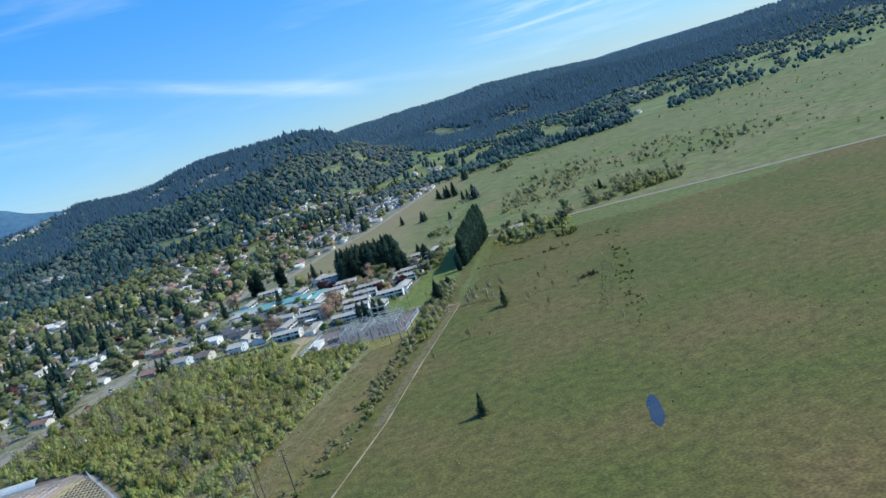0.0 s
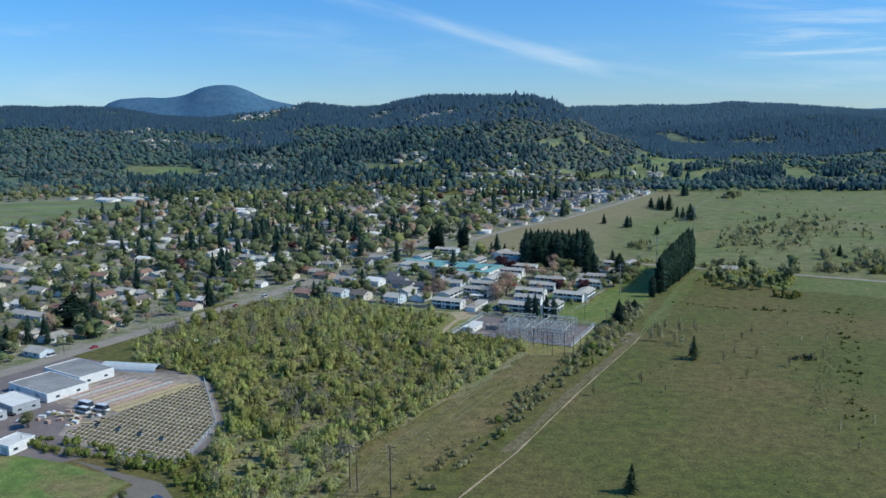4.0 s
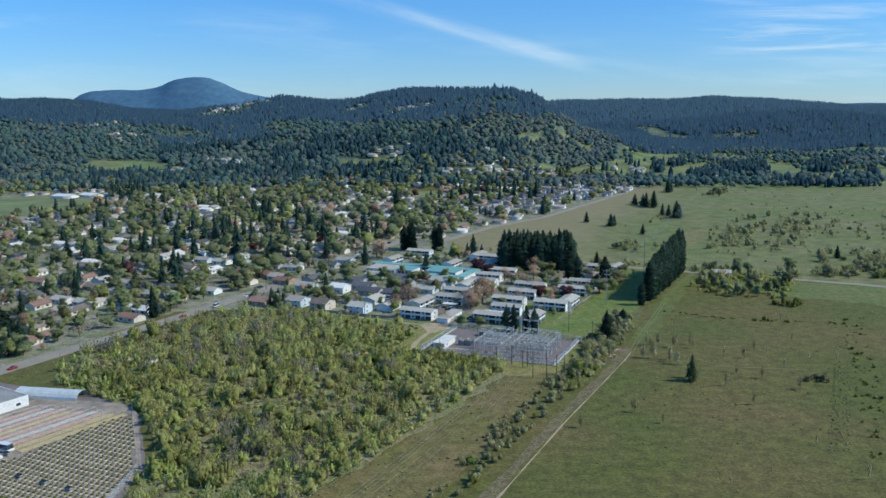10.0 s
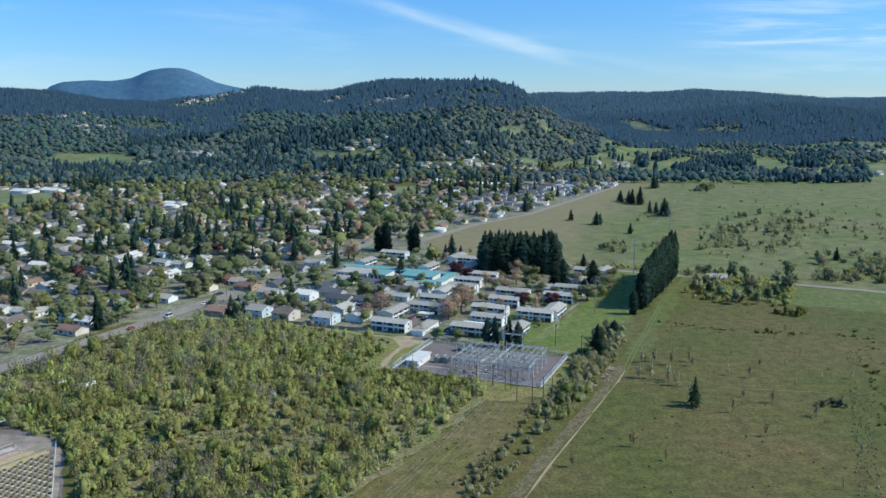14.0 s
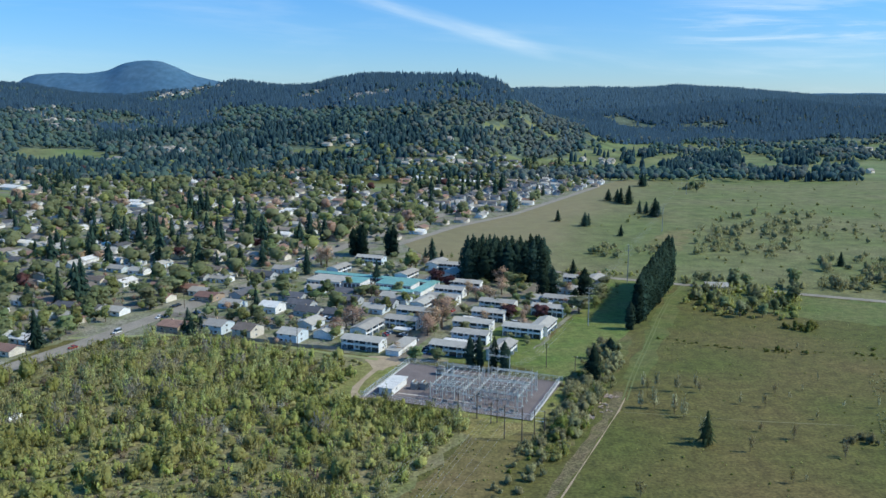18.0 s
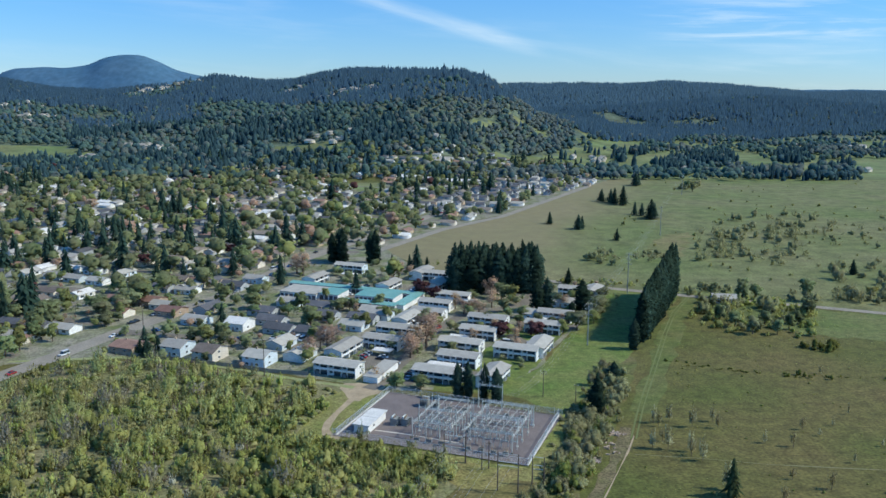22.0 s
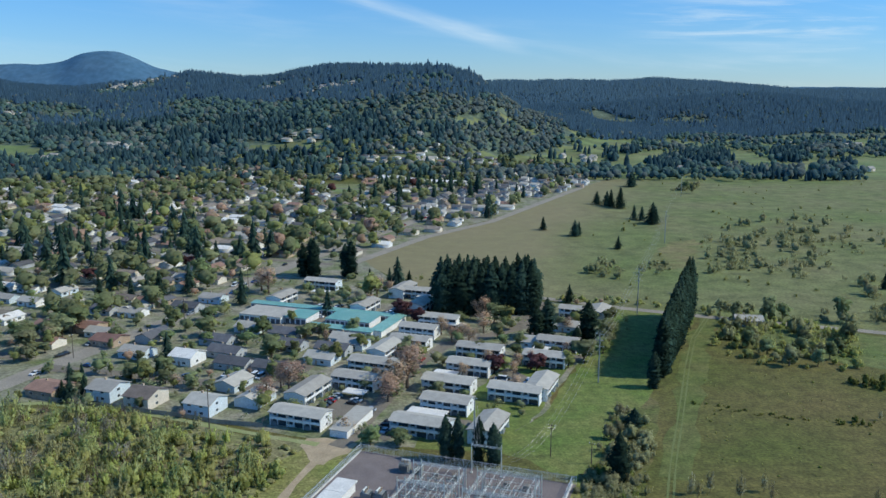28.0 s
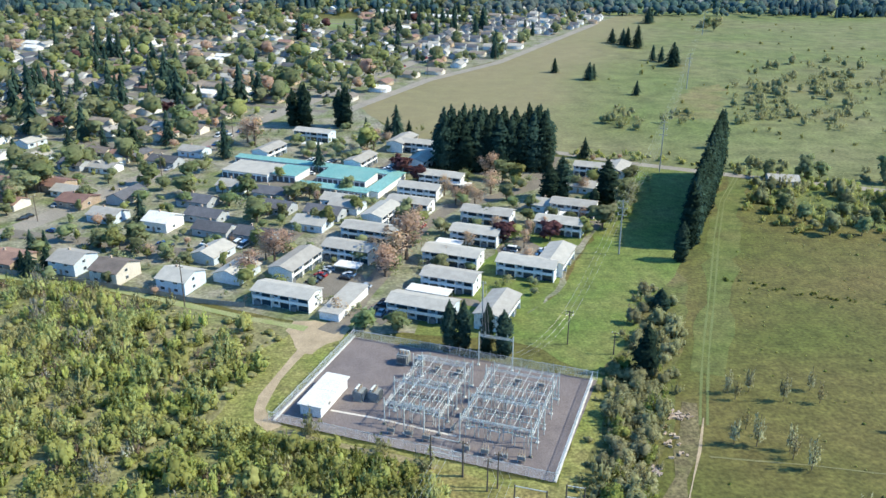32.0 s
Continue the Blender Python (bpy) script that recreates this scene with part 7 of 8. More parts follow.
def transformer(a, b, turn=0.0, s=1.0):
    root = new("transformer")
    bm = bmesh.new()
    box(bm, -1.5, -1.0, 0.3, 1.5, 1.0, 2.6)
    box(bm, -1.7, -1.2, 0.0, 1.7, 1.2, 0.3)
    part("tank", bm, M_TANK, root)
    for side in (-1, 1):
        for k in range(6):
            bm = bmesh.new()
            x = -1.3 + k * 0.5
            box(bm, x, side * 1.05 - (0.5 if side < 0 else 0), 0.6, x + 0.12, side * 1.05 + (0.5 if side > 0 else 0), 2.4)
            part("radiator_fin", bm, M_TANK, root)
    for k in range(3):
        bm = bmesh.new()
        rod(bm, (-0.9 + 0.9 * k, 0, 2.6), (-0.9 + 0.9 * k, -0.2, 3.9), 0.16, 0.07, 8)
        for j in range(4):
            rod(bm, (-0.9 + 0.9 * k, -0.04 * j, 2.75 + j * 0.25), (-0.9 + 0.9 * k, -0.04 * j, 2.82 + j * 0.25), 0.22, 0.2, 8)
        part("bushing", bm, WALLS["tan"], root)
    bm = bmesh.new()
    rod(bm, (-1.3, 0.7, 3.1), (1.3, 0.7, 3.1), 0.32, sides=10)
    part("oil_tank", bm, M_STEEL, root)
    root.matrix_basis = sub_pose(a, b, turn)
    root.scale = (s, s, s)
    return tagged(root, "grey power transformer with cooling fins and bushings", "transformer", "transformers")


transformer(16.4, 16.5, 90)
transformer(20.2, 17.5, 90)
transformer(19.5, 37.0, 0, 1.1)
transformer(24.0, 37.5, 0, 0.8)


M_INSULATOR = material("grey_porcelain", (0.3, 0.36, 0.335), (0.24, 0.29, 0.27), scale=1.5, rough=0.35)
M_JUMPER = material("weathered_wire", (0.2, 0.2, 0.19), (0.15, 0.15, 0.145), scale=1.0, rough=0.5, metal=0.3)


def gantry(a0, a1, b, h, arms=4, turned=False):
    """Two steel posts, a box beam between them and hanging insulators."""
    root = new("steel_gantry")
    w = a1 - a0
    for x in (0, w):
        bm = bmesh.new()
        rod(bm, (x, 0, 0), (x, 0, h + 0.8), 0.17, 0.13, 8)
        box(bm, x - 0.4, -0.4, 0, x + 0.4, 0.4, 0.25)
        part("post", bm, M_STEEL, root)
    bm = bmesh.new()
    for z in (h - 0.45, h):
        for y in (-0.22, 0.22):
            rod(bm, (0, y, z), (w, y, z), 0.045, sides=4)
    n = max(4, int(w / 1.2))
    for k in range(n):
        x0, x1 = k * w / n, (k + 1) * w / n
        for y in (-0.22, 0.22):
            rod(bm, (x0, y, h - 0.45 if k % 2 else h), (x1, y, h if k % 2 else h - 0.45), 0.022, sides=4)
    part("beam", bm, M_STEEL, root)
    for k in range(arms):
        x = (k + 0.5) * w / arms
        bm = bmesh.new()
        rod(bm, (x, 0, h), (x, 0, h + 1.1), 0.07, 0.05, 6)
        for j in range(4):
            rod(bm, (x, 0, h + 0.15 + j * 0.22), (x, 0, h + 0.22 + j * 0.22), 0.15, 0.13, 8)
        part("insulator", bm, M_INSULATOR, root)
    root.matrix_basis = sub_pose(a0, b, 90 if turned else 0)
    return tagged(root, "pale steel gantry with lattice beam and insulators", "gantry", "gantries")


for a0, a1, bs, h in ((27, 41, (8, 14, 20, 26, 32), 6.6), (46.5, 63.5, (7, 13, 19, 26, 33), 7.2)):
    for k, b in enumerate(bs):
        gantry(a0, a1, b, h + (2.6 if k in (1, 3) else 0), 3)
    for a in (a0, a1):
        gantry(a, a + bs[-1] - bs[0], bs[0], h - 1.2, 2, True)
gantry(39, 48.5, 43, 9.5, 3)
gantry(33, 38, 6, 8.5, 3)


def busbars(a0, a1, b0, b1, z, n, along_b=True):
    root = new("busbar_run")
    for k in range(n):
        bm = bmesh.new()
        a = a0 + (a1 - a0) * (k + 0.5) / n
        if along_b:
            rod(bm, sp(a, b0, z + 0.1), sp(a, b1, z + 0.1), 0.07, sides=6)
        else:
            b = b0 + (b1 - b0) * (k + 0.5) / n
            rod(bm, sp(a0, b, z + 0.1), sp(a1, b, z + 0.1), 0.07, sides=6)
        part("busbar", bm, M_STEEL, root)
    return tagged(root, "run of pale tubular busbars over the yard", "busbar", "busbars")


# slack leads from the beams down to the switches
jrng = random.Random(12)
for a0, a1, b0, b1, top in ((27.5, 41, 8, 33, 6.6), (47, 63, 7, 34, 7.2)):
    leads = new("jumper_leads")
    for k in range(46):
        a, b = jrng.uniform(a0, a1), jrng.uniform(b0, b1)
        p, q = sp(a, b, top + jrng.uniform(-0.6, 1.4)), sp(a + jrng.uniform(-1.2, 1.2), b + jrng.uniform(-3.2, 3.2), jrng.uniform(2.9, 4.2))
        m = (p + q) / 2 - Vector((0, 0, 0.5))
        bm = bmesh.new()
        rod(bm, p, m, 0.045, sides=4)
        rod(bm, m, q, 0.045, sides=4)
        part("lead", bm, M_JUMPER, leads)
    tagged(leads, "slack dark leads hanging between busbars and switches", "wires", "jumper leads")

busbars(27, 41, 8, 32, 6.8, 5)
busbars(46.5, 63.5, 7, 33, 7.4, 6)
busbars(27, 41, 8, 32, 5.0, 4, False)
busbars(46.5, 63.5, 7, 33, 5.4, 5, False)
busbars(28, 40, 9, 20, 4.0, 5)
busbars(48, 62, 20, 32, 4.0, 6)

switch = new("switch_stand")
for x in (-1.1, 1.1):
    bm = bmesh.new()
    rod(bm, (x, 0, 0), (x, 0, 2.8), 0.1, sides=6)
    part("leg", bm, M_STEEL, switch)
bm = bmesh.new()
box(bm, -1.4, -0.12, 2.8, 1.4, 0.12, 3.0)
part("crossbeam", bm, M_STEEL, switch)
for x in (-1.0, 0.0, 1.0):
    bm = bmesh.new()
    rod(bm, (x, 0, 3.0), (x, 0, 4.0), 0.09, 0.07, 8)
    for j in range(3):
        rod(bm, (x, 0, 3.15 + j * 0.27), (x, 0, 3.22 + j * 0.27), 0.17, 0.15, 8)
    part("insulator", bm, M_INSULATOR, switch)
bm = bmesh.new()
rod(bm, (-1.0, 0, 4.0), (1.0, 0.9, 4.5), 0.04, sides=4)
part("blade", bm, M_STEEL, switch)
tagged(switch, "disconnect switch on a steel stand with insulators", "switch", "switch stands")
switch.matrix_basis = sub_pose(28, 11)
for a0, n, bs in ((28, 5, (11, 17, 23, 29)), (48, 6, (10, 16, 23, 30))):
    for b in bs:
        for k in range(n):
            if (a0, b, k) != (28, 11, 0):
                copy_thing(switch, sub_pose(a0 + k * 3.0, b + (k % 2) * 0.6))

breaker = new("circuit_breaker")
bm = bmesh.new()
box(bm, -0.9, -0.45, 0.7, 0.9, 0.45, 1.6)
part("tank", bm, M_TANK, breaker)
for x in (-0.75, 0.75):
    for y in (-0.35, 0.35):
        bm = bmesh.new()
        box(bm, x - 0.06, y - 0.06, 0, x + 0.06, y + 0.06, 0.7)
        part("leg", bm, M_STEEL, breaker)
for x in (-0.6, 0.0, 0.6):
    for y, lean in ((-0.25, -0.7), (0.25, 0.7)):
        bm = bmesh.new()
        rod(bm, (x, y, 1.6), (x, y + lean, 2.9), 0.11, 0.06, 6)
        part("bushing", bm, WALLS["tan"], breaker)
tagged(breaker, "dark circuit breaker with leaning bushings on legs", "breaker", "circuit breakers")
breaker.matrix_basis = sub_pose(30, 5)
for a, b, r in ((34.5, 5.2, 0), (39, 5, 0), (49, 4.2, 0), (53.5, 4.4, 0), (58, 4.2, 0), (62, 4.6, 0), (43.5, 11, 90), (43.8, 18, 90), (43.4, 25, 90), (30, 36, 0), (36, 36.5, 0), (52, 37, 0), (58, 37, 0)):
    copy_thing(breaker, sub_pose(a, b, r))

# ---- poles and wires ----
M_WIRE = material("aluminium_wire", (0.36, 0.36, 0.35), (0.3, 0.3, 0.29), scale=1.0, rough=0.4, metal=0.4)
M_GREYPOLE = material("galvanised_pole", (0.33, 0.34, 0.33), (0.27, 0.28, 0.275), scale=0.8, rough=0.6)


def pole(x, y, h, arms=((0.95, 2.6),), turn=0.0, mat=None, r=0.2, label="weathered wooden utility pole with crossarms"):
    root = new("utility_pole")
    bm = bmesh.new()
    rod(bm, (0, 0, -0.1), (0, 0, h), r, r * 0.6, 8)
    part("shaft", bm, mat or M_POLE, root)
    for f, w in arms:
        bm = bmesh.new()
        box(bm, -w / 2, 0.1, h * f - 0.1, w / 2, 0.25, h * f + 0.08)
        part("crossarm", bm, mat or M_POLE, root)
        for k in range(3):
            bm = bmesh.new()
            c = -w / 2 + 0.15 + k * (w - 0.3) / 2
            rod(bm, (c, 0.17, h * f + 0.08), (c, 0.17, h * f + 0.4), 0.08, 0.05, 6)
            part("insulator", bm, M_TRIM, root)
    root.matrix_basis = pose(x, y, 0, 0, 0, turn)
    return tagged(root, label, "utility pole", "utility poles")


def wires(name, points, spread_w=2.4, count=3, sag=1.2):
    """A run of n sagging wires from pole to pole."""
    root = new(name)
    for k in range(count):
        off = (k - (count - 1) / 2) * spread_w / max(1, count - 1)
        bm = bmesh.new()
        line = []
        for (x0, y0, z0), (x1, y1, z1) in zip(points, points[1:]):
            d = Vector((x1 - x0, y1 - y0, 0)).normalized()
            o = Vector((-d.y, d.x, 0)) * off
            line += [Vector((x0 + (x1 - x0) * i / 8, y0 + (y1 - y0) * i / 8, z0 + (z1 - z0) * i / 8 - sag * i * (8 - i) / 16)) + o for i in range(9)]
        last = None
        for i, p in enumerate(line):
            d = (line[min(i + 1, len(line) - 1)] - line[max(i - 1, 0)]).normalized()
            side = Vector((-d.y, d.x, 0)).normalized() * 0.024
            ring = [bm.verts.new(p + q) for q in (side, Vector((0, 0, 0.024)), -side, Vector((0, 0, -0.024)))]
            if last:
                for n in range(4):
                    bm.faces.new((last[n], last[(n + 1) % 4], ring[(n + 1) % 4], ring[n]))
            last = ring
        part("wire", bm, M_WIRE, root)
    return tagged(root, "sagging power line wires between poles", "power line", "power lines")


pole(-41.2, 104.5, 18, ((0.97, 3.2), (0.85, 3.2), (0.73, 3.2)), -25, r=0.32)
pole(-55.8, 111, 15.3, ((0.96, 3.0),), -25, r=0.26)
pole(-52.9, 108.3, 15.8, ((0.96, 3.0),), -25, r=0.26)
pole(16, 282, 8.5, ((0.9, 2.0),), -20)
pole(18.3, 283, 9.5, ((0.9, 2.0),), -20)
pole(11, 287, 9.5, ((0.93, 2.0),), -20)
pole(-71.5, 372.5, 16.5, ((0.95, 2.4), (0.85, 1.6)), -20)
pole(74, 415, 21, ((0.96, 3.4), (0.84, 3.4), (0.72, 3.4)), -25, M_GREYPOLE, 0.3, "tall grey steel power pole with crossarms")
pole(116.5, 518, 25, ((0.96, 3.4), (0.84, 3.4), (0.72, 3.4)), -25, M_GREYPOLE, 0.3, "tall grey steel power pole with crossarms")
pole(44, 347, 11, ((0.95, 2.4), (0.86, 2.4)), -25)
pole(56, 341, 7, ((0.95, 2.0),), -25)
pole(19, 343, 22, ((0.97, 1.6),), -20, M_GREYPOLE, 0.3, "tall pale steel pole behind the fence")
pole(-59, 180, 15, (), 0, M_POLE, 0.22, "bare leaning dead trunk in the scrub")
for a, b in ((-150, 452), (-118, 512), (-196, 362), (-236, 262), (-100, 585), (-60, 690), (8, 770), (66, 846), (196, 1100)):
    pole(a, b, 11, ((0.94, 2.2),), 70)
# dead-end frames outside the fence
for (x0, y0), (x1, y1), h in (((20, 268), (26, 266), 12.6), ((31, 272), (34.5, 271), 9.4), ((4, 290), (11, 287.4), 9.0)):
    root = new("line_frame")
    for x, y in ((x0, y0), (x1, y1)):
        bm = bmesh.new()
        rod(bm, (x, y, 0), (x, y, h), 0.22, 0.15, 8)
        part("post", bm, M_POLE, root)
    for z in (h - 0.3, h - 3.0, h - 4.2):
        bm = bmesh.new()
        rod(bm, (x0, y0, z), (x1, y1, z), 0.09, sides=6)
        part("crossbar", bm, M_STEEL, root)
    tagged(root, "timber frame for line ends outside the fence", "line frame", "line frames")
wires("power_line", [(-62, 40, 18), (-41.2, 104.5, 17.5), (18, 270, 12.2), (sp(52, 10).x, sp(52, 10).y, 8)], 3.0, 3, 2.0)
wires("power_line", [(-80, 60, 15), (-54, 110, 15.0), (8, 288, 8.8), (sp(46, 10).x, sp(46, 10).y, 8)], 2.6, 3, 2.0)
wires("power_line", [(-62, 42, 14.5), (-41.2, 104.5, 13.2), (23, 267, 9.2)], 3.0, 2, 2.0)
wires("power_line", [(sp(52, 36).x, sp(52, 36).y, 9), (44, 347, 10.6), (74, 415, 20), (116.5, 518, 24), (190, 720, 24), (290, 1000, 24)], 3.2, 3, 2.2)
wires("power_line", [(74, 415, 17.6), (116.5, 518, 21), (190, 720, 21)], 3.2, 3, 2.2)
wires("power_line", [(sp(42, 40).x, sp(42, 40).y, 10), (19, 343, 21.3)], 1.5, 3, 0.4)
pole(190, 720, 25, ((0.96, 3.4), (0.84, 3.4)), -25, M_GREYPOLE, 0.3, "tall grey steel power pole with crossarms")
pole(290, 1000, 25, ((0.96, 3.4),), -25, M_GREYPOLE, 0.3, "tall grey steel power pole with crossarms")

# ---- plant nursery and warehouses ----
def flat_shed(name, corner, w, d, h, turn, roof, wall, label, doors=2, parapet=0.35):
    root = new(name)
    bm = bmesh.new()
    box(bm, 0, 0, 0, w, d, h)
    part("wall", bm, WALLS[wall], root)
    bm = bmesh.new()
    box(bm, 0.3, 0.3, h + 0.004, w - 0.3, d - 0.3, h + 0.1)
    part("roof", bm, roof, root)
    for x0, y0, x1, y1 in ((-0.05, -0.05, w + 0.05, 0.29), (-0.05, d - 0.29, w + 0.05, d + 0.05), (-0.05, 0.292, 0.29, d - 0.292), (w - 0.29, 0.292, w + 0.05, d - 0.292)):
        bm = bmesh.new()
        box(bm, x0, y0, h + 0.004, x1, y1, h + parapet)
        part("parapet", bm, WALLS[wall], root)
    for k in range(doors):
        opening("door", root, (k + 0.5) * w / max(1, doors) - 1.5, 0, 3.0, 3.0, WALLS["grey"], label="grey roll-up door")
        opening("window", root, (k + 0.5) * d / max(1, doors) - 1.0, 1.2, 2.0, 1.2, M_GLASS, side="right", wd=w)
    root.matrix_basis = pose(*corner, 0, 0, 0, turn)
    return tagged(root, label, "warehouse")


M_BRIGHT = material("bright_membrane_roof", (0.93, 0.92, 0.9), (0.88, 0.87, 0.85), scale=0.1, rough=0.6, contrast=0.05)
M_FLATROOF = material("felt_roof", (0.3, 0.295, 0.28), (0.22, 0.215, 0.205), scale=0.12, fine=1.2, rough=0.9)
flat_shed("warehouse", (-231, 204), 31, 20, 3.8, -30, M_FLATROOF, "white", "white-walled warehouse with grey flat roof")
flat_shed("warehouse", (-226.5, 226), 29.5, 18, 4.2, -30, M_FLATROOF, "white", "white-walled warehouse annex with weathered grey roof")
flat_shed("storage_hall", (-234, 170.5), 20.5, 11, 3.4, -31, ROOFS["white"], "grey", "small hall with bright white roof")
flat_shed("storage_hall", (-228, 183.5), 20.5, 12, 3.6, -31, ROOFS["white"], "grey", "small hall with bright white roof")
flat_shed("office_hut", (-196, 135), 9.5, 11.5, 3.6, -20, ROOFS["white"], "white", "white office hut at the nursery gate")
flat_shed("site_office", (-239, 152), 9, 9.5, 5, -27, M_FLATROOF, "white", "two-storey white site office with flat roof")
flat_shed("site_office", (-247, 136), 13, 8, 3.4, -20, ROOFS["white"], "white", "white site cabin at the nursery gate")
flat_shed("big_warehouse", (-225.5, 86), 84, 12.2, 4.6, -23.5, M_BRIGHT, "grey", "long warehouse with bright white roof", doors=6)
for x, y, tu, s in ((-212, 151, -20, 1.6), (-189, 183, -25, 1.7), (-180, 180, -20, 1.5), (-186, 178, -25, 1.3), (-235, 158, 60, 1.5)):
    ob = place(CARS[5], x, y, tu)
    ob.scale = (s, s, s)
for x, y, tu, k in ((-119, 97, 40, 4), (-121, 84, 20, 2), (-130, 77, 10, 3), (-105, 80, 5, 0), (-118, 90, 30, 1), (-165, 70, 60, 0), (-172, 62, 60, 1), (-160, 55, 60, 2), (-205, 165, 0, 0), (-214, 172, 0, 1), (-228, 200, 70, 2), (-245, 185, 70, 0), (-112, 74, 15, 2), (-100, 72, 15, 4)):
    place(CARS[k], x, y, tu)
# beds and rows of potted stock
BED = [(-178, 154), (-143, 130), (-122, 127), (-121.5, 150), (-121.5, 165), (-143, 213), (-148, 214), (-168, 173)]
NU = Vector((0.93, -0.37, 0))
NV = Vector((0.37, 0.93, 0))
px, py = [], []
for i in range(-40, 60):
    for j in range(-40, 60):
        p = Vector((-150, 175, 0)) + NU * (i * 2.3 + (j % 2) * 1.1) + NV * (j * 3.2)
        px.append(p.x)
        py.append(p.y)
px, py = np.array(px), np.array(py)
ok = inside(px, py, BED)
px, py = px[ok], py[ok]
cube = np.array([(x, y, z) for z in (0, 1) for x, y in ((-0.5, -0.5), (0.5, -0.5), (0.5, 0.5), (-0.5, 0.5))], float)
cube_f = np.array([(4, 5, 6, 7), (0, 1, 5, 4), (1, 2, 6, 5), (2, 3, 7, 6), (3, 0, 4, 7)])
n = len(px)
M_PALLET = material("pale_timber", (0.44, 0.36, 0.26), (0.36, 0.3, 0.215), scale=0.8, rough=0.9, island=0.2)
tray = cube * (1.65, 1.0, 1.0)
gathered("stock_trays", [(tray, cube_f)], np.stack([px, py, np.full(n, 0.06), np.ones(n), np.full(n, 0.25), np.full(n, -0.38)], 1), M_PALLET, "rows of pale timber trays in the nursery lot", "trays")
gathered("potted_plants", [(v * (0.55, 0.5, 0.3), f, nn) for v, f, nn in (lobe_core(np.random.RandomState(80 + i), np.array([(0, 0, 1.0, 1.3, 1.3, 1.1)]), 1.0) for i in range(4))], np.stack([px + 0.25, py + 0.9, np.full(n, 0.25), np.ones(n), np.full(n, 1.0), rng.uniform(0, 6.28, n)], 1), M_SHRUB_DARK, "rows of dark potted plants in the nursery lot", "plants")
M_BEDS = [material("ochre_bed", (0.5, 0.4, 0.2), (0.4, 0.33, 0.2), scale=0.4, rough=0.9), material("pink_bed", (0.5, 0.33, 0.27), (0.42, 0.3, 0.25), scale=0.4, rough=0.9), material("pale_bed", (0.5, 0.47, 0.42), (0.42, 0.4, 0.36), scale=0.4, rough=0.9)]
# bare hoop frames of growing tunnels, side by side
HD, HS = Vector((0.515, 0.857, 0)), Vector((0.857, -0.515, 0))
M_PIPE = [material("pale_pipe", (0.62, 0.56, 0.52), (0.52, 0.46, 0.42), scale=1.0, rough=0.6), material("ochre_pipe", (0.5, 0.4, 0.2), (0.42, 0.34, 0.18), scale=1.0, rough=0.7)]
hoops = []
for mat in M_PIPE:
    bm = bmesh.new()
    arc = [(-1.9 * math.cos(k * math.pi / 6), 0, 1.9 * math.sin(k * math.pi / 6)) for k in range(7)]
    for p, q in zip(arc, arc[1:]):
        rod(bm, p, q, 0.07, sides=4)
    hoops.append(mesh_of("hoop", bm, mat))
for k in range(9):
    start, length = Vector((-201, 195, 0)) + HS * (k * 4.4) + HD * (1.2 * (k % 3)), 32 + 1.6 * k
    frame_row = new("hoop_tunnel")
    n = 11
    for i in range(n):
        ob = new("hoop", hoops[k > 6])
        ob.parent = frame_row
        ob.matrix_basis = pose(0, i * length / (n - 1), 0)
    bm = bmesh.new()
    rod(bm, (0, 0, 1.92), (0, length, 1.92), 0.07, sides=4)
    part("ridge_pipe", bm, M_PIPE[k > 6], frame_row)
    bm = bmesh.new()
    box(bm, -1.5, 0.3, 0, 1.5, length - 0.3, 0.2)
    part("bed", bm, M_BEDS[(1, 2, 1, 0)[k % 4] if k < 7 else 0], frame_row, "raised bed of potted stock")
    frame_row.matrix_basis = pose(start.x, start.y, 0.07, 0, 0, math.degrees(math.atan2(HD.y, HD.x)) - 90)
    tagged(frame_row, "bare pipe hoops of a growing tunnel over a bed", "growing tunnel", "growing tunnels")
for x, y in ((-168.2, 162.5), (-157.5, 158.1), (-146.6, 153.5), (-136, 149.1), (-172, 176), (-176, 172)):
    bin_box = new("plant_bin")
    bm = bmesh.new()
    box(bm, -0.9, -0.6, 0, 0.9, 0.6, 1.3)
    part("body", bm, M_TANK, bin_box)
    bm = bmesh.new()
    box(bm, -0.95, -0.65, 1.304, 0.95, 0.65, 1.42)
    part("lid", bm, M_TYRE, bin_box)
    bin_box.matrix_basis = pose(x, y, 0.07, 0, 0, -22)
    tagged(bin_box, "dark storage bin standing among the trays", "bin", "storage bins")
# crates and pallets stacked between the beds and the halls
for k in range(34):
    bm = bmesh.new()
    w, d, h = rng.uniform(1.2, 3.2), rng.uniform(1.0, 1.6), rng.uniform(0.4, 1.6)
    stack = new("pallet_stack")
    for i in range(max(1, int(h / 0.4))):
        bm = bmesh.new()
        box(bm, -w / 2, -d / 2, i * 0.4, w / 2, d / 2, i * 0.4 + 0.34)
        part("pallet", bm, (M_PALLET, M_BEDS[1], WALLS["white"], M_BEDS[0])[k % 4], stack)
    p = Vector((-186, 166, 0)) + NU * rng.uniform(-14, 16) + NV * rng.uniform(-4, 12)
    stack.matrix_basis = pose(p.x, p.y, 0.05, 0, 0, rng.uniform(-40, 10))
    tagged(stack, "stack of pallets and crates on the gravel", "pallets", "pallet stacks")
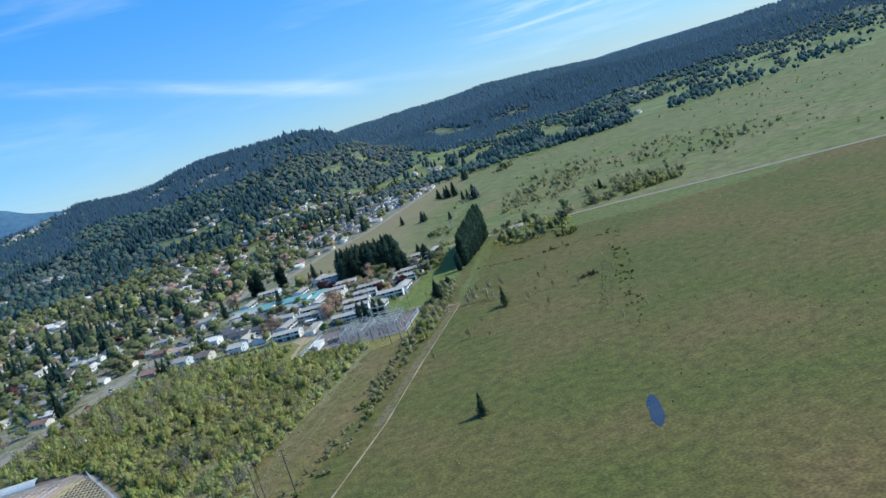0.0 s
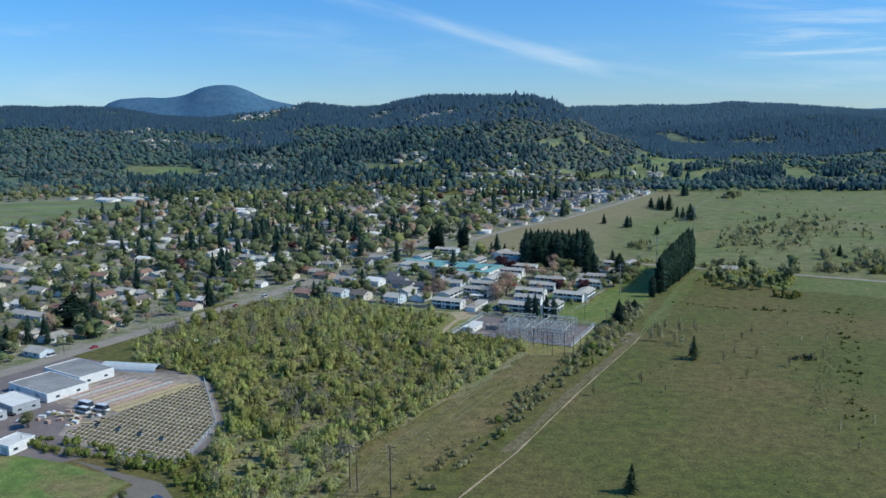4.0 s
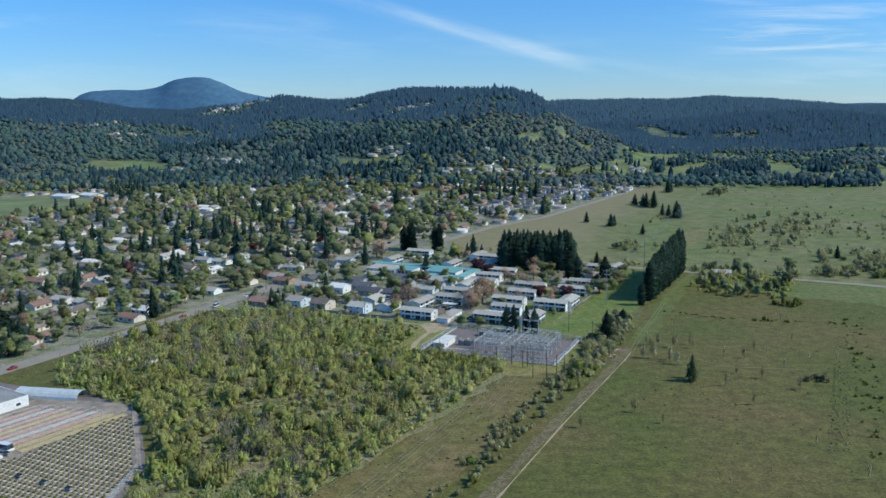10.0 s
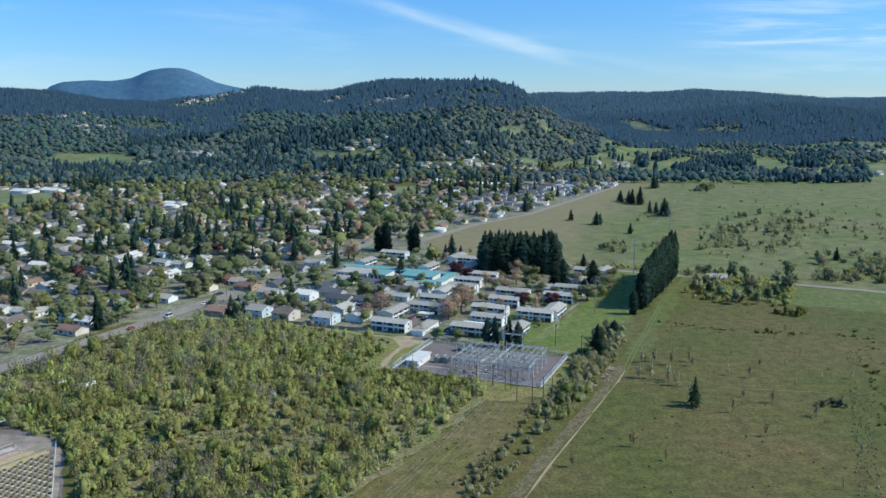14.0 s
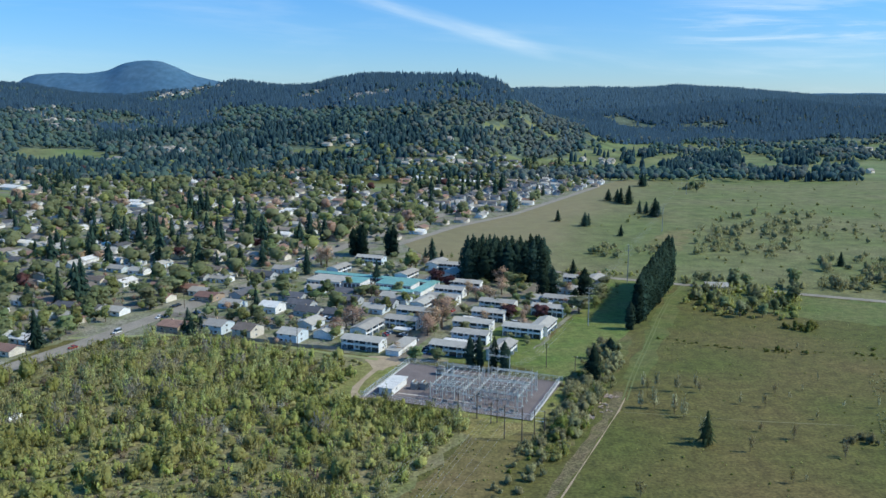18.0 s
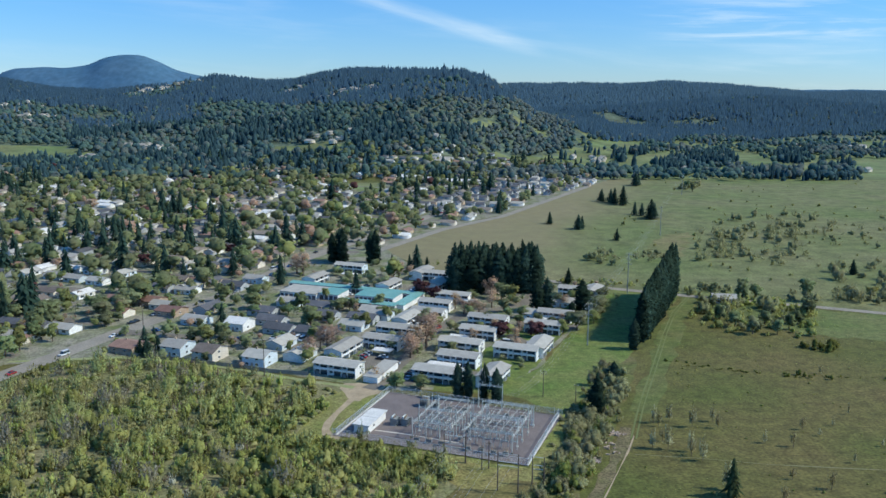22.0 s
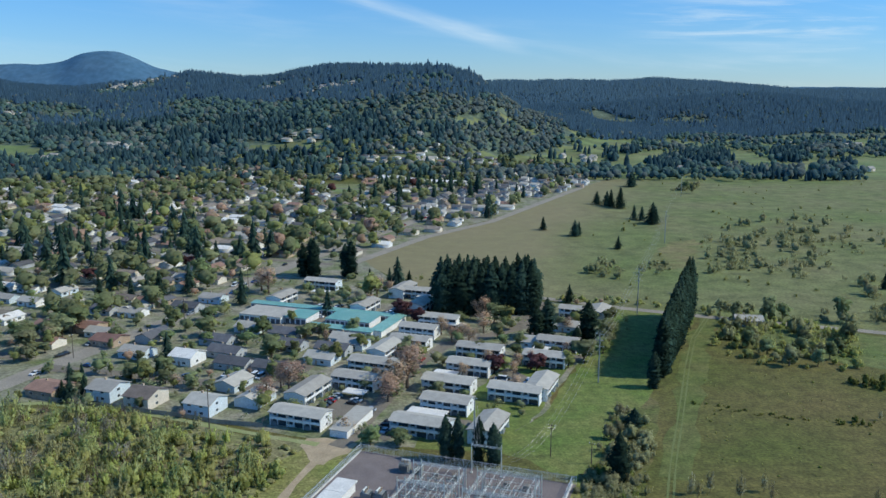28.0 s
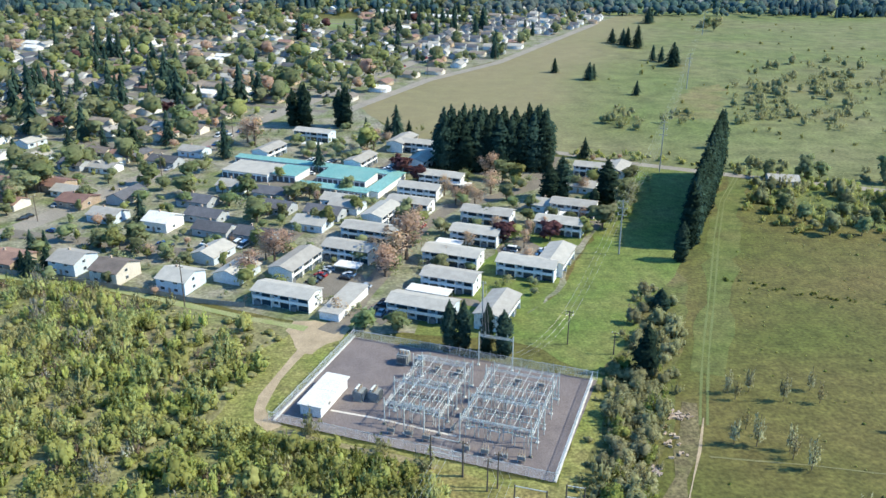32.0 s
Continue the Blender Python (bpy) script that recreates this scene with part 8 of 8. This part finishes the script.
# poly tunnel
tunnel = new("poly_tunnel")
bm = bmesh.new()
rings = []
for x in (0, 10, 20, 30):
    rings.append([bm.verts.new((x, 4.5 - 4.5 * math.cos(k * math.pi / 8), 3.2 * math.sin(k * math.pi / 8))) for k in range(9)])
for r0, r1 in zip(rings, rings[1:]):
    for k in range(8):
        bm.faces.new((r0[k], r1[k], r1[k + 1], r0[k + 1]))
part("cover", bm, material("plastic_film", (0.55, 0.58, 0.58), (0.45, 0.48, 0.48), scale=0.3, rough=0.35), tunnel)
for x in (0, 30):
    bm = bmesh.new()
    for k in range(8):
        rod(bm, (x, 4.5 - 4.5 * math.cos(k * math.pi / 8), 3.2 * math.sin(k * math.pi / 8)), (x, 4.5 - 4.5 * math.cos((k + 1) * math.pi / 8), 3.2 * math.sin((k + 1) * math.pi / 8)), 0.06, sides=4)
    part("hoop", bm, M_STEEL, tunnel)
tunnel.matrix_basis = pose(-204, 236, 0, 0, 0, -8)
tagged(tunnel, "low grey plastic-covered growing tunnel", "greenhouse")
# nursery fence
fence = tagged(new("nursery_fence"), "wire fence round the nursery lot", "fence")
line = [Vector(p) for p in ((-146, 222, 0), (-120.5, 166, 0), (-119, 128, 0), (-150, 133, 0))]
for a, b in zip(line, line[1:]):
    n = max(1, int((b - a).length / 3))
    for i in range(n):
        ob = new("post", post)
        ob.parent = fence
        c = a.lerp(b, i / n)
        ob.matrix_basis = pose(c.x, c.y, 0)
        ob = new("mesh_panel", link)
        ob.parent = fence
        ob.matrix_basis = pose(c.x, c.y, 0, 0, 0, math.degrees(math.atan2(b.y - a.y, b.x - a.x))) @ Matrix.Diagonal(((b - a).length / n / 3, 1, 1, 1))
# hedge and trees between nursery and lawn
x, y = spread([(-190, 140), (-150, 128), (-122, 118), (-96, 84), (-92, 96), (-116, 130), (-150, 140), (-186, 150)], 200, 81, lambda x, y: 0.75 + 0 * x)
bushes("boundary_hedge", shrubs, x, y, 0.6, 1.4, M_SHRUB_DARK, "ragged hedge between nursery and lawn", "hedge", 82)
for x, y, h in ((-196, 160, 9), (-215, 150, 7), (-222, 145, 7), (-128, 98, 5), (-144, 50, 7), (-139, 57, 8), (-141, 64, 6), (-140, 122, 5)):
    BROAD.plant(x, y, h / 8, h / 8, k=(0, 1, 3)[BROAD.count % 3])
x, y = spread([(-112, 96), (-86, 82), (-74, 60), (-110, 64)], 140, 83, lambda x, y: 0.8 + 0 * x)
bushes("brown_brush", twigs, x, y, 0.7, 1.4, material("brown_twigs", (0.24, 0.15, 0.1), (0.19, 0.13, 0.09), scale=0.1, island=0.3), "reddish brown leafless brush", "brush", 84)
# big round tree and firs by the main road
round_tree = copy_thing(bigbush, pose(-264, 326, 0, 0, 0, 120))
round_tree.scale = (3.0, 3.0, 1.4)
for x, y, h in ((-262, 290, 15), (-256, 282, 13), (-268, 283, 14), (-275, 296, 13)):
    FIRS.plant(x, y, h / 15 * 1.4, h / 15)
# dark firs and fresh trees along the far side of the main road
for x, y, h in ((-289, 254, 13), (-279, 249, 14), (-270, 245, 12), (-273, 257, 15), (-275, 267, 13), (-277, 278, 12), (-281, 240, 11), (-268, 236, 10), (-349, 363, 17), (-352, 368, 15), (-344, 366, 16), (-322, 332, 13), (-325, 314, 14), (-342, 560, 17), (-425, 576, 18), (-419, 580, 16), (-451, 585, 16), (-455, 536, 19), (-449, 540, 17), (-460, 542, 16)):
    FIRS.plant(x, y, h / 15 * 2.2, h / 15)
x, y = spread([(-244, 330), (-222, 372), (-200, 460), (-220, 462), (-236, 390), (-254, 336)], 46, 431, lambda x, y: 0.9 + 0 * x)
bushes("roadside_trees", [broad_crown(432 + i, 130, 0.4, 0.85, 1.0, 2) for i in range(4)], x, y, 0.7, 1.15, M_YELLOW, "fresh yellow-green trees lining the main road", "trees", 433, 1.0)
# pale tarpaulins lying in an opening of the scrub
for x, y, w, turn in ((-175, 288, 2.4, 20), (-163, 286.2, 3.4, 75)):
    bm = bmesh.new()
    box(bm, -w, -1.0, 0, w, 1.0, 0.5)
    bmesh.ops.subdivide_edges(bm, edges=bm.edges[:], cuts=3, use_grid_fill=True)
    for v in bm.verts:
        if v.co.z > 0.1:
            v.co.z += 0.9 * (1 - abs(v.co.y)) + 0.25 * math.sin(2.3 * v.co.x + turn)
            v.co.y *= 0.9 + 0.1 * math.sin(3.1 * v.co.x)
    sheet = part("tarpaulin", bm, M_TRIM)
    sheet.matrix_basis = pose(x, y, 0.045, 0, 0, turn)
    tagged(sheet, "pale crumpled tarpaulin over a low heap in the scrub", "tarpaulin")
# litter heap by the footpath
heap = new("litter_heap")
M_RUBBLE = material("pinkish_rubble", (0.46, 0.37, 0.31), (0.34, 0.275, 0.235), scale=0.6, rough=0.9, vary=0.2)
for k in range(110):
    bm = bmesh.new()
    box(bm, -0.5, -0.3, 0, 0.5, 0.3, 0.3)
    for v in bm.verts:
        v.co += Vector((rng.uniform(-0.14, 0.14), rng.uniform(-0.14, 0.14), 0.1 * rng.uniform() if v.co.z > 0.1 else 0))
    ob = part("litter", bm, (M_RUBBLE, WALLS["tan"], M_RUBBLE, M_RUBBLE, WALLS["tan"])[k % 5], heap)
    cx, cy, rx, ry = ((65, 310, 1.5, 2.4), (65.5, 309.5, 3.0, 1.2), (54.5, 288.3, 1.3, 1.6), (44, 271, 1.2, 1.5), (60.5, 299, 2.5, 7))[k % 5]
    ob.matrix_basis = pose(cx + rng.uniform(-rx, rx), cy + rng.uniform(-ry, ry), 0.06, 0, 0, rng.uniform(0, 360)) @ Matrix.Diagonal((rng.uniform(0.4, 1.4), rng.uniform(0.3, 1.0), rng.uniform(0.5, 1.6), 1))
tagged(heap, "scattered litter and rubble beside the footpath", "litter", kind="stuff")
